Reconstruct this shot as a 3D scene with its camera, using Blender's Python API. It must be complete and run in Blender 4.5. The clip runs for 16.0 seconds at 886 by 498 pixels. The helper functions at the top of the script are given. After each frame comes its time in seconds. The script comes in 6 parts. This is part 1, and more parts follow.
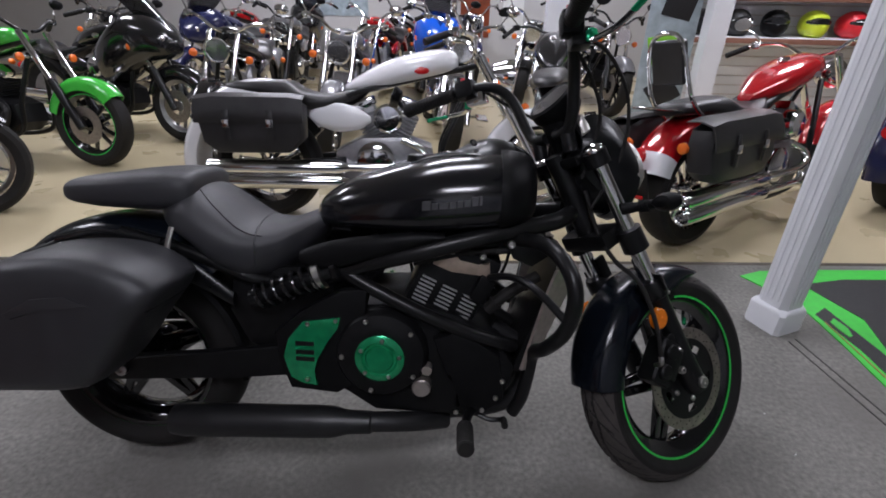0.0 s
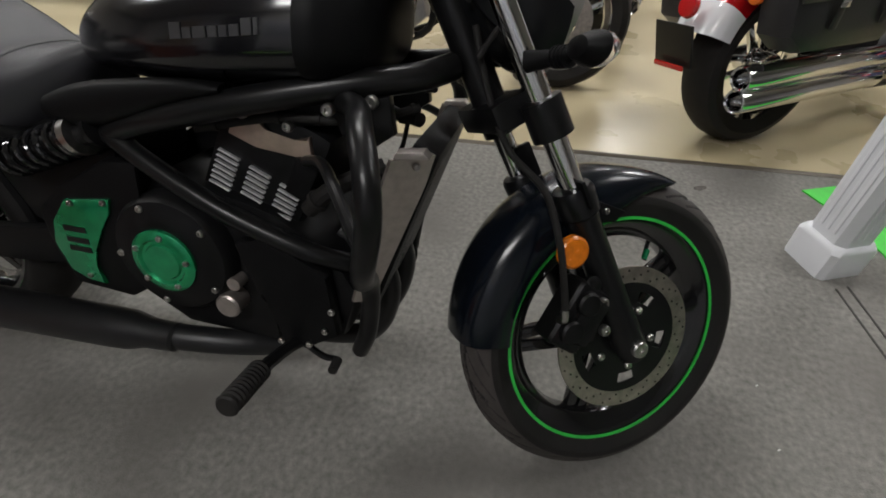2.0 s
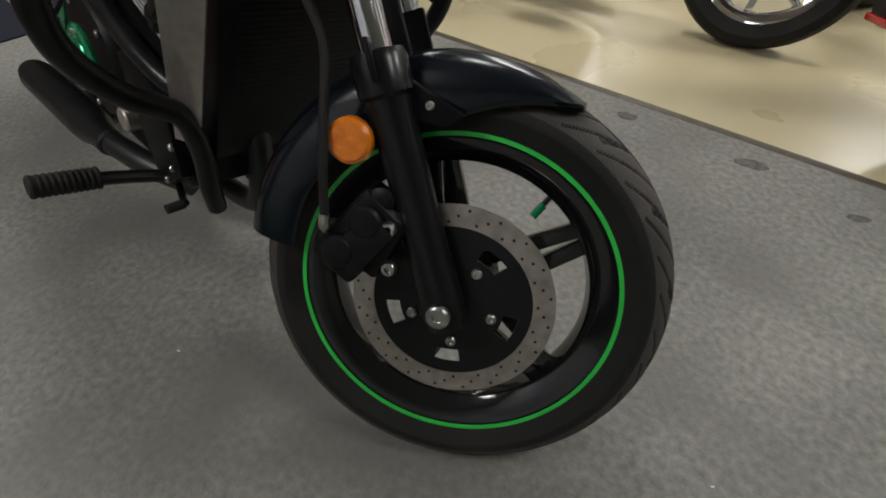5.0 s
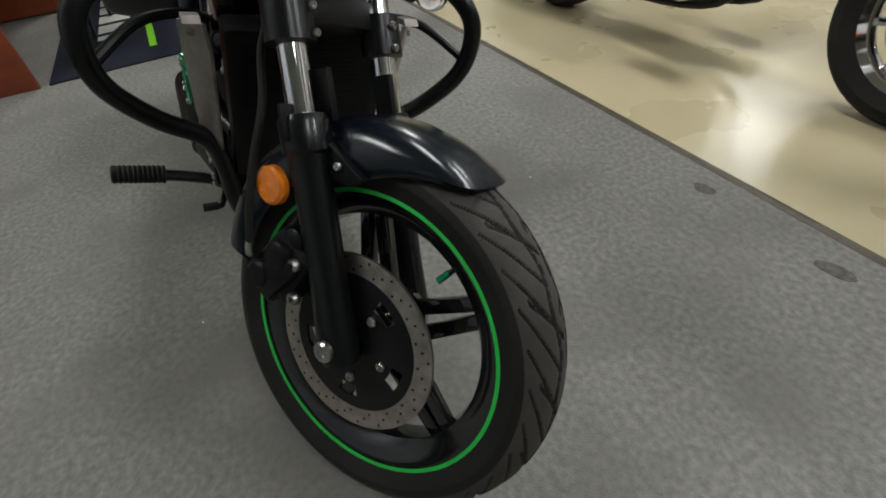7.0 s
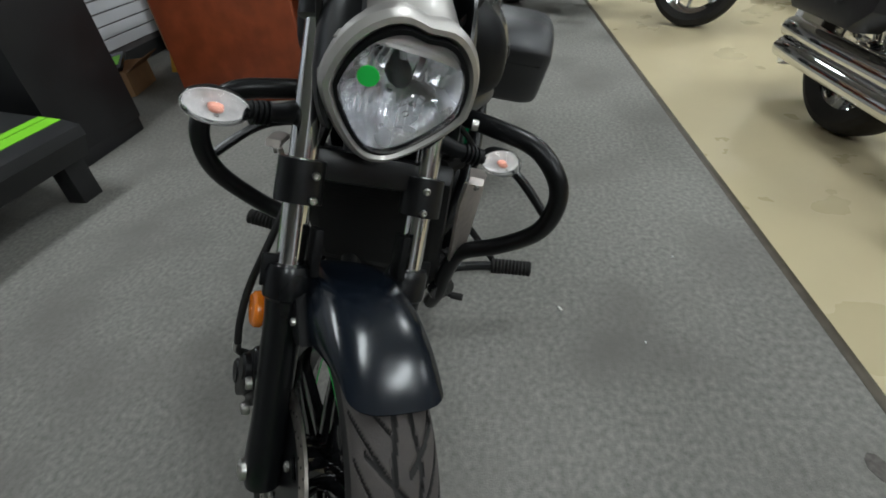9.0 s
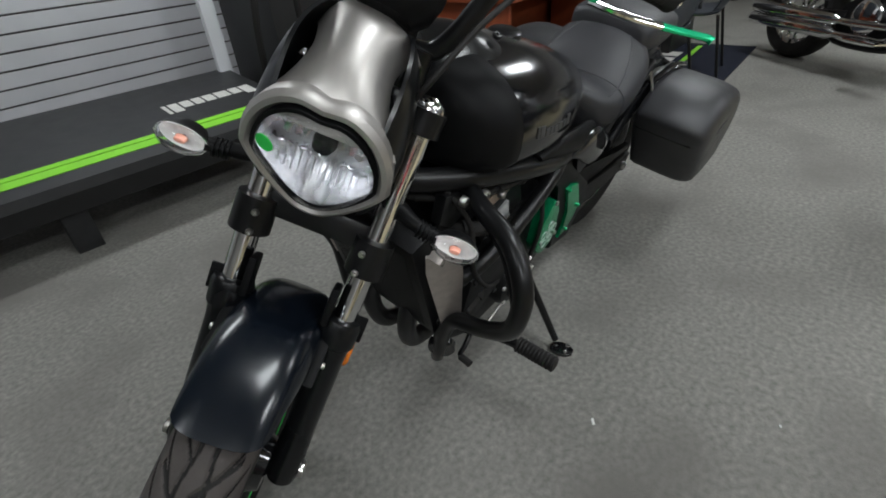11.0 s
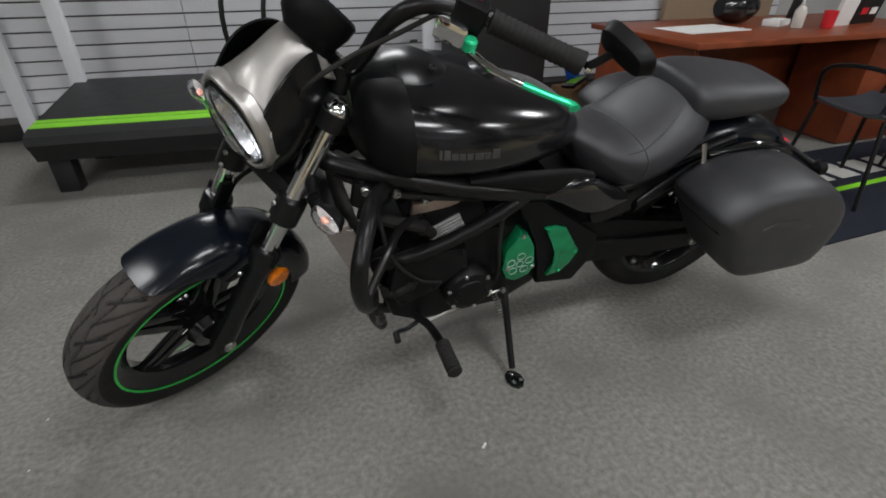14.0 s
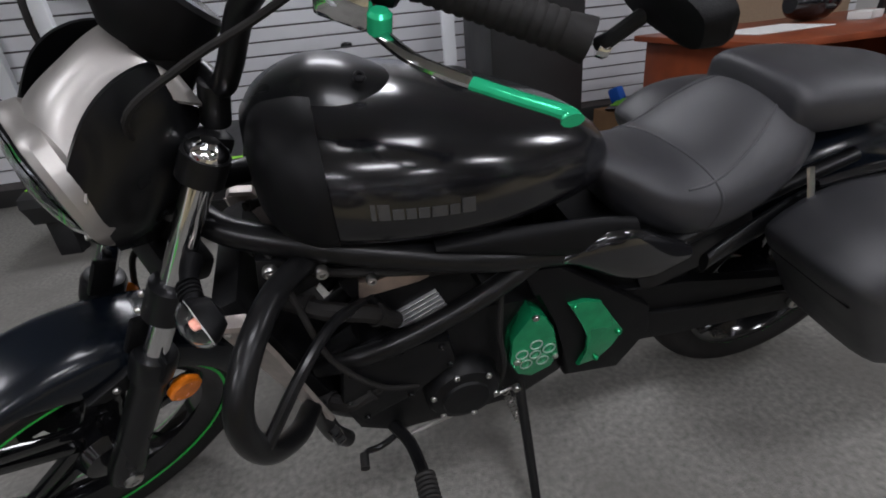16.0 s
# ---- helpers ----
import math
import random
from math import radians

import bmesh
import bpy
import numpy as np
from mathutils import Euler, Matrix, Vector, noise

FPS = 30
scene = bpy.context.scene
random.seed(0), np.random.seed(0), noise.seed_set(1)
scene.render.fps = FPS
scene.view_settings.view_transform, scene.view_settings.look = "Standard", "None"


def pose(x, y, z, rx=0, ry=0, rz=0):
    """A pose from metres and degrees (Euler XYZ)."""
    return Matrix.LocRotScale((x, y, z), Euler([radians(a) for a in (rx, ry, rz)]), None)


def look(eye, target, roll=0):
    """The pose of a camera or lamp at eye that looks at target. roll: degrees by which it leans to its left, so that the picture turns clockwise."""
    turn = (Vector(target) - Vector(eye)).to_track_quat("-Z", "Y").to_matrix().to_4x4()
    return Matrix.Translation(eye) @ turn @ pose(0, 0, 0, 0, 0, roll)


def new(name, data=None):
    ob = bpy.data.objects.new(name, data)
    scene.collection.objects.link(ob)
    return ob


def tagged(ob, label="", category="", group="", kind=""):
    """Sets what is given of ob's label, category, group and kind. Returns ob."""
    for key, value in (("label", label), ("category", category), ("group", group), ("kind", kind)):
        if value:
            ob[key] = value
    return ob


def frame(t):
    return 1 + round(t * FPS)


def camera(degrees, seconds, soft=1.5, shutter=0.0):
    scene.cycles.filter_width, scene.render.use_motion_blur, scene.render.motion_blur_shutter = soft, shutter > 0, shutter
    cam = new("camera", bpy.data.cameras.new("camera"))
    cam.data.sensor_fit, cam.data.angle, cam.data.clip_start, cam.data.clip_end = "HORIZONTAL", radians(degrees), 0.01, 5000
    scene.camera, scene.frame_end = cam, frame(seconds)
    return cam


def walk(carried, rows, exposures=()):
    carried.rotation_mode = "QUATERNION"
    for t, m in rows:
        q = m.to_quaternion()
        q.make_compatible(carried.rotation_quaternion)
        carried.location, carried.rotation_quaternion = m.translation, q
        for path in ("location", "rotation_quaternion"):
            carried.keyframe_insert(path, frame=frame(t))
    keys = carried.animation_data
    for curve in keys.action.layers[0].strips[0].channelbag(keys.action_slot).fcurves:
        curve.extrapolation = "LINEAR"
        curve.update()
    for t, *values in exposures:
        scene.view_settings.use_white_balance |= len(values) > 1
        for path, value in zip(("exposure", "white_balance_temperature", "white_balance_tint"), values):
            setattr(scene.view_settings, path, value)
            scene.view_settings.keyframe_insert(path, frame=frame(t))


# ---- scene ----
cam = camera(84.6, 16.0, soft=1.8)
PATH_ROWS = [
    (0, (0.925, -1.113, 1.329), (0.84, 0.65, 0.389), 1.1),
    (0.5, (1.004, -0.985, 1.273), (0.913, 0.706, 0.21), 1.2),
    (1, (1.113, -0.854, 1.224), (0.991, 0.746, 0.03), 1.1),
    (1.5, (1.239, -0.741, 1.174), (1.04, 0.77, -0.122), 0.9),
    (2, (1.376, -0.648, 1.115), (1.056, 0.788, -0.24), 1.1),
    (2.5, (1.526, -0.574, 1.055), (1.053, 0.755, -0.363), 0.5),
    (3, (1.635, -0.511, 1.005), (1.064, 0.747, -0.44), 1.3),
    (3.5, (1.736, -0.453, 0.948), (1.064, 0.749, -0.503), 2.3),
    (4, (1.81, -0.399, 0.907), (1.015, 0.727, -0.542), 1.6),
    (4.2, (1.826, -0.37, 0.898), (0.994, 0.707, -0.567), 0.5),
    (6.3, (2.061, -0.147, 0.911), (0.836, 0.612, -0.476), -4.0),
    (6.5, (2.081, -0.109, 0.915), (0.814, 0.609, -0.456), -4.6),
    (7, (2.101, 0.005, 0.955), (0.745, 0.514, -0.424), -6.5),
    (7.5, (2.087, 0.096, 1.029), (0.685, 0.449, -0.353), -7.6),
    (8, (2.05, 0.202, 1.054), (0.57, 0.358, -0.282), -7.2),
    (8.5, (2.016, 0.327, 1.079), (0.473, 0.198, -0.188), -7.0),
    (9, (1.963, 0.417, 1.08), (0.415, 0.084, -0.143), -6.6),
    (9.5, (1.869, 0.51, 1.087), (0.371, -0.053, -0.112), -6.1),
    (9.7, (1.837, 0.537, 1.091), (0.373, -0.12, -0.103), -6.1),
    (11.8, (1.6, 0.975, 1.114), (0.581, -0.371, 0.042), -4.1),
    (12, (1.563, 1.004, 1.114), (0.608, -0.383, 0.036), -3.8),
    (12.5, (1.481, 1.065, 1.125), (0.622, -0.383, 0.046), -2.7),
    (13, (1.391, 1.165, 1.134), (0.631, -0.359, 0.085), -1.5),
    (13.5, (1.316, 1.256, 1.143), (0.675, -0.329, 0.105), -0.5),
    (14, (1.259, 1.307, 1.142), (0.718, -0.321, 0.115), -0.1),
    (14.5, (1.202, 1.3, 1.132), (0.693, -0.351, 0.124), -0.3),
    (15, (1.137, 1.214, 1.096), (0.65, -0.454, 0.105), -0.9),
    (15.5, (1.044, 1.084, 1.073), (0.609, -0.625, 0.129), -2.6),
    (16, (0.986, 0.975, 1.02), (0.637, -0.779, 0.126), -5.6),
]
# the film camera's own exposure and white balance drift
EXPOSURES = [(0.0, -0.05, 6000, 24), (2.0, 0.05, 6550, 16), (4.0, 0.1, 6600, 14), (7.0, 0.05, 6400, 10), (8.5, 0.04, 6100, 9),
             (9.5, 0.06, 6050, 8), (12.5, 0.0, 6300, 15), (14.5, 0.0, 6350, 15), (16.0, -0.1, 6150, 20)]
walk(cam, [(t, look(e, g, r)) for t, e, g, r in PATH_ROWS], EXPOSURES)


# world: x along the parked motorcycle, y to its left, z up
# ---------------------------------------------------------------- light
world = bpy.data.worlds.new("showroom_world")
world.use_nodes = True
world.node_tree.nodes["Background"].inputs[0].default_value = (0.8, 0.85, 1.0, 1)
world.node_tree.nodes["Background"].inputs[1].default_value = 0.05
scene.world = world
scene.view_settings.exposure = 0.0
LAMP = 36.0
CEIL = 3.1


# ---------------------------------------------------------------- materials
def material(name, color, rough=0.5, metal=0.0, var=0.12, scale=12.0, bump=0.0, bump_scale=120.0,
             second=None, second_scale=3.0, coat=0.0, spec=0.5, per_object=0.0, detail=4.0):
    m = bpy.data.materials.new(name)
    m.use_nodes = True
    nt = m.node_tree
    b = nt.nodes["Principled BSDF"]
    b.inputs["Roughness"].default_value = rough
    b.inputs["Metallic"].default_value = metal
    b.inputs["Coat Weight"].default_value = coat
    b.inputs["Coat Roughness"].default_value = 0.08
    b.inputs["Specular IOR Level"].default_value = spec
    tc = nt.nodes.new("ShaderNodeTexCoord")
    n1 = nt.nodes.new("ShaderNodeTexNoise")
    n1.inputs["Scale"].default_value, n1.inputs["Detail"].default_value = scale, detail
    nt.links.new(tc.outputs["Object"], n1.inputs["Vector"])
    ramp = nt.nodes.new("ShaderNodeMapRange")
    ramp.inputs["From Min"].default_value, ramp.inputs["From Max"].default_value = 0.25, 0.75
    ramp.inputs["To Min"].default_value, ramp.inputs["To Max"].default_value = 1 - var, 1 + var
    nt.links.new(n1.outputs["Fac"], ramp.inputs["Value"])
    mul = nt.nodes.new("ShaderNodeMix")
    mul.data_type, mul.blend_type = "RGBA", "MULTIPLY"
    mul.inputs["Factor"].default_value = 1.0
    mul.inputs["A"].default_value = (*color, 1)
    nt.links.new(ramp.outputs["Result"], mul.inputs["B"])
    out = mul.outputs["Result"]
    if second:
        n2 = nt.nodes.new("ShaderNodeTexNoise")
        n2.inputs["Scale"].default_value, n2.inputs["Detail"].default_value = second_scale, 6.0
        nt.links.new(tc.outputs["Object"], n2.inputs["Vector"])
        r2 = nt.nodes.new("ShaderNodeMapRange")
        r2.inputs["From Min"].default_value, r2.inputs["From Max"].default_value = 0.48, 0.72
        nt.links.new(n2.outputs["Fac"], r2.inputs["Value"])
        mx = nt.nodes.new("ShaderNodeMix")
        mx.data_type = "RGBA"
        nt.links.new(r2.outputs["Result"], mx.inputs["Factor"])
        nt.links.new(out, mx.inputs["A"])
        mx.inputs["B"].default_value = (*second, 1)
        out = mx.outputs["Result"]
    nt.links.new(out, b.inputs["Base Color"])
    rr = nt.nodes.new("ShaderNodeMapRange")
    rr.inputs["To Min"].default_value, rr.inputs["To Max"].default_value = max(0.02, rough * 0.8), min(1, rough * 1.25)
    nt.links.new(n1.outputs["Fac"], rr.inputs["Value"])
    nt.links.new(rr.outputs["Result"], b.inputs["Roughness"])
    if bump:
        n3 = nt.nodes.new("ShaderNodeTexNoise")
        n3.inputs["Scale"].default_value, n3.inputs["Detail"].default_value = bump_scale, 3.0
        nt.links.new(tc.outputs["Object"], n3.inputs["Vector"])
        bp = nt.nodes.new("ShaderNodeBump")
        bp.inputs["Strength"].default_value, bp.inputs["Distance"].default_value = bump, 0.004
        nt.links.new(n3.outputs["Fac"], bp.inputs["Height"])
        nt.links.new(bp.outputs["Normal"], b.inputs["Normal"])
    return m


def glowing(name, color, strength):
    m = bpy.data.materials.new(name)
    m.use_nodes = True
    b = m.node_tree.nodes["Principled BSDF"]
    b.inputs["Base Color"].default_value = (0.8, 0.8, 0.8, 1)
    b.inputs["Emission Color"].default_value = (*color, 1)
    b.inputs["Emission Strength"].default_value = strength
    return m


def glass(name, color=(1, 1, 1), rough=0.02, ior=1.3):
    m = bpy.data.materials.new(name)
    m.use_nodes = True
    b = m.node_tree.nodes["Principled BSDF"]
    b.inputs["Base Color"].default_value = (*color, 1)
    b.inputs["Roughness"].default_value = rough
    b.inputs["Transmission Weight"].default_value = 1.0
    b.inputs["IOR"].default_value = ior
    return m


satin_black = material("satin_black_paint", (0.005, 0.0053, 0.006), 0.28, 0.0, 0.15, 6, coat=0.1, spec=0.3)
satin_blue = material("metallic_satin_black", (0.004, 0.006, 0.010), 0.2, 0.0, 0.12, 5, coat=0.12, spec=0.35)
gloss_black = material("gloss_black_paint", (0.008, 0.008, 0.009), 0.1, 0.0, 0.2, 20, coat=0.5)
frame_black = material("frame_black", (0.007, 0.007, 0.0075), 0.3, 0.0, 0.3, 25, spec=0.3)
engine_black = material("engine_black", (0.006, 0.006, 0.0065), 0.42, 0.0, 0.35, 40, spec=0.2, bump=0.1, bump_scale=300)
plastic_black = material("grained_black_plastic", (0.005, 0.005, 0.0055), 0.44, 0.0, 0.15, 30, bump=0.12, bump_scale=700, spec=0.14)
bag_plastic = material("grained_grey_black_plastic", (0.024, 0.024, 0.027), 0.42, 0.0, 0.12, 20, bump=0.15, bump_scale=900)
vinyl = material("seat_vinyl", (0.03, 0.03, 0.034), 0.46, 0.0, 0.12, 14, bump=0.18, bump_scale=650)
leather = material("bag_leather", (0.022, 0.021, 0.022), 0.36, 0.0, 0.25, 12, bump=0.25, bump_scale=160)
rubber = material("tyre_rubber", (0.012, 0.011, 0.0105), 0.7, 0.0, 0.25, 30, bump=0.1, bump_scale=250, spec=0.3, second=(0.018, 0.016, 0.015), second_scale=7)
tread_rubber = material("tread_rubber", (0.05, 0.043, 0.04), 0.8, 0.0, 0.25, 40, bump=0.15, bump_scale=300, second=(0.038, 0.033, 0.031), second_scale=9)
muffler_black = material("heat_black", (0.011, 0.011, 0.012), 0.4, 0.0, 0.3, 25, bump=0.08, bump_scale=300)
chrome = material("chrome", (0.75, 0.75, 0.76), 0.07, 1.0, 0.05, 10)
steel = material("bare_steel", (0.5, 0.49, 0.47), 0.3, 1.0, 0.2, 60)
disc_steel = material("brake_disc_steel", (0.5, 0.45, 0.41), 0.36, 1.0, 0.25, 50)
silver_satin = material("satin_silver_paint", (0.43, 0.41, 0.39), 0.4, 0.75, 0.08, 30, coat=0.2)
alu_cover = material("brushed_aluminium", (0.5, 0.45, 0.42), 0.4, 0.85, 0.15, 60, bump=0.06, bump_scale=400)
copper_cover = material("warm_aluminium", (0.55, 0.43, 0.36), 0.4, 0.8, 0.15, 50)
fin_metal = material("machined_fin_edges", (0.6, 0.6, 0.6), 0.35, 0.6, 0.15, 90)
green_metal = material("anodised_green", (0.01, 0.36, 0.14), 0.22, 0.6, 0.2, 40, coat=0.4)
green_stripe = material("green_rim_tape", (0.02, 0.55, 0.07), 0.4, 0.0, 0.1, 20)
green_lever = material("anodised_green_lever", (0.02, 0.6, 0.27), 0.2, 0.5, 0.1, 30)
sticker_green = material("sticker_green", (0.03, 0.6, 0.08), 0.5, 0, 0.05, 30)
amber = material("amber_reflector", (0.75, 0.19, 0.005), 0.25, 0.0, 0.2, 80, coat=0.5)
clear_lens = glass("clear_lens", (0.97, 0.98, 1.0), 0.03, 1.25)
smoke_lens = glass("smoked_glass", (0.1, 0.1, 0.11), 0.05, 1.3)
reflector = material("headlight_reflector", (0.85, 0.85, 0.87), 0.26, 1.0, 0.05, 20)
bulb_orange = material("bulb_orange", (0.75, 0.33, 0.24), 0.4, 0.0, 0.1, 50)
pale_lens = material("pale_lens_insert", (0.72, 0.68, 0.66), 0.25, 0, 0.15, 90)
logo_grey = material("emblem_grey", (0.06, 0.06, 0.063), 0.35, 0.3, 0.1, 50)
red_button = material("red_plastic", (0.6, 0.02, 0.03), 0.35, 0, 0.1, 30)
mirror_glass = material("mirror_glass", (0.8, 0.8, 0.8), 0.03, 1.0, 0.02, 5)

carpet = material("grey_carpet", (0.222, 0.215, 0.197), 0.95, 0, 0.3, 60, bump=0.5, bump_scale=230, second=(0.17, 0.162, 0.148), second_scale=2.2, spec=0.08, detail=9)
cream = material("cream_vinyl_floor", (0.54, 0.46, 0.29), 0.28, 0, 0.06, 2.5, bump=0.03, bump_scale=14, second=(0.5, 0.42, 0.26), second_scale=1.4)
trim_metal = material("floor_trim", (0.09, 0.075, 0.055), 0.5, 0.3, 0.3, 20)
white_paint = material("white_paint", (0.78, 0.79, 0.82), 0.4, 0, 0.03, 6)
wall_paint = material("wall_paint", (0.5, 0.49, 0.48), 0.7, 0, 0.05, 3, bump=0.05, bump_scale=200)
slat_white = material("slatwall_laminate", (0.72, 0.72, 0.75), 0.4, 0, 0.05, 4)
slat_groove = material("slatwall_groove", (0.1, 0.09, 0.09), 0.7, 0, 0.2, 10)
ceiling_tile = material("ceiling_tile", (0.42, 0.42, 0.41), 0.9, 0, 0.08, 20, bump=0.3, bump_scale=90)
bench_black = material("bench_black_laminate", (0.013, 0.013, 0.014), 0.45, 0, 0.3, 12, bump=0.08, bump_scale=300)
lime = material("lime_green_vinyl", (0.22, 0.62, 0.02), 0.45, 0, 0.06, 12)
slab_black = material("black_panel", (0.01, 0.01, 0.011), 0.45, 0, 0.3, 6)
cherry = material("cherry_laminate", (0.22, 0.048, 0.016), 0.38, 0, 0.25, 9, second=(0.16, 0.032, 0.011), second_scale=5)
navy_mat = material("navy_carpet_mat", (0.018, 0.02, 0.03), 0.95, 0, 0.3, 90, bump=0.4, bump_scale=300, spec=0.1)
mat_letter = material("mat_letter_grey", (0.5, 0.49, 0.46), 0.9, 0, 0.15, 90)
rug_black = material("display_rug_black", (0.02, 0.019, 0.02), 0.6, 0, 0.3, 40, bump=0.2, bump_scale=200)
rug_green = material("display_rug_green", (0.04, 0.62, 0.05), 0.5, 0, 0.1, 30)
rug_gold = material("display_rug_gold", (0.35, 0.22, 0.05), 0.5, 0, 0.1, 30)
cardboard = material("cardboard", (0.35, 0.2, 0.1), 0.85, 0, 0.12, 12, bump=0.1, bump_scale=80)
paper = material("paper", (0.75, 0.75, 0.73), 0.7, 0, 0.03, 10)


# ---------------------------------------------------------------- mesh tools
def thing(name, m=None, label="", category="", group="", kind=""):
    ob = new(name)
    ob.empty_display_size = 0.1
    ob.matrix_world = m if m is not None else Matrix()
    return tagged(ob, label, category, group, kind)


def part(name, bm, mat, parent=None, label="", angle=35):
    me = bpy.data.meshes.new(name)
    bmesh.ops.recalc_face_normals(bm, faces=bm.faces)
    bm.to_mesh(me)
    bm.free()
    me.materials.append(mat)
    me.shade_smooth()
    me.set_sharp_from_angle(angle=radians(angle))
    ob = new(name, me)
    if parent is not None:
        ob.parent = parent
    if label:
        ob["label"] = label
    return ob


def solo(name, bm, mat, label, category, group="", kind="", m=None, angle=35):
    ob = part(name, bm, mat, None, label, angle)
    if m is not None:
        ob.matrix_world = m
    return tagged(ob, label, category, group, kind)


def rings(bm, loops, closed=False, caps=True):
    """Skin a run of equal rings of points."""
    vs = [[bm.verts.new(p) for p in loop] for loop in loops]
    n = len(vs[0])
    runs = list(zip(vs, vs[1:])) + ([(vs[-1], vs[0])] if closed else [])
    for a, b in runs:
        for i in range(n):
            j = (i + 1) % n
            bm.faces.new((a[i], a[j], b[j], b[i]))
    if caps and not closed:
        bm.faces.new(vs[0])
        bm.faces.new(vs[-1][::-1])
    return bm


def spline(pts, step=6):
    pts = [Vector(p) for p in pts]
    if len(pts) < 3:
        return pts
    out = []
    for i in range(len(pts) - 1):
        p0, p1, p2, p3 = pts[max(i - 1, 0)], pts[i], pts[i + 1], pts[min(i + 2, len(pts) - 1)]
        for k in range(step):
            t = k / step
            out.append(0.5 * ((2 * p1) + (p2 - p0) * t + (2 * p0 - 5 * p1 + 4 * p2 - p3) * t * t + (3 * p1 - p0 - 3 * p2 + p3) * t ** 3))
    out.append(pts[-1])
    return out


def tube(bm, pts, r, seg=12, smooth=True, step=6, flat=1.0):
    path = spline(pts, step) if smooth else [Vector(p) for p in pts]
    n = len(path)
    rad = r if isinstance(r, (list, tuple)) else [r, r]
    tang = [(path[min(i + 1, n - 1)] - path[max(i - 1, 0)]).normalized() for i in range(n)]
    up = Vector((0, 0, 1)) if abs(tang[0].z) < 0.9 else Vector((1, 0, 0))
    nrm = (up - tang[0] * up.dot(tang[0])).normalized()
    loops = []
    for i in range(n):
        nrm = (nrm - tang[i] * nrm.dot(tang[i])).normalized()
        bi = tang[i].cross(nrm)
        f = i / (n - 1) * (len(rad) - 1)
        k = min(int(f), len(rad) - 2)
        rr = rad[k] + (rad[k + 1] - rad[k]) * (f - k)
        loops.append([path[i] + rr * (math.cos(a) * nrm + flat * math.sin(a) * bi) for a in (2 * math.pi * j / seg for j in range(seg))])
    return rings(bm, loops)


def axis_frame(p, d):
    """A pose at p whose z points along d."""
    return Matrix.Translation(p) @ Vector(d).to_track_quat("Z", "Y").to_matrix().to_4x4()


def lathe(bm, profile, m=None, seg=32, closed=False):
    """Turn (radius, height) pairs round the z of m."""
    m = m or Matrix()
    loops = [[m @ Vector((r * math.cos(a), r * math.sin(a), h)) for a in (2 * math.pi * j / seg for j in range(seg))] for r, h in profile]
    return rings(bm, loops, closed=closed)


def box(bm, m, sx, sy, sz, bev=0.0, seg=2):
    made = bmesh.ops.create_cube(bm, size=1.0, matrix=m @ Matrix.Diagonal((sx, sy, sz, 1)))["verts"]
    if bev:
        es = {e for v in made for e in v.link_edges}
        bmesh.ops.bevel(bm, geom=list(es), offset=bev, segments=seg, affect="EDGES", profile=0.6)
    return bm


def prism(bm, outline, y0, y1, bev=0.0, m=None):
    """Extrude an outline of (x, z) from y0 to y1."""
    m = m or Matrix()
    a = [bm.verts.new(m @ Vector((x, y0, z))) for x, z in outline]
    b = [bm.verts.new(m @ Vector((x, y1, z))) for x, z in outline]
    n = len(a)
    fs = [bm.faces.new(a), bm.faces.new(b[::-1])]
    for i in range(n):
        fs.append(bm.faces.new((a[i], b[i], b[(i + 1) % n], a[(i + 1) % n])))
    if bev:
        es = {e for f in fs[:2] for e in f.edges}
        bmesh.ops.bevel(bm, geom=list(es), offset=bev, segments=2, affect="EDGES", profile=0.6)
    return bm


def oval(x, w, zc, up, down, n=2.4, seg=28, yc=0.0):
    out = []
    for j in range(seg):
        a = 2 * math.pi * j / seg
        c, s = math.cos(a), math.sin(a)
        out.append(Vector((x, yc + w * math.copysign(abs(c) ** (2 / n), c), zc + (up if s > 0 else down) * math.copysign(abs(s) ** (2 / n), s))))
    return out


def smooth_rows(rows, k=4):
    """Refine rows of numbers by a spline through them."""
    arr = [np.array(r, float) for r in rows]
    out = []
    for i in range(len(arr) - 1):
        p0, p1, p2, p3 = arr[max(i - 1, 0)], arr[i], arr[i + 1], arr[min(i + 2, len(arr) - 1)]
        for j in range(k):
            t = j / k
            out.append(0.5 * ((2 * p1) + (p2 - p0) * t + (2 * p0 - 5 * p1 + 4 * p2 - p3) * t * t + (3 * p1 - p0 - 3 * p2 + p3) * t ** 3))
    out.append(arr[-1])
    return out


def loft(bm, rows, n=2.4, seg=28, k=4, yc=0.0):
    """Rows of x, half width, centre z, height above, height below."""
    return rings(bm, [oval(*r, n=n, seg=seg, yc=yc) for r in smooth_rows(rows, k)])


def turned(bm, m):
    bm.transform(m)
    return bm


def B():
    return bmesh.new()

# ---------------------------------------------------------------- room
X0, X1, Y0, Y1 = -8.0, 9.0, -2.95, 8.2


def edge_y(x):
    return 1.172 + 0.072 * x


def slab(outline, z0, z1):
    bm = B()
    lo = [bm.verts.new((x, y, z0)) for x, y in outline]
    hi = [bm.verts.new((x, y, z1)) for x, y in outline]
    n = len(lo)
    bm.faces.new(lo)
    bm.faces.new(hi)
    for i in range(n):
        bm.faces.new((lo[i], lo[(i + 1) % n], hi[(i + 1) % n], hi[i]))
    return bm


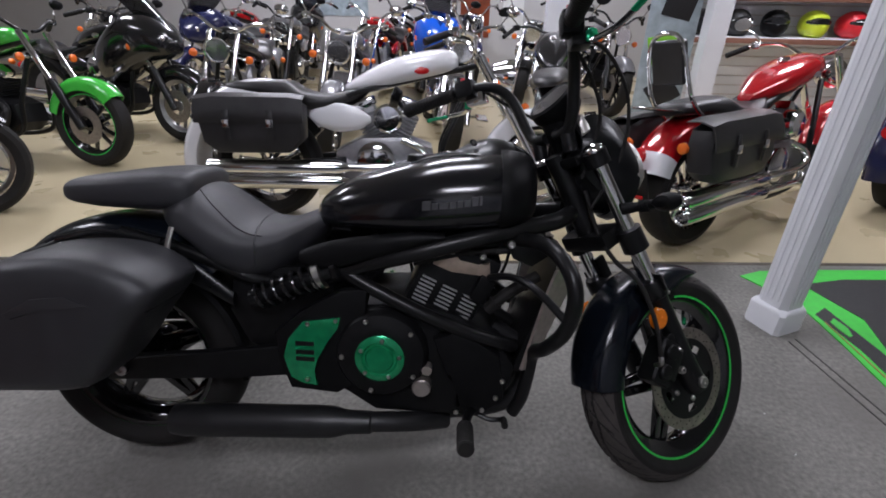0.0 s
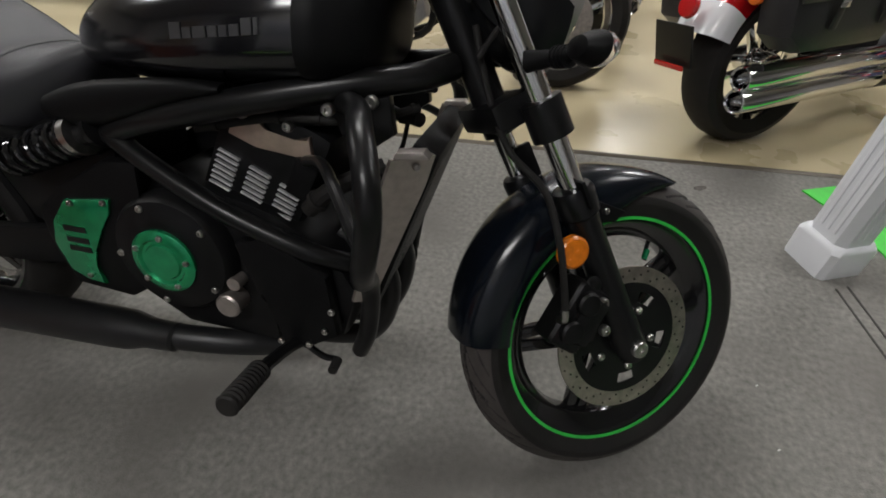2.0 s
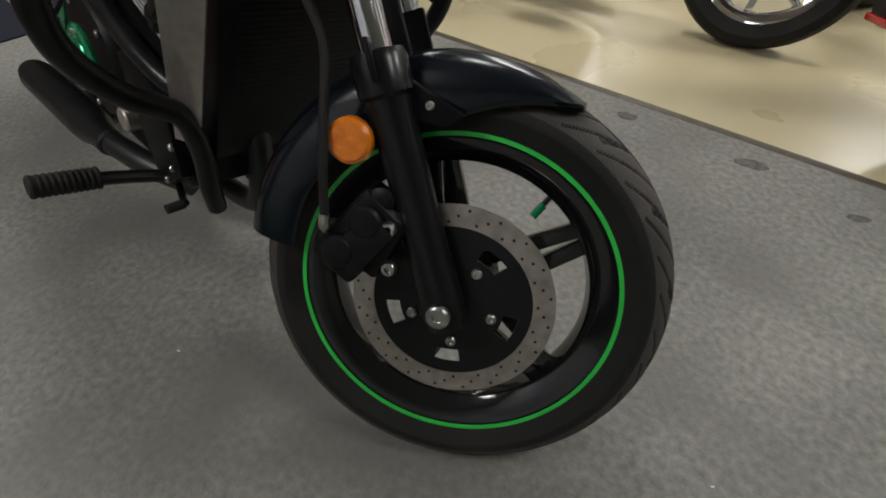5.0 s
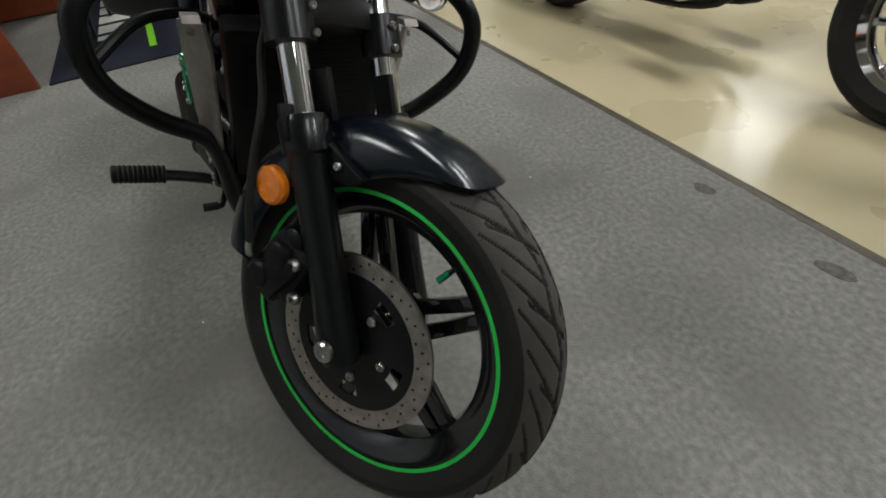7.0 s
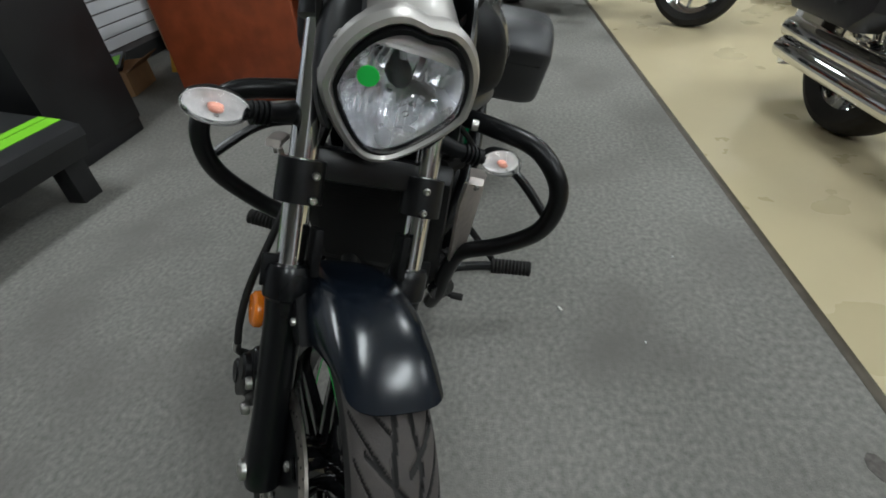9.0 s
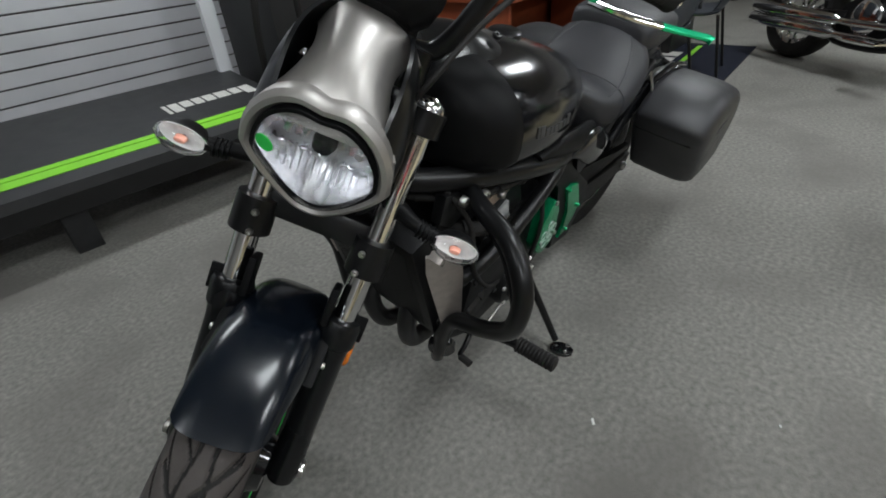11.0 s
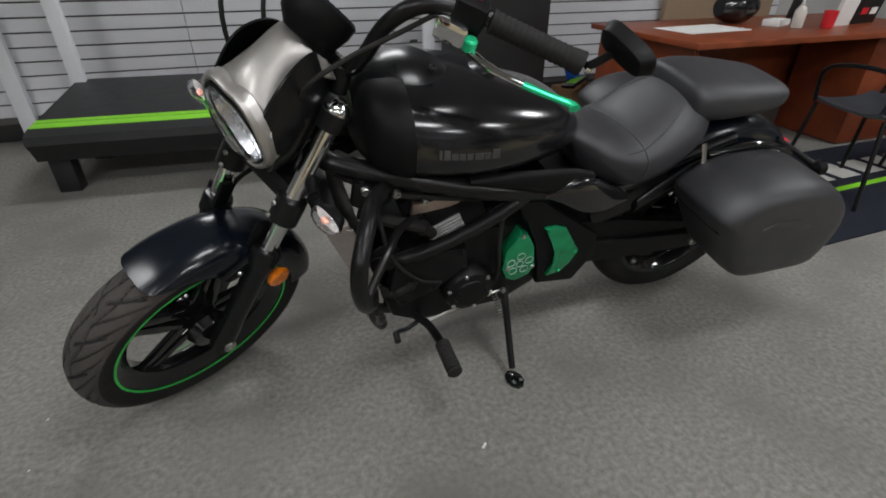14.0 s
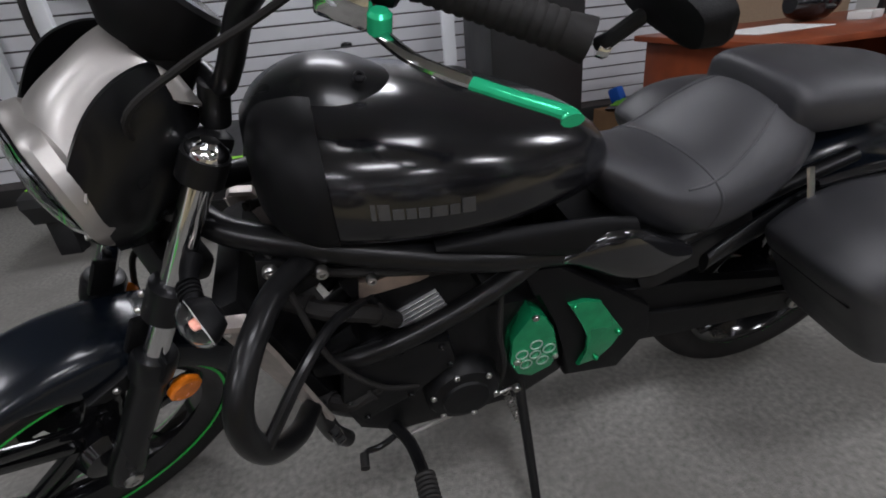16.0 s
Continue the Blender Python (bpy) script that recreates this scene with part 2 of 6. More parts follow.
solo("floor_carpet", slab([(X0, Y0), (X1, Y0), (X1, edge_y(X1) - 0.012), (X0, edge_y(X0) - 0.012)], -0.1, 0.0), carpet,
     "worn speckled grey carpet floor with dark stains", "floor", kind="structure")
solo("floor_vinyl", slab([(X0, edge_y(X0) + 0.012), (X1, edge_y(X1) + 0.012), (X1, Y1), (X0, Y1)], -0.1, 0.002), cream,
     "glossy cream vinyl showroom floor", "floor", kind="structure")
bm = B()
rings(bm, [[Vector((x, edge_y(x) + dy, z)) for dy, z in ((-0.014, -0.02), (-0.014, 0.001), (-0.006, 0.006), (0.006, 0.006), (0.014, 0.003), (0.014, -0.02))] for x in (X0, X1)])
solo("floor_trim", bm, trim_metal, "dark worn metal strip between carpet and vinyl", "trim", kind="structure")

# dark spots and white crumbs lying on the carpet
stain = material("carpet_stain", (0.125, 0.115, 0.105), 0.95, 0, 0.4, 60, spec=0.1)
for x, y, a, b, rot in ((1.726, 1.176, 0.05, 0.022, 0.3), (1.322, 1.165, 0.035, 0.02, 0.2), (2.02, 1.13, 0.03, 0.015, 0.5)):
    bm = B()
    ring = []
    for j in range(22):
        t = 2 * math.pi * j / 22
        k = 1 + 0.22 * noise.noise((math.cos(t) * 1.7 + x * 9, math.sin(t) * 1.7, y))
        ring.append((x + k * (a * math.cos(t) * math.cos(rot) - b * math.sin(t) * math.sin(rot)), y + k * (a * math.cos(t) * math.sin(rot) + b * math.sin(t) * math.cos(rot))))
    tagged(solo("carpet_stain", slab(ring, -0.003, 0.0012), stain, "dark oily stain on the grey carpet", "stain"), group="carpet stains", kind="structure")
for x, y, s in ((0.881, 0.524, 0.011), (0.62, 0.9, 0.005), (1.0, 0.75, 0.004), (1.1, -0.3, 0.004), (2.03, 0.22, 0.004), (2.04, 0.045, 0.006)):
    bm = B()
    box(bm, pose(x, y, 0.002, 10, 8, 40), s * 1.6, s * 0.6, 0.004, 0.001)
    solo("paper_crumb", bm, paper, "tiny white paper crumb on the carpet", "litter", "carpet litter")

wall_t = 0.15
for nm, bx in (("wall_south", (X0, Y0 - wall_t, X1, Y0)), ("wall_north", (X0, Y1, X1, Y1 + wall_t)), ("wall_west", (X0 - wall_t, Y0 - wall_t, X0, Y1 + wall_t)), ("wall_east", (X1, Y0 - wall_t, X1 + wall_t, Y1 + wall_t))):
    a, b, c, d = bx
    w = solo(nm, slab([(a, b), (c, b), (c, d), (a, d)], -0.1, CEIL), wall_paint, "plain painted showroom wall", "wall", kind="structure")
    if nm == "wall_south":
        south = w
bm = slab([(X0, Y0), (X1, Y0), (X1, Y1), (X0, Y1)], CEIL, CEIL + 0.1)
for i in range(int((X1 - X0) / 0.61)):
    box(bm, pose(X0 + 0.61 * i, (Y0 + Y1) / 2, CEIL - 0.004), 0.024, Y1 - Y0, 0.012)
for i in range(int((Y1 - Y0) / 1.22)):
    box(bm, pose((X0 + X1) / 2, Y0 + 1.22 * i, CEIL - 0.004), X1 - X0, 0.024, 0.012)
solo("ceiling", bm, ceiling_tile, "off-white tiled suspended ceiling", "ceiling", kind="structure")

# fluorescent ceiling lights
diffuser = glowing("lamp_diffuser", (0.97, 1.0, 0.97), 5.0)
light_xy = [(-3.3, 0.3, 1.05), (0.4, 1.3, 0.7), (3.7, 0.9, 0.45), (-3.4, 3.4, 1.6), (0.2, 3.6, 1.2), (3.8, 3.2, 1.75), (-1.8, 6.2, 1.8), (2.2, 6.2, 1.8), (0.7, -1.9, 0.88)]
for i, (x, y, k) in enumerate(light_xy):
    fix = thing("ceiling_light", pose(x, y, CEIL - 0.03), "recessed fluorescent ceiling light with white frame", "ceiling light", "ceiling lights")
    bm = B()
    for sx, sy, px, py in ((1.22, 0.03, 0, 0.30), (1.22, 0.03, 0, -0.30), (0.03, 0.57, 0.595, 0), (0.03, 0.57, -0.595, 0)):
        box(bm, pose(px, py, 0.005), sx, sy, 0.04, 0.004)
    part("frame", bm, white_paint, fix)
    bm = B()
    box(bm, pose(0, 0, 0.01), 1.16, 0.57, 0.012)
    part("diffuser", bm, diffuser, fix, "glowing white diffuser")
    ld = bpy.data.lights.new("fluorescent", "AREA")
    ld.shape, ld.size, ld.size_y, ld.energy, ld.color = "RECTANGLE", 1.1, 0.5, LAMP * k, (0.97, 1.0, 0.965)
    lo = new("fluorescent", ld)
    lo.matrix_world = pose(x, y, CEIL - 0.05)

# slatwall along the south wall: separate boards with dark grooves between
bm = B()
box(bm, pose(0.4, Y0 + 0.006, 1.15), 8.4, 0.012, 2.3)
back = part("slat_backing", bm, slat_groove, south, "dark grooves of the slatwall")
SLAT = 0.0912
board = None
nb = 0
for k in range(23):
    for x in (-2.4, 0.4, 3.2):
        if board is None:
            bm = B()
            box(bm, Matrix(), 2.796, 0.018, SLAT - 0.011, 0.002, 1)
            ob = part("slat_board", bm, slat_white, south, "white laminate slatwall board")
            board = ob.data
        else:
            ob = new("slat_board", board)
            ob.parent = south
        ob.location = (x, Y0 + 0.021, 0.166 + SLAT * (k + 0.5))
bm = B()
box(bm, pose(0.4, Y0 + 0.01, 0.06), 8.4, 0.02, 0.12, 0.003)
solo("baseboard", bm, material("dark_baseboard", (0.02, 0.02, 0.02), 0.5), "black rubber baseboard below the slatwall", "baseboard", kind="structure")

# square white column with recessed panels and a stepped base
col = thing("column", pose(2.352, 0.79, 0, 0, 0, 25), "white boxed column with grooved faces and stepped base", "column", kind="structure")
bm = B()
oct_ = lambda h, c: [(h, -h + c), (h, h - c), (h - c, h), (-h + c, h), (-h, h - c), (-h, -h + c), (-h + c, -h), (h - c, -h)]
rings(bm, [[Vector((x, y, z)) for x, y in oct_(h, c)] for z, h, c in ((0.0, 0.084, 0.016), (0.1, 0.084, 0.016), (0.115, 0.078, 0.022), (0.12, 0.072, 0.026))])
part("column_base", bm, white_paint, col)
bm = B()
rings(bm, [[Vector((x, y, z)) for x, y in oct_(0.068, 0.024)] for z in (0.115, CEIL)])
part("shaft", bm, white_paint, col)
for a in range(4):
    for o in (-0.026, 0.0, 0.026):
        bm = B()
        box(bm, pose(0, 0, 0, 0, 0, 90 * a) @ pose(0.069, o, 1.6), 0.005, 0.011, 2.9, 0.002, 1)
        part("flute", bm, white_paint, col)

# floor outlet strip lines by the column
bm = B()
for o in (-0.05, 0.05):
    box(bm, pose(2.43 + o * 0.4, 0.36 + o * 0.2, 0.0005, 0, 0, -80), 0.62, 0.006, 0.003)
solo("carpet_seam", bm, material("seam", (0.05, 0.047, 0.043), 0.9), "dark seam in the grey carpet", "seam", kind="structure")

# green and black display rug
rug = thing("display_rug", pose(-0.06, 0.01, 0), "black display rug with bright green border on the carpet", "rug")
part("border", slab([(2.47, 1.2), (2.56, 1.05), (2.63, 0.86), (2.64, 0.62), (2.62, -0.9), (4.9, -0.9), (4.9, 1.44), (2.95, 1.30), (2.6, 1.26)], 0.0, 0.005), rug_green, rug, "bright green edge")
part("field", slab([(2.75, 1.13), (2.86, 0.83), (2.8, 0.6), (2.78, -0.8), (4.8, -0.8), (4.8, 1.33), (3.0, 1.2)], 0.004, 0.0075), rug_black, rug, "black centre")
part("band", slab([(2.655, 0.86), (2.735, 0.92), (2.77, 0.6), (2.74, -0.8), (2.68, -0.8), (2.69, 0.6)], 0.004, 0.0068), rug_black, rug, "black side band")
part("gold_line", slab([(2.66, 0.8), (2.665, 0.8), (2.68, 0.2), (2.672, 0.2)], 0.004, 0.0072), rug_gold, rug, "gold pin line")
bm = slab([(2.685, 0.80), (2.72, 0.83), (2.735, 0.76), (2.72, 0.70), (2.70, 0.69), (2.69, 0.74)], 0.0066, 0.0085)
part("emblem", bm, rug_green, rug, "green emblem")

# display bench with lime stripes, standing before the slatwall
bench = thing("display_bench", pose(0.148, 0.2015, 0, 0, 0, -4.1), "long black display bench with lime green stripes before the slatwall", "bench")
BX0, BX1, BY0, BY1 = 0.16, 2.53, -2.62, -1.74
bm = B()
prof = [(BY1, 0.27), (BY1 + 0.02, 0.30), (BY1 + 0.012, 0.345), (BY1 - 0.06, 0.366), (BY0, 0.46), (BY0, 0.36), (BY0 + 0.05, 0.25), (BY1 - 0.08, 0.19), (BY1 - 0.03, 0.2)]
rings(bm, [[Vector((x, y, z)) for y, z in prof] for x in (BX0, BX1)])
part("platform", bm, bench_black, bench)


def on_top(y):
    return 0.366 + (BY1 - 0.06 - y) / (BY1 - 0.06 - BY0) * (0.46 - 0.366)


def top_strip(y0, y1, x0, x1, up, mat, name, label):
    bm = B()
    rings(bm, [[Vector((x, y0, on_top(y0) - 0.002)), Vector((x, y1, on_top(y1) - 0.002)), Vector((x, y1, on_top(y1) + up)), Vector((x, y0, on_top(y0) + up))] for x in (x0, x1)])
    part(name, bm, mat, bench, label)


top_strip(-1.875, -1.81, BX0 + 0.004, BX1 - 0.004, 0.003, lime, "stripe", "lime green stripe")
top_strip(-1.925, -1.885, BX0 + 0.004, BX1 - 0.004, 0.003, lime, "stripe", "lime green stripe")
# pale emblem lettering as plain strokes
x = 0.22
for w, h in ((0.06, 0.13), (0.055, 0.09), (0.075, 0.09), (0.055, 0.09), (0.05, 0.09), (0.055, 0.09), (0.05, 0.13), (0.02, 0.13)):
    top_strip(-2.24 - 0.0, -2.24 + h, x, x + w, 0.0025, mat_letter, "emblem_bar", "pale grey emblem stroke")
    x += w + 0.012
for x in (BX0 + 0.06, 1.34, BX1 - 0.08):
    for y in (BY1 - 0.12, BY0 + 0.2):
        bm = B()
        box(bm, pose(x, y, 0.12), 0.11, 0.1, 0.25, 0.008)
        part("leg", bm, bench_black, bench)
for x in (BX0 + 0.02, BX1 - 0.02):
    bm = B()
    box(bm, pose(x, BY0 + 0.04, 1.1), 0.085, 0.05, 2.1, 0.006)
    part("upright", bm, white_paint, bench, "white square upright")
bm = B()
box(bm, pose(1.345, BY0 + 0.03, 1.62), 2.46, 0.03, 0.62, 0.006)
part("header_board", bm, material("pale_board", (0.45, 0.46, 0.52), 0.5, 0, 0.08, 4), bench, "pale grey header board")

cab = thing("display_cabinet", pose(-0.27, -2.17, 0), "tall plain black display cabinet on the carpet", "cabinet")
for nm, z, h, w, d in (("plinth", 0.04, 0.08, 0.56, 0.54), ("body", 1.06, 1.96, 0.58, 0.56), ("top_panel", 2.06, 0.04, 0.6, 0.58)):
    bm = B()
    box(bm, pose(0, 0, z), w, d, h, 0.004)
    part(nm, bm, slab_black, cab)
bm = B()
box(bm, pose(2.95, Y0 + 0.1, 1.2), 0.1, 0.06, 2.4, 0.006)
solo("wall_upright", bm, white_paint, "white metal upright at the slatwall", "upright", kind="structure")

# desk
desk = thing("desk", pose(-0.93, -0.93, 0), "red-brown cherry laminate office desk", "desk")
bm = B()
box(bm, pose(-1.05, -0.44, 0.735), 2.2, 1.0, 0.032, 0.005)
part("desktop", bm, cherry, desk)
bm = B()
box(bm, pose(-0.015, -0.44, 0.36), 0.03, 0.88, 0.716, 0.003)
part("end_panel", bm, cherry, desk)
bm = B()
box(bm, pose(-2.06, -0.44, 0.36), 0.03, 0.88, 0.716, 0.003)
part("end_panel", bm, cherry, desk)
bm = B()
box(bm, pose(-1.04, -0.62, 0.42), 2.0, 0.02, 0.58, 0.002)
part("modesty_panel", bm, cherry, desk)
bm = B()
box(bm, pose(-1.7, -0.3, 0.36), 0.42, 0.5, 0.7, 0.004)
part("drawer_pedestal", bm, cherry, desk)

# floor mat beside the desk
fm = thing("entrance_mat", pose(-1.0, 0.03, 0, 0, 0, 2), "dark navy entrance mat with pale lettering and green stripe", "mat")
part("field", slab([(-2.6, -0.92), (0.02, -0.92), (0.02, 0.0), (-2.6, 0.0)], 0.0, 0.008), navy_mat, fm)
part("stripe", slab([(-2.5, -0.46), (-0.2, -0.42), (-0.2, -0.38), (-2.5, -0.42)], 0.006, 0.0095), lime, fm, "lime green stripe")
x = -2.2
for w in (0.16, 0.16, 0.22, 0.16, 0.16, 0.16, 0.16, 0.08):
    part("letter_bar", slab([(x, -0.70), (x + w, -0.70), (x + w, -0.51), (x, -0.51)], 0.006, 0.0098), mat_letter, fm, "pale grey letter stroke")
    x += w + 0.06


# cardboard box with odds and ends by the desk, and the yellow folder behind
def carton(x, y, deg, sx, sy, sz, label):
    c = thing("cardboard_box", pose(x, y, 0, 0, 0, deg), label, "box")
    for px, py, wx, wy in ((sx / 2, 0, 0.006, sy), (-sx / 2, 0, 0.006, sy), (0, sy / 2, sx, 0.006), (0, -sy / 2, sx, 0.006)):
        bm = B()
        box(bm, pose(px, py, sz / 2), wx, wy, sz)
        part("side", bm, cardboard, c)
    bm = B()
    box(bm, pose(0, 0, 0.004), sx, sy, 0.008)
    part("bottom", bm, cardboard, c)
    bm = B()
    box(bm, pose(0, sy / 2 + 0.05, sz + 0.02, 35, 0, 0), sx, 0.12, 0.005)
    part("flap", bm, cardboard, c, "open flap")
    return c


carton(-1.27, -2.53, 12, 0.36, 0.26, 0.17, "open cardboard box on the carpet")
bm = B()
box(bm, pose(-1.22, -2.5, 0.21, 10, 20, 20), 0.2, 0.14, 0.03, 0.006)
o = solo("gadget_box", bm, gloss_black, "small black box with green label lying in a carton", "box")
bm = B()
box(bm, pose(-1.22, -2.5, 0.21, 10, 20, 20) @ pose(0, 0, 0.016), 0.11, 0.1, 0.003)
part("label_patch", bm, lime, o, "green label")
bm = B()
box(bm, pose(-1.25, -2.6, 0.26, 25, 0, 30), 0.1, 0.09, 0.12, 0.02)
solo("blue_pouch", bm, material("blue_plastic", (0.01, 0.12, 0.6), 0.5), "crumpled bright blue plastic pouch in a carton", "pouch")
bm = B()
box(bm, pose(-1.68, -2.25, 0.16, 0, -24, 0), 0.02, 0.25, 0.33, 0.003)
solo("folder", bm, material("yellow_card", (0.75, 0.42, 0.04), 0.6), "yellow card folder leaning on a box", "folder")

# office chairs by the desk: black plastic shells on black tube frames
chair_shell = material("grey_chair_plastic", (0.04, 0.045, 0.055), 0.4, 0, 0.12, 10, bump=0.08, bump_scale=500)


def chair(m, label):
    c = thing("office_chair", m, label, "chair", "chairs at the desk")
    shellm = chair_shell
    bm = B()
    loops = []
    for y, z, w in smooth_rows([(0.24, 0.45, 0.2), (0.1, 0.435, 0.23), (-0.1, 0.43, 0.23), (-0.2, 0.45, 0.22)], 4):
        up = [Vector((w * v, y, z + 0.03 * abs(v) ** 3)) for v in (-1 + i / 6 for i in range(13))]
        loops.append(up + [p + Vector((0, 0, -0.012)) for p in up[::-1]])
    rings(bm, loops)
    part("seat", bm, shellm, c)
    bm = B()
    loops = []
    for y, z, w in smooth_rows([(-0.2, 0.452, 0.19), (-0.245, 0.53, 0.225), (-0.275, 0.64, 0.245), (-0.305, 0.76, 0.25), (-0.33, 0.86, 0.235), (-0.335, 0.9, 0.17)], 4):
        up = [Vector((w * v, y + 0.05 * v * v, z)) for v in (-1 + i / 6 for i in range(13))]
        loops.append(up + [p + Vector((0, -0.012, 0)) for p in up[::-1]])
    rings(bm, loops)
    part("backrest", bm, shellm, c)
    for s in (-1, 1):
        for y0, y1 in ((0.2, 0.25), (-0.2, -0.28)):
            bm = B()
            tube(bm, [(s * 0.19, y0, 0.44), (s * 0.23, y1, 0.0)], 0.011, 10, False)
            part("leg", bm, frame_black, c)
        bm = B()
        tube(bm, [(s * 0.21, -0.24, 0.55), (s * 0.26, -0.2, 0.66), (s * 0.27, 0.0, 0.67), (s * 0.26, 0.16, 0.62), (s * 0.21, 0.2, 0.45)], 0.011, 10)
        part("armrest", bm, frame_black, c)
    return c


chair(pose(-1.75, -0.42, 0.008, 0, 0, 172), "dark grey plastic armchair on a black tube frame at the desk")
chair(pose(-2.55, -0.38, 0.008, 0, 0, 190), "dark grey plastic armchair on a black tube frame at the desk")

# things on the desk
DZ = 0.752
bm = B()
box(bm, pose(-1.35, -1.35, DZ + 0.002, 0, 0, 4), 0.5, 0.3, 0.004)
solo("desk_blotter", bm, paper, "sheet of white paper lying on the desk", "paper")
bt = thing("sanitizer_bottle", pose(-1.95, -1.2, DZ), "clear pump bottle on the desk", "bottle")
part("bottle_body", lathe(B(), [(0.002, 0), (0.032, 0.002), (0.034, 0.01), (0.034, 0.1), (0.02, 0.125), (0.012, 0.13), (0.012, 0.14), (0.002, 0.14)], None, 20), material("milky_bottle", (0.55, 0.52, 0.48), 0.3), bt)
bm = B()
tube(bm, [(0, 0, 0.138), (0, 0, 0.175), (0.03, 0, 0.178)], 0.006, 8, False)
part("pump", bm, white_paint, bt)
cu = thing("pen_cup", pose(-2.15, -1.15, DZ), "red cup on the desk", "cup")
part("cup_body", lathe(B(), [(0.002, 0), (0.034, 0), (0.04, 0.1), (0.037, 0.1), (0.032, 0.006), (0.002, 0.006)], None, 22), red_button, cu)
hm = thing("desk_helmet", pose(-1.78, -1.55, DZ), "black helmet lying on the desk", "helmet")
bm = B()
rings(bm, [oval(x, w, 0.1, u, d, 2.2, 20) for x, w, u, d in ((-0.15, 0.02, 0.02, 0.02), (-0.13, 0.08, 0.07, 0.06), (-0.06, 0.115, 0.11, 0.1), (0.03, 0.115, 0.115, 0.1), (0.1, 0.09, 0.09, 0.08), (0.14, 0.05, 0.05, 0.05))])
part("helmet_shell", bm, gloss_black, hm)
for i, (x, y, w, h, mt, lb) in enumerate(((-2.35, -1.2, 0.16, 0.24, paper, "white upright leaflet holder on the desk"), (-2.62, -1.25, 0.24, 0.26, slab_black, "black brochure stand on the desk"), (-2.2, -1.45, 0.06, 0.2, slab_black, "black speaker on the desk"))):
    bm = B()
    box(bm, pose(x, y, DZ + h / 2 - 0.002, -8, 0, 6), w, 0.03, h, 0.004)
    o = solo("leaflet_stand", bm, mt, lb, "stand")
    if i == 1:
        for kx, kz, cm in ((-0.06, 0.05, red_button), (0.06, 0.05, red_button), (-0.05, -0.05, paper), (0.05, -0.05, red_button)):
            bm = B()
            box(bm, pose(x, y, DZ + h / 2, -8, 0, 6) @ pose(kx, 0.017, kz), 0.07, 0.004, 0.04)
            part("brochure_print", bm, cm, o)
bm = B()
box(bm, pose(-1.95, -1.35, DZ + 0.02, 0, 0, 20), 0.16, 0.11, 0.04, 0.004)
solo("paper_stack", bm, paper, "stack of white cards on the desk", "paper")
# low cabinet and dark clutter behind the chairs
bm = B()
box(bm, pose(-3.4, -1.0, 0.45), 0.6, 0.7, 0.9, 0.01)
solo("filing_cabinet", bm, slab_black, "dark filing cabinet beyond the chairs", "cabinet")
bm = B()
box(bm, pose(-3.09, -0.9, 0.62), 0.01, 0.2, 0.14, 0.004)
solo("notice", bm, paper, "white notice fixed on the dark cabinet", "notice")
bm = B()
box(bm, pose(-2.95, Y0 + 0.1, 1.2), 1.3, 0.06, 2.4, 0.01)
solo("tan_partition", bm, material("tan_fabric", (0.34, 0.24, 0.16), 0.9, 0, 0.1, 60, bump=0.2, bump_scale=300), "tan fabric partition against the slatwall", "partition")

# far showroom: helmet wall, shelves, white posts and posters
hw = solo("wall_display", slab([(2.9, 4.7), (7.5, 4.7), (7.5, 4.78), (2.9, 4.78)], 0, 2.6), material("pink_slatwall", (0.6, 0.55, 0.54), 0.5, 0, 0.05, 5), "pale slatwall carrying helmet shelves", "wall", kind="structure")
for k in range(22):
    bm = B()
    box(bm, pose(5.2, 4.694, 0.2 + 0.1 * k), 4.58, 0.016, 0.086, 0.002, 1)
    part("slat_board", bm, slat_white, hw)
shell_mats = [gloss_black, slab_black, red_button, paper, plastic_black, slab_black]
cols = {0: "glossy black", 1: "matt black", 2: "red", 3: "white", 4: "black", 5: "dark"}
lime_h = material("yellow_green_shell", (0.5, 0.6, 0.03), 0.3)
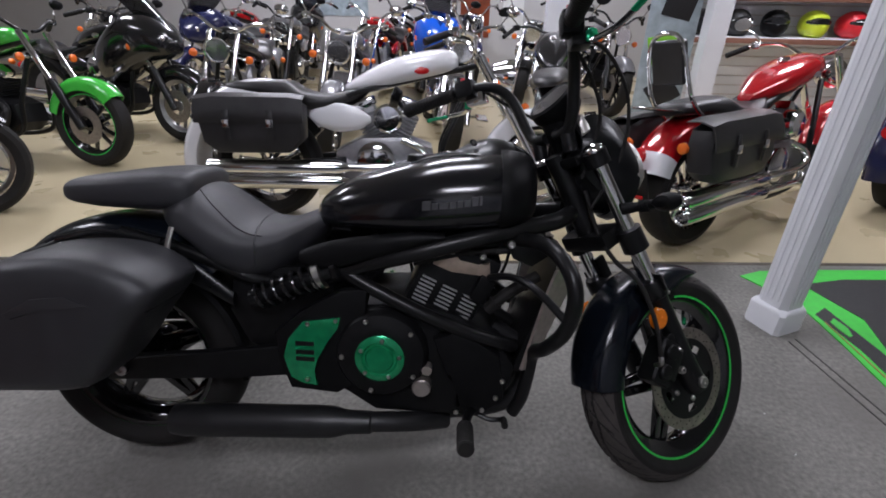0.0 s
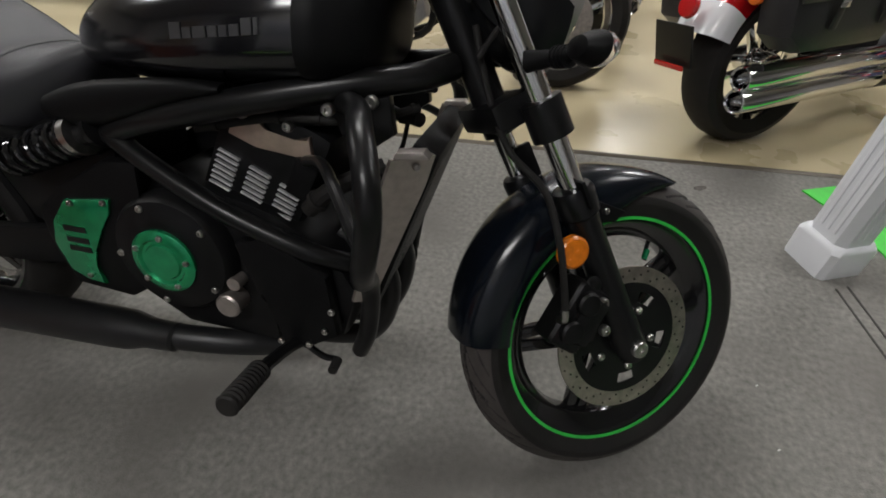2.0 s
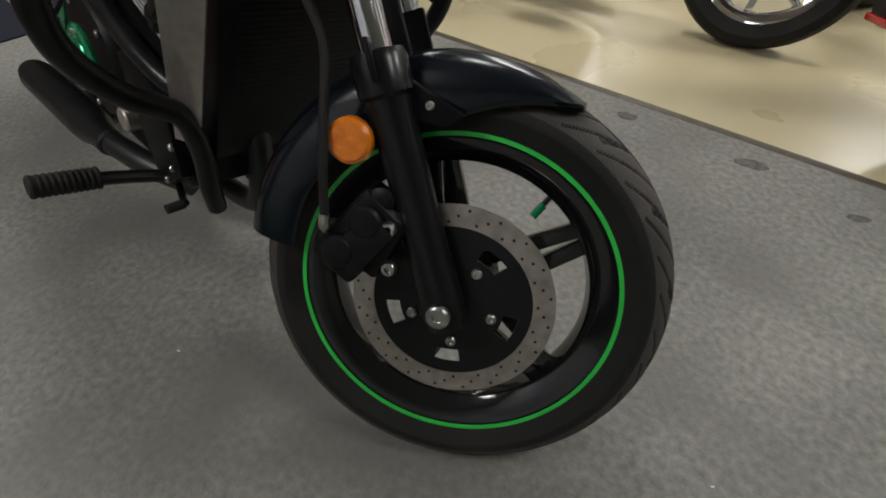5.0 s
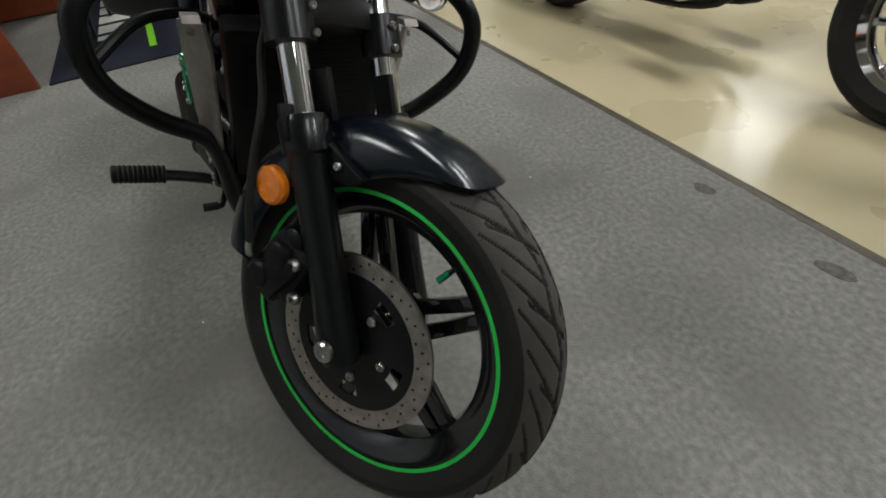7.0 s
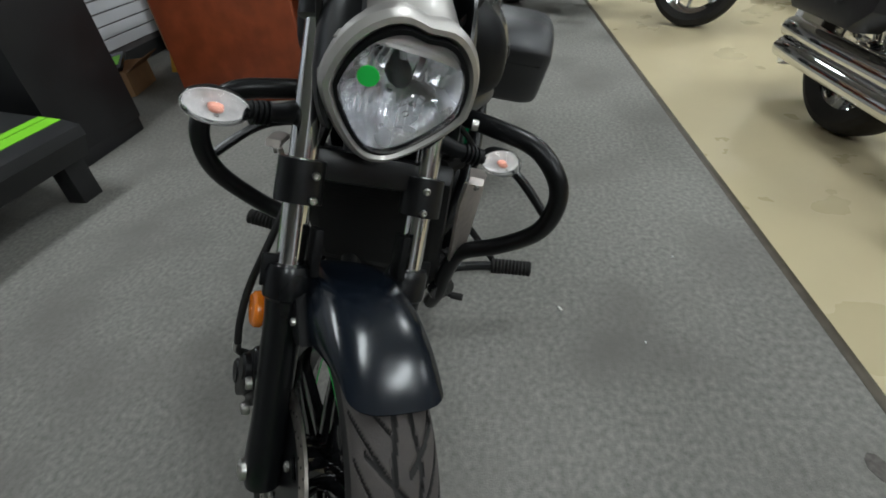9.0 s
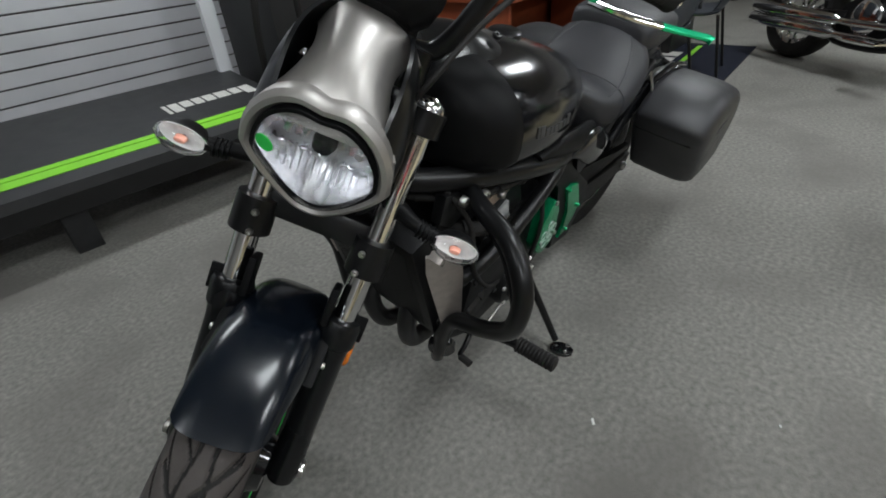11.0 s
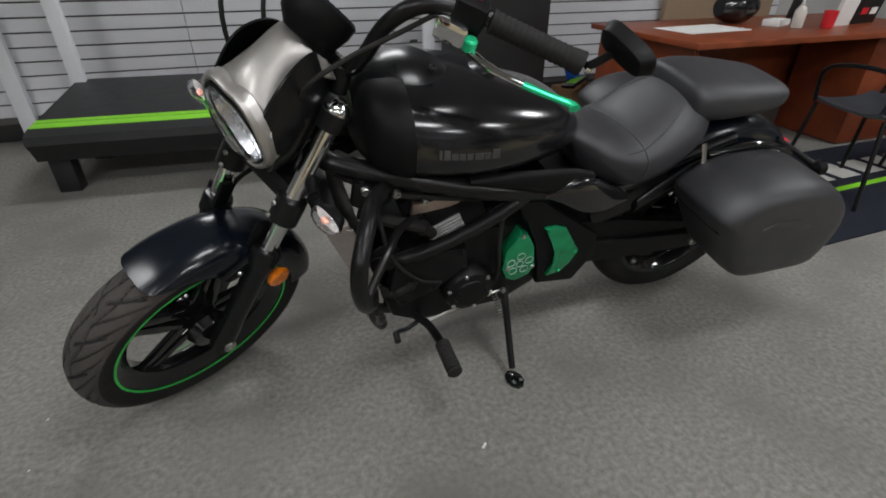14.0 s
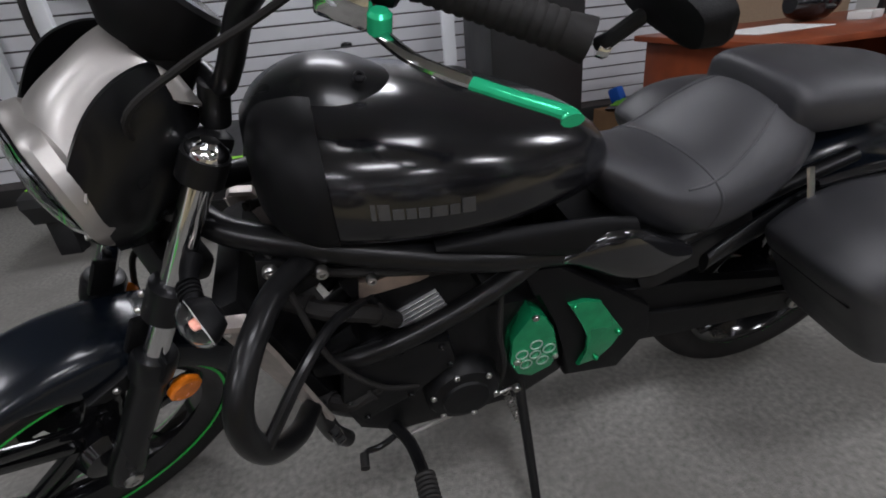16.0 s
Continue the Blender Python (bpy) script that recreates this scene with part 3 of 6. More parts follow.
for row, z in ((0, 0.95), (1, 1.33), (2, 1.75)):
    sh = thing("helmet_shelf", pose(0, 0, 0), "white wall shelf carrying a row of helmets", "shelf", "helmet shelves")
    bm = B()
    box(bm, pose(5.2, 4.5, z), 4.5, 0.36, 0.025, 0.004)
    part("board", bm, white_paint, sh)
    bm = B()
    box(bm, pose(5.2, 4.32, z - 0.02), 4.5, 0.012, 0.05, 0.003)
    part("price_rail", bm, material("brown_rail", (0.2, 0.09, 0.06), 0.5), sh)
    for k in range(11):
        x = 3.2 + 0.38 * k + 0.05 * (row % 2)
        i = (k * 5 + row * 2) % 6
        h = thing("helmet", pose(x, 4.47, z + 0.012, 0, 0, -90 + 20 * math.sin(k * 2.1 + row)), cols[i] + " full-face helmet on a wall shelf", "helmet", "helmets on the shelves")
        bm = B()
        rings(bm, [oval(xx, w, 0.125, u, d, 2.3, 18) for xx, w, u, d in smooth_rows([(-0.15, 0.02, 0.02, 0.03), (-0.13, 0.08, 0.07, 0.09), (-0.05, 0.12, 0.12, 0.125), (0.04, 0.12, 0.12, 0.125), (0.11, 0.09, 0.07, 0.12), (0.15, 0.05, 0.0, 0.1), (0.165, 0.02, -0.02, 0.06)], 3)])
        part("helmet_shell", bm, lime_h if (k + row) % 7 == 3 else shell_mats[i], h)
        bm = B()
        rings(bm, [oval(xx, w, 0.14, u, d, 2.3, 18) for xx, w, u, d in ((0.06, 0.118, 0.05, 0.03), (0.11, 0.098, 0.05, 0.035), (0.15, 0.06, 0.04, 0.03))])
        part("visor", bm, gloss_black, h, "dark visor")
for x, y, w in ((1.75, 4.35, 0.2), (3.0, 3.6, 0.16), (-4.2, 3.9, 0.2)):
    pc = solo("column", slab([(x - w / 2, y - w / 2), (x + w / 2, y - w / 2), (x + w / 2, y + w / 2), (x - w / 2, y + w / 2)], 0, CEIL), white_paint, "plain white square column in the showroom", "column", kind="structure")
def poster(x, y, deg, w, h, z, mats, label):
    p = thing("poster", pose(x, y, z, 0, 0, deg), label, "poster", "posters")
    bm = B()
    box(bm, pose(0, 0, 0), w, 0.02, h, 0.003)
    part("sheet", bm, mats[0], p)
    for k, mt in enumerate(mats[1:]):
        bm = B()
        box(bm, pose(0.08 * w * (-1) ** k, -0.012, h * (0.24 - 0.22 * k), 0, 12 - 25 * k, 0), w * 0.6, 0.006, h * 0.14, 0.002)
        part("print_patch", bm, mt, p)
pale_blue = material("pale_blue_print", (0.35, 0.42, 0.46), 0.5, 0, 0.3, 9)
poster(2.7, 3.78, -12, 0.42, 1.7, 0.85, [pale_blue, slab_black, lime, slab_black], "tall pale poster with a dark and green motif")
poster(0.95, 8.192, 0, 0.5, 1.4, 1.3, [cherry, paper, slab_black], "brown banner on the far wall")
poster(1.6, 8.192, 0, 0.35, 1.4, 1.3, [paper, cherry, cherry], "white banner with brown bars on the far wall")
poster(-1.4, 8.192, 0, 1.0, 1.2, 1.5, [pale_blue, paper, slab_black], "pale blue banner on the far wall")

# ---------------------------------------------------------------- the parked motorcycle
LEAN, RT, RAKE, STEER = radians(13.45), 0.706, radians(29.5), radians(32.6)
RT_M = Matrix.Translation((0, 0, RT))
BIKE = pose(-0.007, 0.131, RT, 0, 0, 1.1) @ Matrix.Rotation(-LEAN, 4, "X") @ Matrix.Rotation(radians(0.73), 4, "Y") @ RT_M.inverted()
PIVOT = Vector((1.575, 0, 0.3125)) - 0.058 * Vector((math.cos(RAKE), 0, math.sin(RAKE)))
TURN_F = Matrix.Translation(PIVOT + Vector((0.009, -0.013, 0.003))) @ Matrix.Rotation(STEER, 4, Vector((-math.sin(RAKE), 0, math.cos(RAKE)))) @ Matrix.Translation(-PIVOT)
moto = thing("motorcycle", BIKE, "black cruiser motorcycle with green accents leaning on its side stand", "motorcycle")
FAX = Vector((1.576, 0, 0.304))
RAX = Vector((-0.03, 0, 0.297))


def fpart(name, bm, mat, parent=moto, label="", angle=35):
    return part(name, turned(bm, TURN_F), mat, parent, label, angle)


def mpart(name, bm, mat, parent=moto, label="", angle=35):
    return part(name, bm, mat, parent, label, angle)


SIDE = Matrix.Rotation(radians(90), 4, "X")   # z of a lathe to -y


def hub(p):
    return Matrix.Translation(p) @ SIDE


def tyre(center, R, halfw, rimr, tread, steps, front):
    """Tyre as a fine skin with sunk tread grooves, their shade deepened by darker rubber."""
    bm = B()
    sec = []
    N = 112 if tread else 18
    for j in range(N + 1):
        v = -1 + 2 * j / N
        a = v * radians(118)
        y = halfw * math.sin(a) / 1.0 if abs(a) < math.pi / 2 else halfw * math.copysign(1 - 0.22 * (abs(a) - math.pi / 2) / 0.49, a)
        drop = (1 - math.cos(min(abs(a), math.pi / 2)))
        r = R - drop * (R - rimr) * 0.62 - max(0, abs(a) - math.pi / 2) / 0.49 * (R - rimr) * 0.38
        sec.append((y, r, a))
    loops, sunk = [], []
    for i in range(steps):
        t = 2 * math.pi * i / steps
        loop = []
        sunk.append(set())
        for jj, (y, r, a) in enumerate(sec):
            if tread and abs(a) < 1.25:
                s = t * R / 0.062
                v = abs(a) / 1.2
                w1 = (s + 2.1 * v ** 1.3 + (0.5 if a > 0 else 0.0)) % 1.0
                w2 = (s * 0.5 + 0.5 + 0.75 * v + (0.25 if a > 0 else 0.0)) % 1.0
                d1 = max(0.0, 1 - abs(w1 - 0.1) / 0.085) if 0.2 < v < 0.98 else 0.0
                d2 = max(0.0, 1 - abs(w2 - 0.06) / 0.06) if v < 0.72 else 0.0
                d3 = max(0.0, 1 - abs(v - 0.2 - 0.045 * math.sin(math.pi * s)) / 0.05)
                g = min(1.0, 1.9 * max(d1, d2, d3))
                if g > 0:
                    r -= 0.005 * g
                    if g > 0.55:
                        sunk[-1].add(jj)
            loop.append(Vector((center.x + r * math.sin(t), center.y + y, center.z + r * math.cos(t))))
        loops.append(loop)
    vs = [[bm.verts.new(p) for p in loop] for loop in loops]
    for i in range(steps):
        a, b = vs[i], vs[(i + 1) % steps]
        for j in range(len(a) - 1):
            fc = bm.faces.new((a[j], a[j + 1], b[j + 1], b[j]))
            # deep groove faces take the dark sidewall rubber, so their shade is partly colour
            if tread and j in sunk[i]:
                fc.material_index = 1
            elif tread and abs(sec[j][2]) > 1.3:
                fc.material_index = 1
        bm.faces.new((a[-1], a[0], b[0], b[-1]))
    return bm


def rim_band(center, R, halfw):
    prof = [(R, -halfw), (R + 0.004, -halfw + 0.004), (R - 0.004, -halfw + 0.012), (R - 0.03, -halfw * 0.35), (R - 0.03, halfw * 0.35), (R - 0.004, halfw - 0.012), (R + 0.004, halfw - 0.004), (R, halfw), (R - 0.014, halfw - 0.002), (R - 0.042, halfw * 0.45), (R - 0.046, 0), (R - 0.042, -halfw * 0.45), (R - 0.014, -halfw + 0.002)]
    return lathe(B(), prof, hub(center), 72, closed=True)


def stripe_ring(center, R, y, w=0.007):
    return lathe(B(), [(R - w, y), (R, y), (R, y + 0.0022 * (1 if y > 0 else -1)), (R - w, y + 0.0022 * (1 if y > 0 else -1))], hub(center), 96, closed=True)


def spoke_pair(center, ang, r0, r1, spread=0.055, th=0.011, wd=0.02):
    bm = B()
    for s in (-1, 1):
        a0, a1 = ang + s * 0.16, ang + s * spread / r1 * 2.1
        p0 = Vector((math.sin(a0), 0, math.cos(a0))) * r0
        p1 = Vector((math.sin(a1), 0, math.cos(a1))) * r1
        d = (p1 - p0).normalized()
        m = Matrix.Translation(center + (p0 + p1) / 2) @ d.to_track_quat("Z", "Y").to_matrix().to_4x4()
        box(bm, m, wd, th * 2.2, (p1 - p0).length + 0.012, 0.004, 2)
    return bm


def bolt(bm, p, d, r=0.007, h=0.006):
    return lathe(bm, [(r * 0.3, 0), (r, 0), (r, h * 0.7), (r * 0.8, h), (r * 0.45, h), (r * 0.4, h * 0.5)], axis_frame(p, d), 12)


RIGHT, LEFT = Vector((0, -1, 0)), Vector((0, 1, 0))

# front wheel
fw = fpart("front_wheel", rim_band(FAX, 0.242, 0.047), gloss_black, label="gloss black cast front wheel")
fpart("tyre", tyre(FAX, 0.319, 0.064, 0.24, True, 800, True), tread_rubber, fw, "grooved front tyre with dusty tread and groove shade in its colour", 60).data.materials.append(rubber)
for s in (-1, 1):
    fpart("rim_stripe", stripe_ring(FAX, 0.2475, s * 0.0497, 0.0095), green_stripe, fw, "bright green rim stripe")
for k in range(5):
    fpart("spoke", spoke_pair(FAX, radians(12 + 72 * k), 0.055, 0.205), gloss_black, fw)
fpart("wheel_hub", lathe(B(), [(0.012, -0.075), (0.05, -0.07), (0.06, -0.045), (0.045, -0.02), (0.045, 0.02), (0.06, 0.045), (0.05, 0.06), (0.012, 0.065)], hub(FAX), 32), gloss_black, fw)
bm = B()
a = radians(26)
vd = Vector((math.sin(a), 0, math.cos(a)))
tube(bm, [FAX + vd * 0.2, FAX + vd * 0.165 + Vector((0, -0.012, 0))], 0.0045, 8, False)
fpart("valve_stem", bm, frame_black, fw)
bm = B()
tube(bm, [FAX + vd * 0.184 + Vector((0, -0.010, 0)), FAX + vd * 0.162 + Vector((0, -0.016, 0))], 0.006, 8, False)
fpart("valve_cap", bm, green_metal, fw, "green valve cap")


# brake disc on the right
def plate_ring(center, y, th, r0, r1, seg, skip=None):
    bm = B()
    for i in range(seg):
        if skip and skip(i):
            continue
        q = []
        for t in (2 * math.pi * i / seg, 2 * math.pi * (i + 1) / seg):
            for r in (r0, r1):
                for yy in (y, y + th):
                    q.append(bm.verts.new(center + Vector((r * math.sin(t), yy, r * math.cos(t)))))
        a, b, c, d, e, f, g, h = q
        for fc in ((a, c, d, b), (e, f, h, g), (a, e, g, c), (b, d, h, f), (a, b, f, e), (c, g, h, d)):
            bm.faces.new(fc)
    bmesh.ops.remove_doubles(bm, verts=bm.verts, dist=1e-5)
    return bm


disc = fpart("brake_disc", plate_ring(FAX, -0.078, 0.005, 0.118, 0.15, 90), disc_steel, fw, "drilled steel brake disc")
fpart("disc_carrier", plate_ring(FAX, -0.077, 0.004, 0.02, 0.078, 60), frame_black, disc, "black disc carrier")
fpart("disc_carrier", plate_ring(FAX, -0.077, 0.004, 0.1, 0.1185, 60), frame_black, disc, "black disc carrier")
fpart("disc_carrier", plate_ring(FAX, -0.077, 0.004, 0.077, 0.101, 60, lambda i: i % 12 in (2, 3, 4, 5)), frame_black, disc, "black slotted disc carrier")
bm = B()
for i in range(60):
    t = 2 * math.pi * i / 60
    r = (0.125, 0.134, 0.143)[i % 3]
    lathe(bm, [(0.0005, 0), (0.0023, 0), (0.0023, 0.0008), (0.0005, 0.0008)], axis_frame(FAX + Vector((r * math.sin(t), -0.0782, r * math.cos(t))), RIGHT), 8)
tagged(fpart("drill_hole", bm, slab_black, disc, "small drilled holes"), kind="stuff")
for i in range(5):
    t = radians(72 * i + 20)
    fpart("disc_bolt", bolt(B(), FAX + Vector((0.062 * math.sin(t), -0.078, 0.062 * math.cos(t))), RIGHT, 0.008), steel, disc)

# fork: chrome stanchions, black sliders, clamps
FD = Vector((0.376, 0, -0.656)).normalized()
forks = []
for s in (-1, 1):
    top = Vector((1.2, s * 0.102, 0.95))
    low = Vector((1.566, s * 0.1, 0.307))
    bootp = top + FD * 0.41
    leg = fpart("fork_leg", lathe(B(), [(0.012, -0.035), (0.028, -0.03), (0.033, 0.0), (0.031, 0.05), (0.029, 0.09), (0.029, 0.26), (0.031, 0.29), (0.036, 0.295), (0.037, 0.335), (0.033, 0.345), (0.022, 0.347)], axis_frame(low, -FD), 28), satin_black, label="black fork slider")
    fpart("stanchion", lathe(B(), [(0.012, 0), (0.0208, 0.002), (0.0208, 0.43), (0.012, 0.432)], axis_frame(top, FD), 24), chrome, leg, "chrome fork tube")
    fpart("fork_cap", lathe(B(), [(0.005, 0.012), (0.012, 0.014), (0.018, 0.01), (0.026, 0.004), (0.028, -0.002), (0.028, -0.03), (0.022, -0.036)], axis_frame(top, -FD), 24), chrome, leg, "chrome fork cap")
    fpart("top_clamp", lathe(B(), [(0.022, 0.004), (0.032, 0.006), (0.032, 0.045), (0.022, 0.047)], axis_frame(top, FD), 24), frame_black, leg)
    fpart("lower_clamp", lathe(B(), [(0.022, 0.235), (0.034, 0.237), (0.035, 0.30), (0.022, 0.302)], axis_frame(top, FD), 24), frame_black, leg)
    bm = B()
    for k in (0.25, 0.285):
        bolt(bm, top + FD * k + Vector((0.034, -s * 0.012, 0.012)), Vector((1, 0, 0.3)), 0.006)
    fpart("clamp_bolt", bm, steel, leg)
    # dust boot guard standing in front of the tube
    bm = B()
    q = top + FD * 0.375
    box(bm, axis_frame(q + Vector((0.012, -s * 0.03, 0.012)), FD), 0.014, 0.036, 0.075, 0.005)
    box(bm, axis_frame(q + Vector((0.0, s * 0.026, 0.0)) + FD * 0.03, FD), 0.03, 0.008, 0.05, 0.003)
    fpart("fork_guard", bm, plastic_black, leg)
    bm = bolt(B(), low + Vector((0.0, s * 0.03, 0)), Vector((0, s, 0)), 0.017, 0.01)
    fpart("axle_nut", bm, steel, leg, "bare steel axle end")
    forks.append(leg)
bm = B()
box(bm, axis_frame(Vector((1.19, 0, 0.935)) + FD * 0.0, FD), 0.17, 0.07, 0.028, 0.008)
fpart("top_yoke", bm, frame_black)
bm = B()
box(bm, axis_frame(Vector((1.29, 0, 0.725)), FD), 0.17, 0.085, 0.05, 0.012)
fpart("lower_yoke", bm, frame_black)
bm = B()
tube(bm, [Vector((1.16, 0, 0.95)), Vector((1.28, 0, 0.73))], 0.03, 16, False)
fpart("steering_head", bm, frame_black)
# amber reflector on the right slider
for s in (-1, 1):
    q = Vector((1.395, s * 0.125, 0.5))
    bm = lathe(B(), [(0.004, 0.014), (0.024, 0.013), (0.029, 0.009), (0.03, 0.0), (0.02, -0.012), (0.01, -0.016)], axis_frame(q, (0, s, 0)), 28)
    fpart("side_reflector", bm, amber, label="round amber side reflector")

# caliper, bracket, brake hose
bm = B()
box(bm, Matrix.Translation((1.43, -0.098, 0.375)) @ Matrix.Rotation(radians(28), 4, "Y"), 0.075, 0.062, 0.13, 0.014, 3)
box(bm, Matrix.Translation((1.44, -0.13, 0.372)) @ Matrix.Rotation(radians(28), 4, "Y"), 0.05, 0.02, 0.09, 0.008, 2)
for dz in (-0.028, 0.03):
    cmx = Matrix.Translation((1.43, -0.128, 0.375)) @ Matrix.Rotation(radians(28), 4, "Y")
    lathe(bm, [(0.024, -0.01), (0.023, 0.01), (0.019, 0.014), (0.006, 0.015)], axis_frame(cmx @ Vector((-0.006, 0, dz)), RIGHT), 18)
box(bm, Matrix.Translation((1.468, -0.1, 0.377)) @ Matrix.Rotation(radians(16), 4, "Y"), 0.028, 0.05, 0.105, 0.008, 2)
cal = fpart("brake_caliper", bm, engine_black, label="black two-piston brake caliper")
bm = B()
lathe(bm, [(0.004, -0.004), (0.016, -0.002), (0.018, 0.008), (0.012, 0.012), (0.004, 0.012)], axis_frame(Vector((1.45, -0.115, 0.435)), RIGHT), 18)
fpart("caliper_pin", bm, engine_black, cal)
bm = B()
prism(bm, [(1.46, 0.43), (1.49, 0.43), (1.53, 0.36), (1.5, 0.33), (1.47, 0.34)], -0.095, -0.082)
fpart("caliper_bracket", bm, frame_black, cal)
for p in ((1.47, -0.126, 0.404), (1.483, -0.124, 0.35)):
    fpart("caliper_bolt", bolt(B(), Vector(p), RIGHT, 0.011, 0.012), steel, cal, "bright caliper bolt")
bm = B()
tube(bm, [(1.392, -0.118, 0.372), (1.388, -0.14, 0.382), (1.385, -0.142, 0.40)], 0.007, 8)
fpart("hose_fitting", bm, steel, cal, "bright banjo fitting")
bm = B()
tube(bm, [(1.386, -0.142, 0.398), (1.375, -0.145, 0.45), (1.36, -0.14, 0.52), (1.335, -0.12, 0.6), (1.28, -0.09, 0.66), (1.25, -0.06, 0.74), (1.22, -0.05, 0.85)], 0.0062, 10)
fpart("brake_hose", bm, rubber, label="black rubber brake hose")

# front fender
TIP = radians(8)
bm = B()
loops = []
NA = 40
for i in range(NA + 1):
    a = radians(74 + (180 - 74) * i / NA)
    f = i / NA
    front = max(0.0, 1 - f / 0.3)
    hw = 0.084 * (1 - 0.14 * front ** 1.5) * (1 - 0.08 * max(0, (f - 0.8) / 0.2))
    R_ = 0.339 + 0.012 * math.sin(math.pi * f) - 0.012 * front
    depth = 0.082 * (1 - 0.8 * front)
    sec = []
    for j in range(17):
        v = -1 + 2 * j / 16
        y = hw * math.sin(v * math.pi / 2) if abs(v) < 0.8 else hw * math.copysign(math.sin(0.8 * math.pi / 2) + 0.02, v)
        r = R_ - depth * abs(v) ** 3.2
        sec.append((y, r))
    pull = [TIP * max(0.0, 1 - f / 0.25) * abs(-1 + j / 8) ** 3 for j in range(17)]
    loop = [Vector((FAX.x + r * math.cos(a + p), y, FAX.z + r * math.sin(a + p))) for (y, r), p in zip(sec, pull)]
    inner = [Vector((FAX.x + (r - 0.005) * math.cos(a + p), y * 0.96, FAX.z + (r - 0.005) * math.sin(a + p))) for (y, r), p in zip(sec, pull)]
    loops.append(loop + inner[::-1])
rings(bm, loops)
fend = fpart("front_fender", bm, satin_blue, label="satin black front fender with pointed tip")
for s in (-1, 1):
    bm = B()
    prism(bm, [(1.40, 0.60), (1.52, 0.565), (1.50, 0.545), (1.44, 0.54), (1.40, 0.55)], s * 0.078, s * 0.096, 0.004)
    fpart("fender_stay", bm, plastic_black, fend)
    fpart("stay_bolt", bolt(B(), Vector((1.475, s * 0.096, 0.565)), (0, s, 0), 0.006), steel, fend)

# headlight
HC = Vector((1.352, -0.014, 0.887))
HM = Matrix.Translation(HC) @ Matrix.Rotation(radians(8), 4, "Y")   # local x forward, slightly down


def shield(k, n=48):
    """Outline of the lens: broad shoulders above, a pointed chin below."""
    out = []
    for j in range(n):
        a = 2 * math.pi * j / n
        c, s = math.cos(a), math.sin(a)
        y = 0.088 * math.copysign(abs(c) ** 0.85, c)
        if s < 0:
            y *= 1 - 0.42 * abs(s) ** 1.25
            z = -0.09 * abs(s) ** 1.1
        else:
            z = 0.093 * abs(s) ** 0.8 - 0.007 * math.exp(-(y / 0.022) ** 2)
            y *= 1 - 0.1 * s
        out.append((y * k, z * k))
    return out


def shell(sections):
    bm = B()
    rings(bm, [[HM @ Vector((x, y * ky, z * kz + dz)) for y, z in shield(1.0)] for x, ky, kz, dz in sections])
    return bm


hl = fpart("headlight", shell([(-0.15, 0.35, 0.35, 0.02), (-0.145, 0.6, 0.6, 0.02), (-0.1, 0.98, 0.98, 0.008), (-0.04, 1.13, 1.13, 0.002), (-0.012, 1.15, 1.15, 0), (-0.012, 1.03, 1.03, 0), (-0.06, 0.92, 0.92, 0), (-0.092, 0.5, 0.5, 0), (-0.096, 0.2, 0.2, 0)]), satin_black, label="black headlight shell")
bm = B()
secs = [(-0.022, 1.16, 1.15), (-0.014, 1.24, 1.23), (0.004, 1.27, 1.25), (0.014, 1.21, 1.19), (0.016, 1.13, 1.12), (0.010, 1.06, 1.06), (-0.012, 1.05, 1.05)]
rings(bm, [[HM @ Vector((x - 0.10 * max(0, z) ** 1.0, y * ky, z * kz)) for y, z in shield(1.0)] for x, ky, kz in secs], caps=False)
fpart("bezel", bm, silver_satin, hl, "satin silver headlight bezel")
bm = B()
rings(bm, [[HM @ Vector((x, y * k, z * k)) for y, z in shield(1.0)] for x, k in ((-0.012, 1.06), (0.012, 1.06), (0.012, 0.99), (-0.012, 0.99))], closed=True)
fpart("lens_gasket", bm, plastic_black, hl, "black lens surround")
bm = B()
rings(bm, [[HM @ Vector((x, y * k, z * k)) for y, z in shield(1.0)] for x, k in ((0.006, 0.985), (-0.04, 0.8), (-0.075, 0.4), (-0.08, 0.1), (-0.084, 0.1), (-0.08, 0.42), (-0.045, 0.84), (0.002, 1.0))], closed=True)
fpart("reflector_bowl", bm, reflector, hl, "bright faceted reflector")
bm = B()
for k, x0 in enumerate((-0.062, -0.046, -0.03, 0.0, 0.03, 0.046, 0.062)):
    h = 0.05 - 0.4 * abs(x0)
    box(bm, HM @ pose(-0.036 + 0.2 * abs(x0), x0, -0.028 + 0.25 * abs(x0), 0, 35, 20 * (-1) ** k), 0.006, 0.012, h, 0.002, 1)
    box(bm, HM @ pose(-0.036 + 0.2 * abs(x0), x0 * 0.85, 0.038 - 0.2 * abs(x0), 0, -35, -24 * (-1) ** k), 0.006, 0.012, h * 0.8, 0.002, 1)
for k in range(13):
    y0 = -0.06 + 0.01 * k
    h = 0.055 - 0.35 * abs(y0)
    box(bm, HM @ pose(-0.024 + 0.15 * abs(y0), y0, -0.04 + 0.35 * abs(y0), 0, -30, 0), 0.003, 0.0026, h, 0.0008, 1)
    if abs(y0) > 0.025:
        box(bm, HM @ pose(-0.02, y0, 0.036, 0, 25, 0), 0.003, 0.0026, 0.045, 0.0008, 1)
fpart("reflector_facets", bm, reflector, hl)
bm = lathe(B(), [(0.004, 0.062), (0.014, 0.06), (0.018, 0.05), (0.018, 0.0), (0.024, -0.004)], HM @ pose(-0.072, 0, 0.018, 0, 90, 0), 20)
fpart("bulb_cap", bm, gloss_black, hl, "black bulb shield")
bm = B()
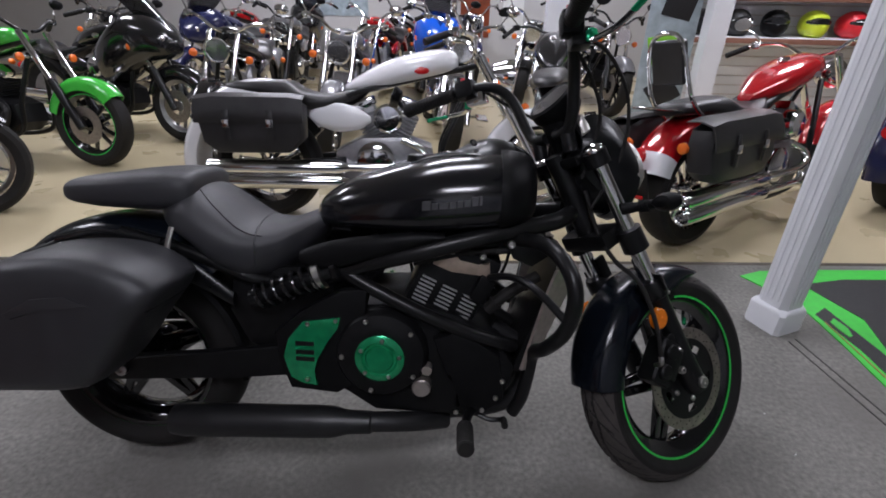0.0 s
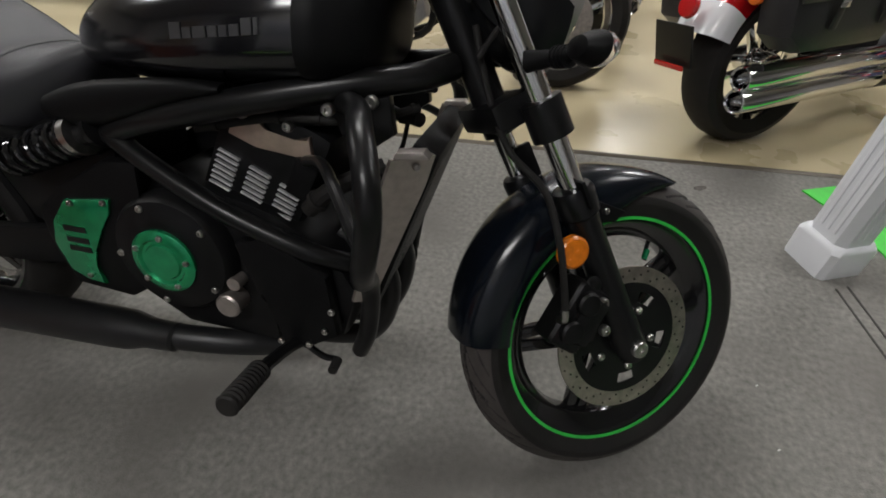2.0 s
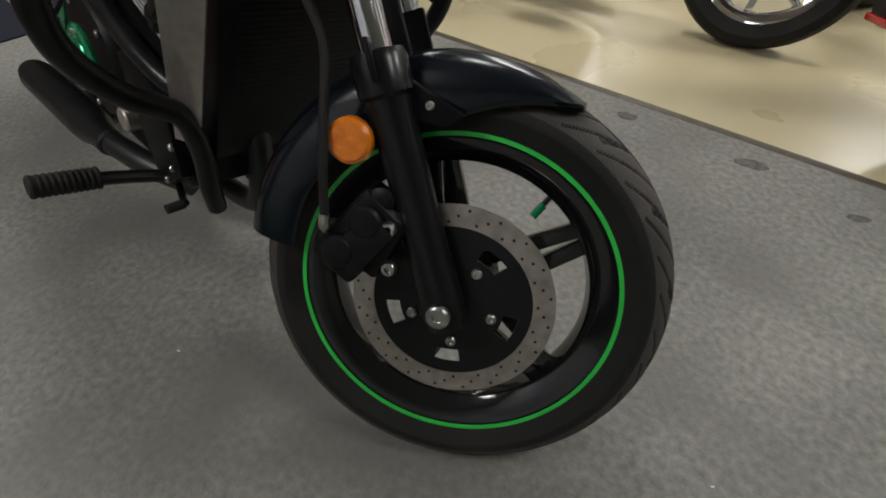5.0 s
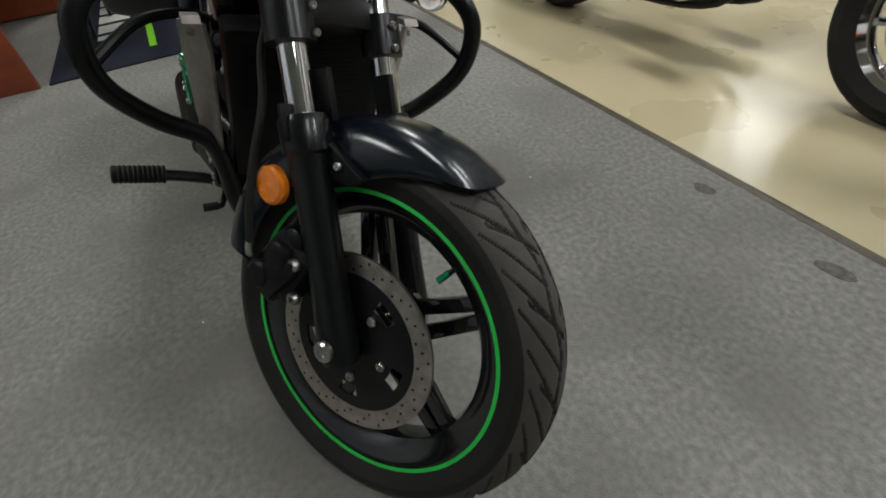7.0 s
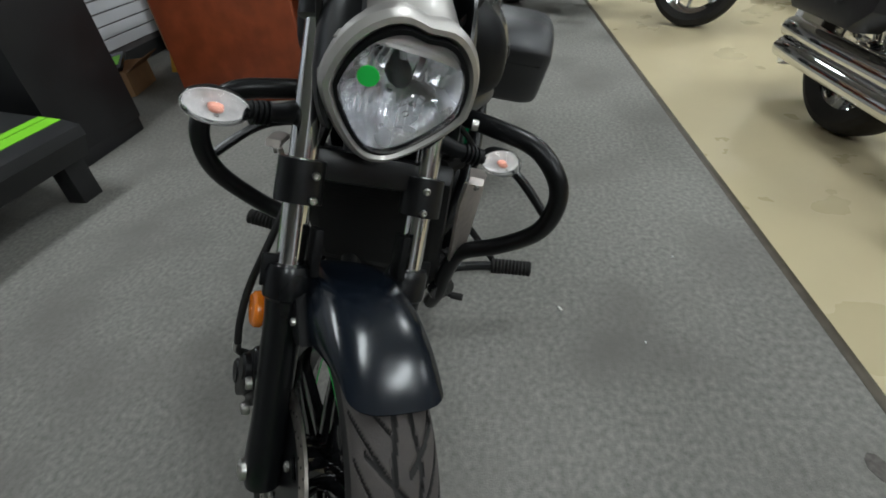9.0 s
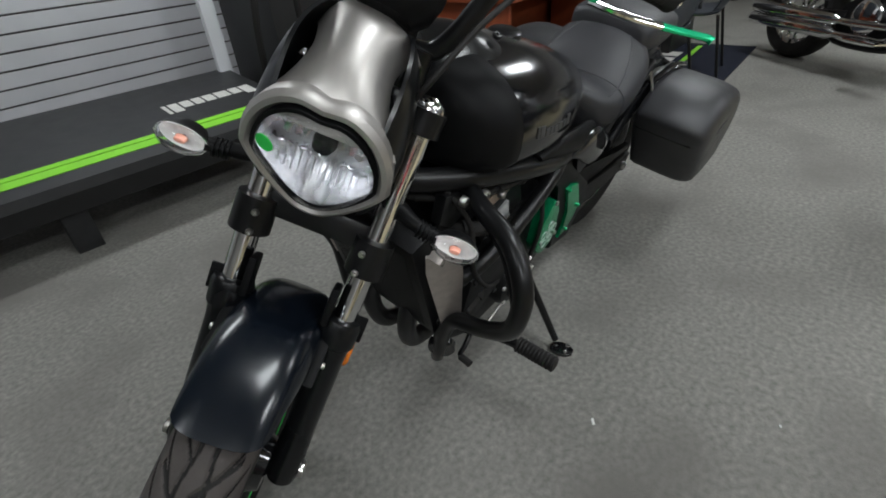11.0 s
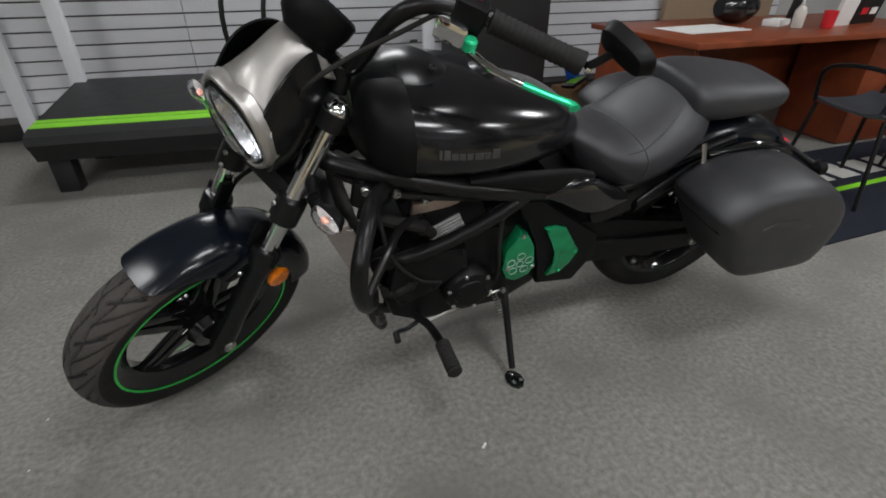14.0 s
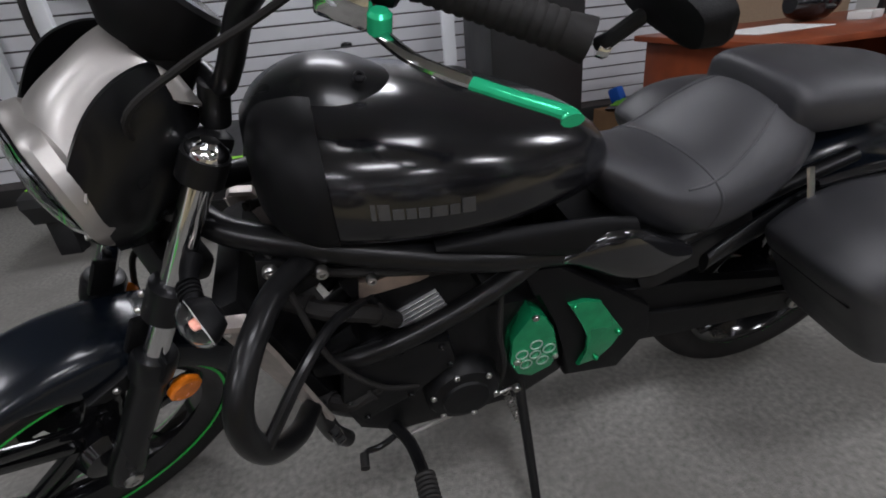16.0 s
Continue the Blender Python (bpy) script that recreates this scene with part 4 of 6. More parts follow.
rings(bm, [[HM @ Vector((x, y * k, z * k)) for y, z in shield(1.0)] for x, k in ((0.006, 0.985), (0.018, 0.96), (0.028, 0.8), (0.036, 0.45), (0.039, 0.05), (0.037, 0.05), (0.034, 0.45), (0.026, 0.8), (0.016, 0.95), (0.006, 0.975))], closed=True)
ln = fpart("lens", bm, clear_lens, hl, "clear headlight lens")
ln.visible_shadow = False
bm = lathe(B(), [(0.001, 0.0012), (0.0135, 0.001), (0.0138, 0.0), (0.001, 0.0)], HM @ pose(0.0305, -0.063, 0.034, 0, 90, -14), 24)
fpart("sticker", bm, sticker_green, hl, "round green inspection sticker")
# nose cowl sweeping up over the headlight
COWL_BACK = Matrix.Translation((-0.026, 0, 0))
bm = B()
rows = [(1.394, 0.104, 0.957, 0.006), (1.38, 0.09, 0.988, 0.012), (1.352, 0.07, 1.017, 0.014), (1.312, 0.06, 1.042, 0.016), (1.272, 0.068, 1.06, 0.02), (1.24, 0.082, 1.064, 0.026), (1.222, 0.08, 1.052, 0.026)]
loops = []
for x, w, z, cr in smooth_rows(rows, 5):
    up = [Vector((x - 0.02 * abs(v) ** 2, HC.y + w * v, z - (0.006 + cr * 2.2) * abs(v) ** 2.6)) for v in (-1 + i / 8 for i in range(17))]
    dn = [Vector((p.x, HC.y + (p.y - HC.y) * 0.97, p.z - 0.006)) for p in up[::-1]]
    loops.append(up + dn)
rings(bm, loops)
fpart("nose_cowl", turned(bm, COWL_BACK), silver_satin, hl, "satin silver nose cowl")
for s in (-1, 1):
    bm = B()
    rows2 = [(1.375, 0.109, 0.892, 0.075), (1.33, 0.11, 0.915, 0.108), (1.285, 0.103, 0.94, 0.108), (1.24, 0.09, 0.96, 0.088), (1.21, 0.07, 0.97, 0.05)]
    loops = []
    for x, y, z, h in smooth_rows(rows2, 4):
        o = [Vector((x, HC.y + s * (y - 0.03 * (v * v)), z + h * v)) for v in (-1 + i / 5 for i in range(11))]
        loops.append(o + [Vector((p.x, p.y - s * 0.006, p.z)) for p in o[::-1]])
    rings(bm, loops)
    fpart("cowl_side", turned(bm, COWL_BACK), satin_black, hl, "satin black cowl side")

# instrument pod
bm = B()
GM = Matrix.Translation((1.165, 0, 1.09)) @ Matrix.Rotation(radians(-48), 4, "Y")
lathe(bm, [(0.01, -0.062), (0.04, -0.058), (0.062, -0.035), (0.07, -0.005), (0.07, 0.018), (0.064, 0.024), (0.058, 0.02), (0.01, 0.02)], GM, 32)
gp = fpart("instrument_pod", bm, plastic_black, label="round black instrument pod")
fpart("instrument_glass", lathe(B(), [(0.002, 0.021), (0.057, 0.0205), (0.057, 0.0185), (0.002, 0.0185)], GM, 32), gloss_black, gp, "dark display glass")
bm = B()
tube(bm, [(1.17, 0, 1.06), (1.2, 0, 1.0), (1.22, 0, 0.95)], [0.05, 0.045, 0.035], 14)
fpart("pod_bracket", bm, plastic_black, gp)

# handlebar with controls
bm = B()
for s in (-1, 1):
    tube(bm, [(1.15, s * 0.02, 1.0), (1.148, s * 0.07, 1.005), (1.14, s * 0.10, 1.05), (1.12, s * 0.13, 1.13), (1.085, s * 0.17, 1.18), (1.03, s * 0.22, 1.185), (0.97, s * 0.3, 1.175), (0.91, s * 0.41, 1.16)], 0.0155, 12)
bar = fpart("handlebar", bm, frame_black, label="wide black pull-back handlebar")
for s in (-1, 1):
    bm = B()
    tube(bm, [(1.165, s * 0.06, 0.95), (1.152, s * 0.06, 1.008)], 0.02, 14, False)
    fpart("riser", bm, frame_black, bar)
    g0, g1 = Vector((1.0, s * 0.262, 1.18)), Vector((0.91, s * 0.41, 1.16))
    d = (g1 - g0).normalized()
    prof = [(0.008, 0), (0.022, 0.002)]
    L = (g1 - g0).length
    for k in range(14):
        h = 0.01 + (L - 0.02) * k / 14
        prof += [(0.0205, h), (0.019, h + 0.003), (0.0205, h + 0.007)]
    prof += [(0.022, L), (0.023, L + 0.01), (0.008, L + 0.012)]
    fpart("grip", lathe(B(), prof, axis_frame(g0, d), 20), rubber, bar, "black ribbed rubber grip")
    bm = B()
    box(bm, axis_frame(g0 - d * 0.035 + Vector((0.004, 0, 0.0)), d), 0.05, 0.055, 0.06, 0.012)
    fpart("switch_housing", bm, plastic_black, bar)
    bm = B()
    box(bm, axis_frame(g0 - d * 0.03 + Vector((-0.004, 0, 0.03)), d), 0.01, 0.016, 0.012, 0.003)
    fpart("switch_button", bm, red_button, bar, "red button")
    bm = B()
    box(bm, axis_frame(g0 - d * 0.045 + Vector((0.03, 0, -0.025)), d), 0.045, 0.04, 0.06, 0.008)
    fpart("lever_perch", bm, chrome if s > 0 else frame_black, bar)
    lv0 = g0 + d * 0.005 + Vector((0.05, 0, -0.04))
    lv1 = g1 + d * 0.016 + Vector((0.11, s * 0.047, -0.003))
    bm = B()
    tube(bm, [lv0, lv0.lerp(lv1, 0.3) + Vector((0.018, 0, 0.0)), lv0.lerp(lv1, 0.62) + Vector((0.0145, 0, 0))], [0.007, 0.0062, 0.0055], 10, flat=1.3)
    lev = fpart("lever", bm, chrome, bar, "polished lever root")
    bm = B()
    tube(bm, [lv0.lerp(lv1, 0.6) + Vector((0.0145, 0, 0)), lv0.lerp(lv1, 0.8) + Vector((0.008, 0, 0)), lv1, lv1 + Vector((0.003, s * 0.012, 0.0))], [0.0058, 0.0055, 0.006, 0.0075], 10, flat=1.5)
    fpart("lever_blade", bm, green_lever, lev, "anodised green lever blade")
    bm = B()
    lathe(bm, [(0.003, -0.012), (0.013, -0.01), (0.013, 0.008), (0.009, 0.012), (0.003, 0.012)], axis_frame(lv0 + Vector((0.0, 0, 0.012)), (0, 0, 1)), 14)
    fpart("adjuster", bm, green_lever, lev, "green lever adjuster")
    # mirror folded low on a short bar-end arm
    mp = g1 + d * 0.02
    bm = B()
    tube(bm, [mp, mp + Vector((0.0, s * 0.01, 0.012)), mp + Vector((-0.012, s * 0.03, 0.045))], 0.008, 10)
    mir = fpart("mirror", bm, frame_black, bar, "black bar-end mirror")
    bm = B()
    mm = Matrix.Translation(mp + Vector((-0.02, s * 0.045, 0.06))) @ Euler((radians(8 * s), radians(-68), radians(-25 * s))).to_matrix().to_4x4()
    rings(bm, [[mm @ Vector((x * k, y * k, z)) for x, y in [(0.027 * math.copysign(abs(math.cos(a)) ** 0.6, math.cos(a)), 0.062 * math.copysign(abs(math.sin(a)) ** 0.6, math.sin(a))) for a in (2 * math.pi * j / 24 for j in range(24))]] for z, k in ((-0.024, 0.55), (-0.018, 0.85), (0.0, 1.0), (0.008, 0.98))])
    fpart("mirror_head", bm, plastic_black, mir)
    bm = B()
    rings(bm, [[mm @ Vector((x, y, z)) for x, y in [(0.023 * math.copysign(abs(math.cos(a)) ** 0.6, math.cos(a)), 0.057 * math.copysign(abs(math.sin(a)) ** 0.6, math.sin(a))) for a in (2 * math.pi * j / 24 for j in range(24))]] for z in (0.007, 0.0095)])
    fpart("mirror_glass", bm, mirror_glass, mir, "mirror glass")
    bm = bolt(B(), mp, d, 0.012, 0.012)
    fpart("bar_end", bm, chrome, bar)
for pts in ([(1.06, 0.2, 1.18), (1.12, 0.16, 1.13), (1.2, 0.12, 1.08), (1.27, 0.09, 1.02), (1.25, 0.05, 0.9)],
            [(1.06, -0.2, 1.18), (1.16, -0.2, 1.16), (1.27, -0.16, 1.07), (1.28, -0.12, 0.93), (1.22, -0.07, 0.8)],
            [(1.06, -0.19, 1.17), (1.15, -0.16, 1.1), (1.21, -0.12, 1.02), (1.2, -0.06, 0.88)]):
    bm = B()
    tube(bm, pts, 0.0048, 8)
    fpart("control_cable", bm, rubber, bar, "black control cable")

# turn signals
SIG_UP = Matrix.Translation((0.01, 0, 0.03))
for s in (-1, 1):
    bm = B()
    tube(bm, [(1.27, s * 0.12, 0.765), (1.29, s * 0.15, 0.768), (1.305, s * 0.195, 0.772)], [0.017, 0.013, 0.012], 12)
    for k in range(4):
        lathe(bm, [(0.010, 0), (0.0165, 0.001), (0.0165, 0.004), (0.010, 0.005)], axis_frame((1.296 + 0.002 * k, s * (0.158 + 0.007 * k), 0.769), (0.15, s, 0.05)), 14)
    bm.transform(SIG_UP)
    sig = fpart("turn_signal", bm, plastic_black, label="front turn signal with clear lens")
    sm = Matrix.Translation((1.322, s * 0.226, 0.804)) @ Matrix.Rotation(radians(90), 4, "Y")
    egg = lambda prof, cl=False: rings(B(), [[sm @ Vector((r * 0.72 * math.cos(a), r * 1.25 * math.sin(a), h)) for a in (2 * math.pi * j / 28 for j in range(28))] for r, h in prof], closed=cl)
    fpart("signal_shell", egg([(0.004, -0.03), (0.02, -0.026), (0.031, -0.008), (0.033, 0.0), (0.031, 0.001), (0.026, -0.006), (0.003, -0.009)]), plastic_black, sig)
    fpart("signal_reflector", egg([(0.03, 0.0015), (0.02, -0.002), (0.003, -0.003), (0.003, -0.005), (0.022, -0.004), (0.0315, 0.0)], True), pale_lens, sig, "pale reflector")
    fpart("signal_bulb", egg([(0.002, 0.0), (0.008, 0.002), (0.007, 0.011), (0.002, 0.013)]), bulb_orange, sig, "orange bulb")
    o = fpart("signal_lens", egg([(0.033, 0.001), (0.032, 0.01), (0.024, 0.02), (0.01, 0.025), (0.002, 0.026), (0.002, 0.024), (0.01, 0.023), (0.022, 0.018), (0.029, 0.009), (0.03, 0.001)], True), clear_lens, sig, "clear signal lens")
    o.visible_shadow = False

# ---- frame, tank, seat
TANK_ROWS = [(0.525, 0.05, 0.77, 0.03, 0.03), (0.55, 0.088, 0.775, 0.055, 0.045), (0.62, 0.135, 0.785, 0.088, 0.06), (0.74, 0.18, 0.80, 0.115, 0.075), (0.86, 0.203, 0.815, 0.134, 0.08), (0.96, 0.205, 0.825, 0.136, 0.075), (1.04, 0.19, 0.832, 0.134, 0.07), (1.085, 0.152, 0.838, 0.112, 0.062), (1.107, 0.095, 0.84, 0.075, 0.045)]
TANK_FINE = [tuple(q) for q in smooth_rows(TANK_ROWS, 6)]
bm = B()
loft(bm, TANK_ROWS, n=2.5, seg=44, k=6)
tank = mpart("fuel_tank", bm, gloss_black, label="satin gloss black teardrop fuel tank", angle=60)
tank.data.materials[0] = material("tank_black", (0.006, 0.006, 0.0075), 0.16, 0.0, 0.1, 20, coat=0.25)
def tank_y(x, z):
    for a, b in zip(TANK_FINE, TANK_FINE[1:]):
        if a[0] <= x <= b[0]:
            f = (x - a[0]) / (b[0] - a[0])
            _, w, zc, up, dn = [p + (q - p) * f for p, q in zip(a, b)]
            h = up if z > zc else dn
            return w * max(0.0, 1 - abs((z - zc) / h) ** 2.5) ** 0.4
    return 0.2


for s in (-1, 1):
    x = 0.822
    for k, w in enumerate((0.02, 0.015, 0.022, 0.015, 0.013, 0.015, 0.015, 0.006)):
        h = 0.022 if k in (0, 6, 7) else 0.015
        bm = B()
        z0 = 0.818 + 0.14 * (x - 0.82)
        a = [(x, z0), (x + w, z0 + 0.14 * w), (x + w, z0 + 0.14 * w + h), (x, z0 + h)]
        rings(bm, [[Vector((xx, s * (tank_y(xx, zz) + d), zz)) for xx, zz in a] for d in (-0.008, 0.002)])
        mpart("emblem_bar", bm, logo_grey, tank, "grey emblem stroke")
        x += w + 0.0035
# cover panel over the front of the tank
bm = B()
loops = []
for x, w, z, d in smooth_rows([(0.885, 0.03, 0.948, 0.004), (0.915, 0.072, 0.966, 0.018), (0.955, 0.1, 0.984, 0.04), (1.0, 0.11, 0.992, 0.052), (1.05, 0.112, 0.982, 0.06), (1.09, 0.1, 0.962, 0.06), (1.118, 0.07, 0.93, 0.05)], 4):
    up = [Vector((x, w * v, z - d * abs(v) ** 2.5)) for v in (-1 + i / 8 for i in range(17))]
    loops.append(up + [Vector((p.x, p.y * 0.96, p.z - 0.02)) for p in up[::-1]])
rings(bm, loops)
tc_ = mpart("tank_cover", bm, satin_black, tank, "satin black tank console")
for s in (-1, 1):
    mpart("console_bolt", bolt(B(), Vector((0.945, s * 0.07, 0.977)), (0, s * 0.5, 1), 0.009), frame_black, tank)
bm = B()
loft(bm, [(1.015, 0.201, 0.83, 0.142, 0.076), (1.045, 0.195, 0.832, 0.138, 0.076), (1.088, 0.16, 0.838, 0.118, 0.068), (1.113, 0.103, 0.84, 0.082, 0.052), (1.121, 0.05, 0.842, 0.04, 0.03)], n=2.5, seg=44, k=5)
mpart("tank_trim", bm, plastic_black, tank, "matt black tank trim", 60)
bm = lathe(B(), [(0.004, 0.012), (0.03, 0.012), (0.036, 0.008), (0.038, -0.01)], Matrix.Translation((0.80, 0, 0.93)), 28)
mpart("fuel_cap", bm, satin_black, tank)

# seat
bm = B()
rows = [(0.56, 0.06, 0.76, 0.02, 0.03), (0.545, 0.075, 0.755, 0.03, 0.04), (0.5, 0.1, 0.735, 0.035, 0.085), (0.43, 0.135, 0.70, 0.045, 0.105), (0.35, 0.16, 0.685, 0.065, 0.115), (0.27, 0.168, 0.70, 0.105, 0.095), (0.2, 0.158, 0.73, 0.112, 0.06), (0.14, 0.125, 0.745, 0.085, 0.035), (0.11, 0.09, 0.755, 0.055, 0.02)]
loft(bm, rows, n=2.35, seg=44, k=6)
seat = mpart("rider_seat", bm, vinyl, label="dark grey vinyl scooped rider seat", angle=60)
SEAT_FINE = [tuple(q) for q in smooth_rows(rows, 6)]


def seat_point(x, a, lift):
    """A point on the seat skin at x, a degrees up from its side."""
    for p, q in zip(SEAT_FINE, SEAT_FINE[1:]):
        if q[0] <= x <= p[0]:
            f = (p[0] - x) / (p[0] - q[0])
            _, w, zc, up, dn = [u + (v - u) * f for u, v in zip(p, q)]
            c, sn = math.cos(radians(a)), math.sin(radians(a))
            h = up if sn > 0 else dn
            return Vector((x, (w + lift) * math.copysign(abs(c) ** (2 / 2.35), c), zc + (h + lift) * math.copysign(abs(sn) ** (2 / 2.35), sn)))


for line in ([(0.36 - 0.02 * math.cos(radians(a)), a) for a in range(-25, 206, 7)], [(0.17 + 0.24 * ((a - 90) / 62.0) ** 2, a) for a in range(30, 151, 5)]):
    bm = B()
    tube(bm, [seat_point(x, a, -0.0005) for x, a in line], 0.0028, 6, False)
    mpart("seam", bm, vinyl, seat, "raised seat seam")
bm = B()
loft(bm, [(0.21, 0.085, 0.825, 0.025, 0.04), (0.195, 0.122, 0.83, 0.046, 0.062), (0.12, 0.136, 0.83, 0.05, 0.066), (0.02, 0.133, 0.823, 0.048, 0.058), (-0.07, 0.122, 0.815, 0.042, 0.048), (-0.145, 0.102, 0.81, 0.034, 0.034), (-0.18, 0.065, 0.806, 0.018, 0.016)], n=3.2, seg=32, k=5)
mpart("pillion_seat", bm, vinyl, label="dark grey vinyl pillion pad", angle=60)

# rear fender
bm = B()
loops = []
for i in range(31):
    f = i / 30
    a = radians(48 + 92 * f)
    hw = 0.118 - 0.035 * f ** 2
    R_ = 0.455 - 0.012 * f
    sec = [(hw * math.sin(v * math.pi / 2), R_ - 0.09 * abs(v) ** 3) for v in (-1 + j / 8 for j in range(17))]
    pos = lambda y, r: Vector((RAX.x + r * math.cos(a), y, RAX.z + r * math.sin(a)))
    loops.append([pos(y, r) for y, r in sec] + [pos(y * 0.95, r - 0.006) for y, r in sec[::-1]])
rings(bm, loops)
rf = mpart("rear_fender", bm, satin_blue, label="satin black rear fender")
for s in (-1, 1):
    bm = B()
    loops = []
    for x, z, w in smooth_rows([(0.32, 0.545, 0.022), (0.23, 0.605, 0.03), (0.139, 0.648, 0.034), (0.03, 0.676, 0.034), (-0.1, 0.676, 0.028), (-0.22, 0.645, 0.018)], 4):
        loops.append([Vector((x, s * (0.152 + 0.012 * math.cos(a)), z + w * math.sin(a))) for a in (2 * math.pi * i / 14 for i in range(14))])
    rings(bm, loops)
    mpart("fender_rail", bm, satin_black, rf, "black fender side rail")
    for x, z in ((0.06, 0.668), (-0.13, 0.668)):
        mpart("rail_bolt", bolt(B(), Vector((x, s * 0.163, z)), (0, s, 0), 0.014, 0.014), chrome, rf, "chrome domed bolt")
    bm = B()
    tube(bm, [(-0.24, s * 0.08, 0.65), (-0.3, s * 0.13, 0.62), (-0.335, s * 0.175, 0.6)], [0.014, 0.01, 0.012], 10)
    rs = mpart("rear_signal", bm, plastic_black, rf, "rear turn signal")
    bm = lathe(B(), [(0.002, -0.03), (0.02, -0.02), (0.026, 0.0), (0.02, 0.01), (0.002, 0.014)], axis_frame((-0.35, s * 0.19, 0.597), (-1, 0, 0)), 20)
    mpart("signal_shell", bm, plastic_black, rs)
bm = B()
box(bm, pose(-0.365, 0, 0.585, 0, 40, 0), 0.03, 0.1, 0.05, 0.01)
mpart("tail_light", bm, red_button, rf, "red tail light")

# saddlebags
for s in (-1, 1):
    bm = B()
    outl = [(0.235, 0.655), (0.16, 0.7), (0.05, 0.715), (-0.09, 0.7), (-0.2, 0.65), (-0.27, 0.575), (-0.29, 0.5), (-0.285, 0.42), (-0.25, 0.368), (-0.1, 0.37), (0.03, 0.38), (0.085, 0.41), (0.18, 0.54), (0.238, 0.62)]
    cx, cz = -0.03, 0.52
    loops = []
    nn = len(outl)
    fine = []
    for i in range(nn):
        p0, p1, p2, p3 = (np.array(outl[(i + d) % nn]) for d in (-1, 0, 1, 2))
        for t in (0.0, 0.33, 0.67):
            fine.append(0.5 * (2 * p1 + (p2 - p0) * t + (2 * p0 - 5 * p1 + 4 * p2 - p3) * t * t + (3 * p1 - p0 - 3 * p2 + p3) * t ** 3))
    for y, k in ((0.172, 0.9), (0.178, 0.965), (0.195, 0.995), (0.3, 1.0), (0.335, 0.992), (0.362, 0.965), (0.38, 0.92), (0.392, 0.84), (0.398, 0.7), (0.4, 0.4)):
        loops.append([Vector((cx + (x - cx) * k, s * y, cz + (z - cz) * k)) for x, z in fine])
    rings(bm, loops)
    bag = mpart("saddlebag", bm, bag_plastic, label="hard black plastic saddlebag", angle=50)
    bm = B()
    loops = []
    for y, k, dz in ((0.185, 1.012, 0), (0.30, 1.014, 0), (0.36, 1.0, 0)):
        loops.append([Vector((cx + (x - cx) * k, s * y, cz + (z - cz) * k)) for x, z in ((0.213, 0.585), (0.198, 0.597), (-0.296, 0.457), (-0.296, 0.448))])
    rings(bm, loops)
    mpart("lid_seam", bm, plastic_black, bag, "black lid seam")
    bm = B()
    prism(bm, [(0.11, 0.61), (0.06, 0.63), (-0.02, 0.62), (-0.09, 0.58), (-0.07, 0.57), (0.0, 0.597), (0.07, 0.603)], s * 0.392, s * 0.402, 0.003)
    mpart("lid_crease", bm, bag_plastic, bag)
    bm = B()
    tube(bm, [(0.17, s * 0.16, 0.74), (0.165, s * 0.185, 0.68), (0.165, s * 0.19, 0.62), (0.12, s * 0.18, 0.54)], 0.008, 8, flat=0.5)
    mpart("bag_bracket", bm, steel, bag, "bare metal bag bracket")
    bm = B()
    tube(bm, [(0.14, s * 0.165, 0.70), (0.0, s * 0.18, 0.725), (-0.12, s * 0.185, 0.70)], 0.009, 10)
    mpart("bag_rail", bm, gloss_black, bag, "gloss black bag rail")

# rear wheel, swingarm, shock
rw = mpart("rear_wheel", rim_band(RAX, 0.225, 0.06), gloss_black, label="gloss black cast rear wheel")
mpart("tyre", tyre(RAX, 0.312, 0.08, 0.223, False, 120, False), rubber, rw, "wide rear tyre", 60)
for s in (-1, 1):
    mpart("rim_stripe", stripe_ring(RAX, 0.2305, s * 0.0605), green_stripe, rw, "bright green rim stripe")
for k in range(5):
    mpart("spoke", spoke_pair(RAX, radians(72 * k + 30), 0.06, 0.195), gloss_black, rw)
mpart("wheel_hub", lathe(B(), [(0.012, -0.09), (0.06, -0.085), (0.07, -0.05), (0.05, 0), (0.07, 0.05), (0.06, 0.085), (0.012, 0.09)], hub(RAX), 32), gloss_black, rw)
bm = B()
for s in (-1, 1):
    prism(bm, [(0.58, 0.43), (0.58, 0.33), (0.3, 0.30), (-0.08, 0.27), (-0.1, 0.34), (0.25, 0.375)], s * 0.105, s * 0.135, 0.01)
sw = mpart("swingarm", bm, engine_black, label="black swingarm")
bm = B()
prism(bm, [(0.56, 0.50), (0.3, 0.46), (0.05, 0.4), (-0.08, 0.38), (-0.08, 0.36), (0.3, 0.38), (0.56, 0.4)], 0.1, 0.125, 0.006)
mpart("belt_guard", bm, plastic_black, sw, "black belt guard")
bm = B()
prism(bm, [(0.5, 0.62), (0.32, 0.60), (0.22, 0.64), (0.2, 0.60), (0.3, 0.5), (0.42, 0.46)], 0.1, 0.125, 0.006)
mpart("frame_gusset", bm, frame_black, sw)
for s in (-1, 1):
    mpart("axle_nut", bolt(B(), Vector((RAX.x, s * 0.136, 0.31)), (0, s, 0), 0.018, 0.014), steel, sw)
s0, s1 = Vector((0.36, -0.145, 0.545)), Vector((0.615, -0.145, 0.648))
sd = (s1 - s0).normalized()
shock = mpart("shock_absorber", lathe(B(), [(0.01, 0), (0.022, 0.003), (0.022, 0.24), (0.03, 0.245), (0.034, 0.26), (0.01, 0.27)], axis_frame(s0, sd), 18), frame_black, label="laydown shock absorber with black coil")
bm = B()
ax = axis_frame(s0, sd)
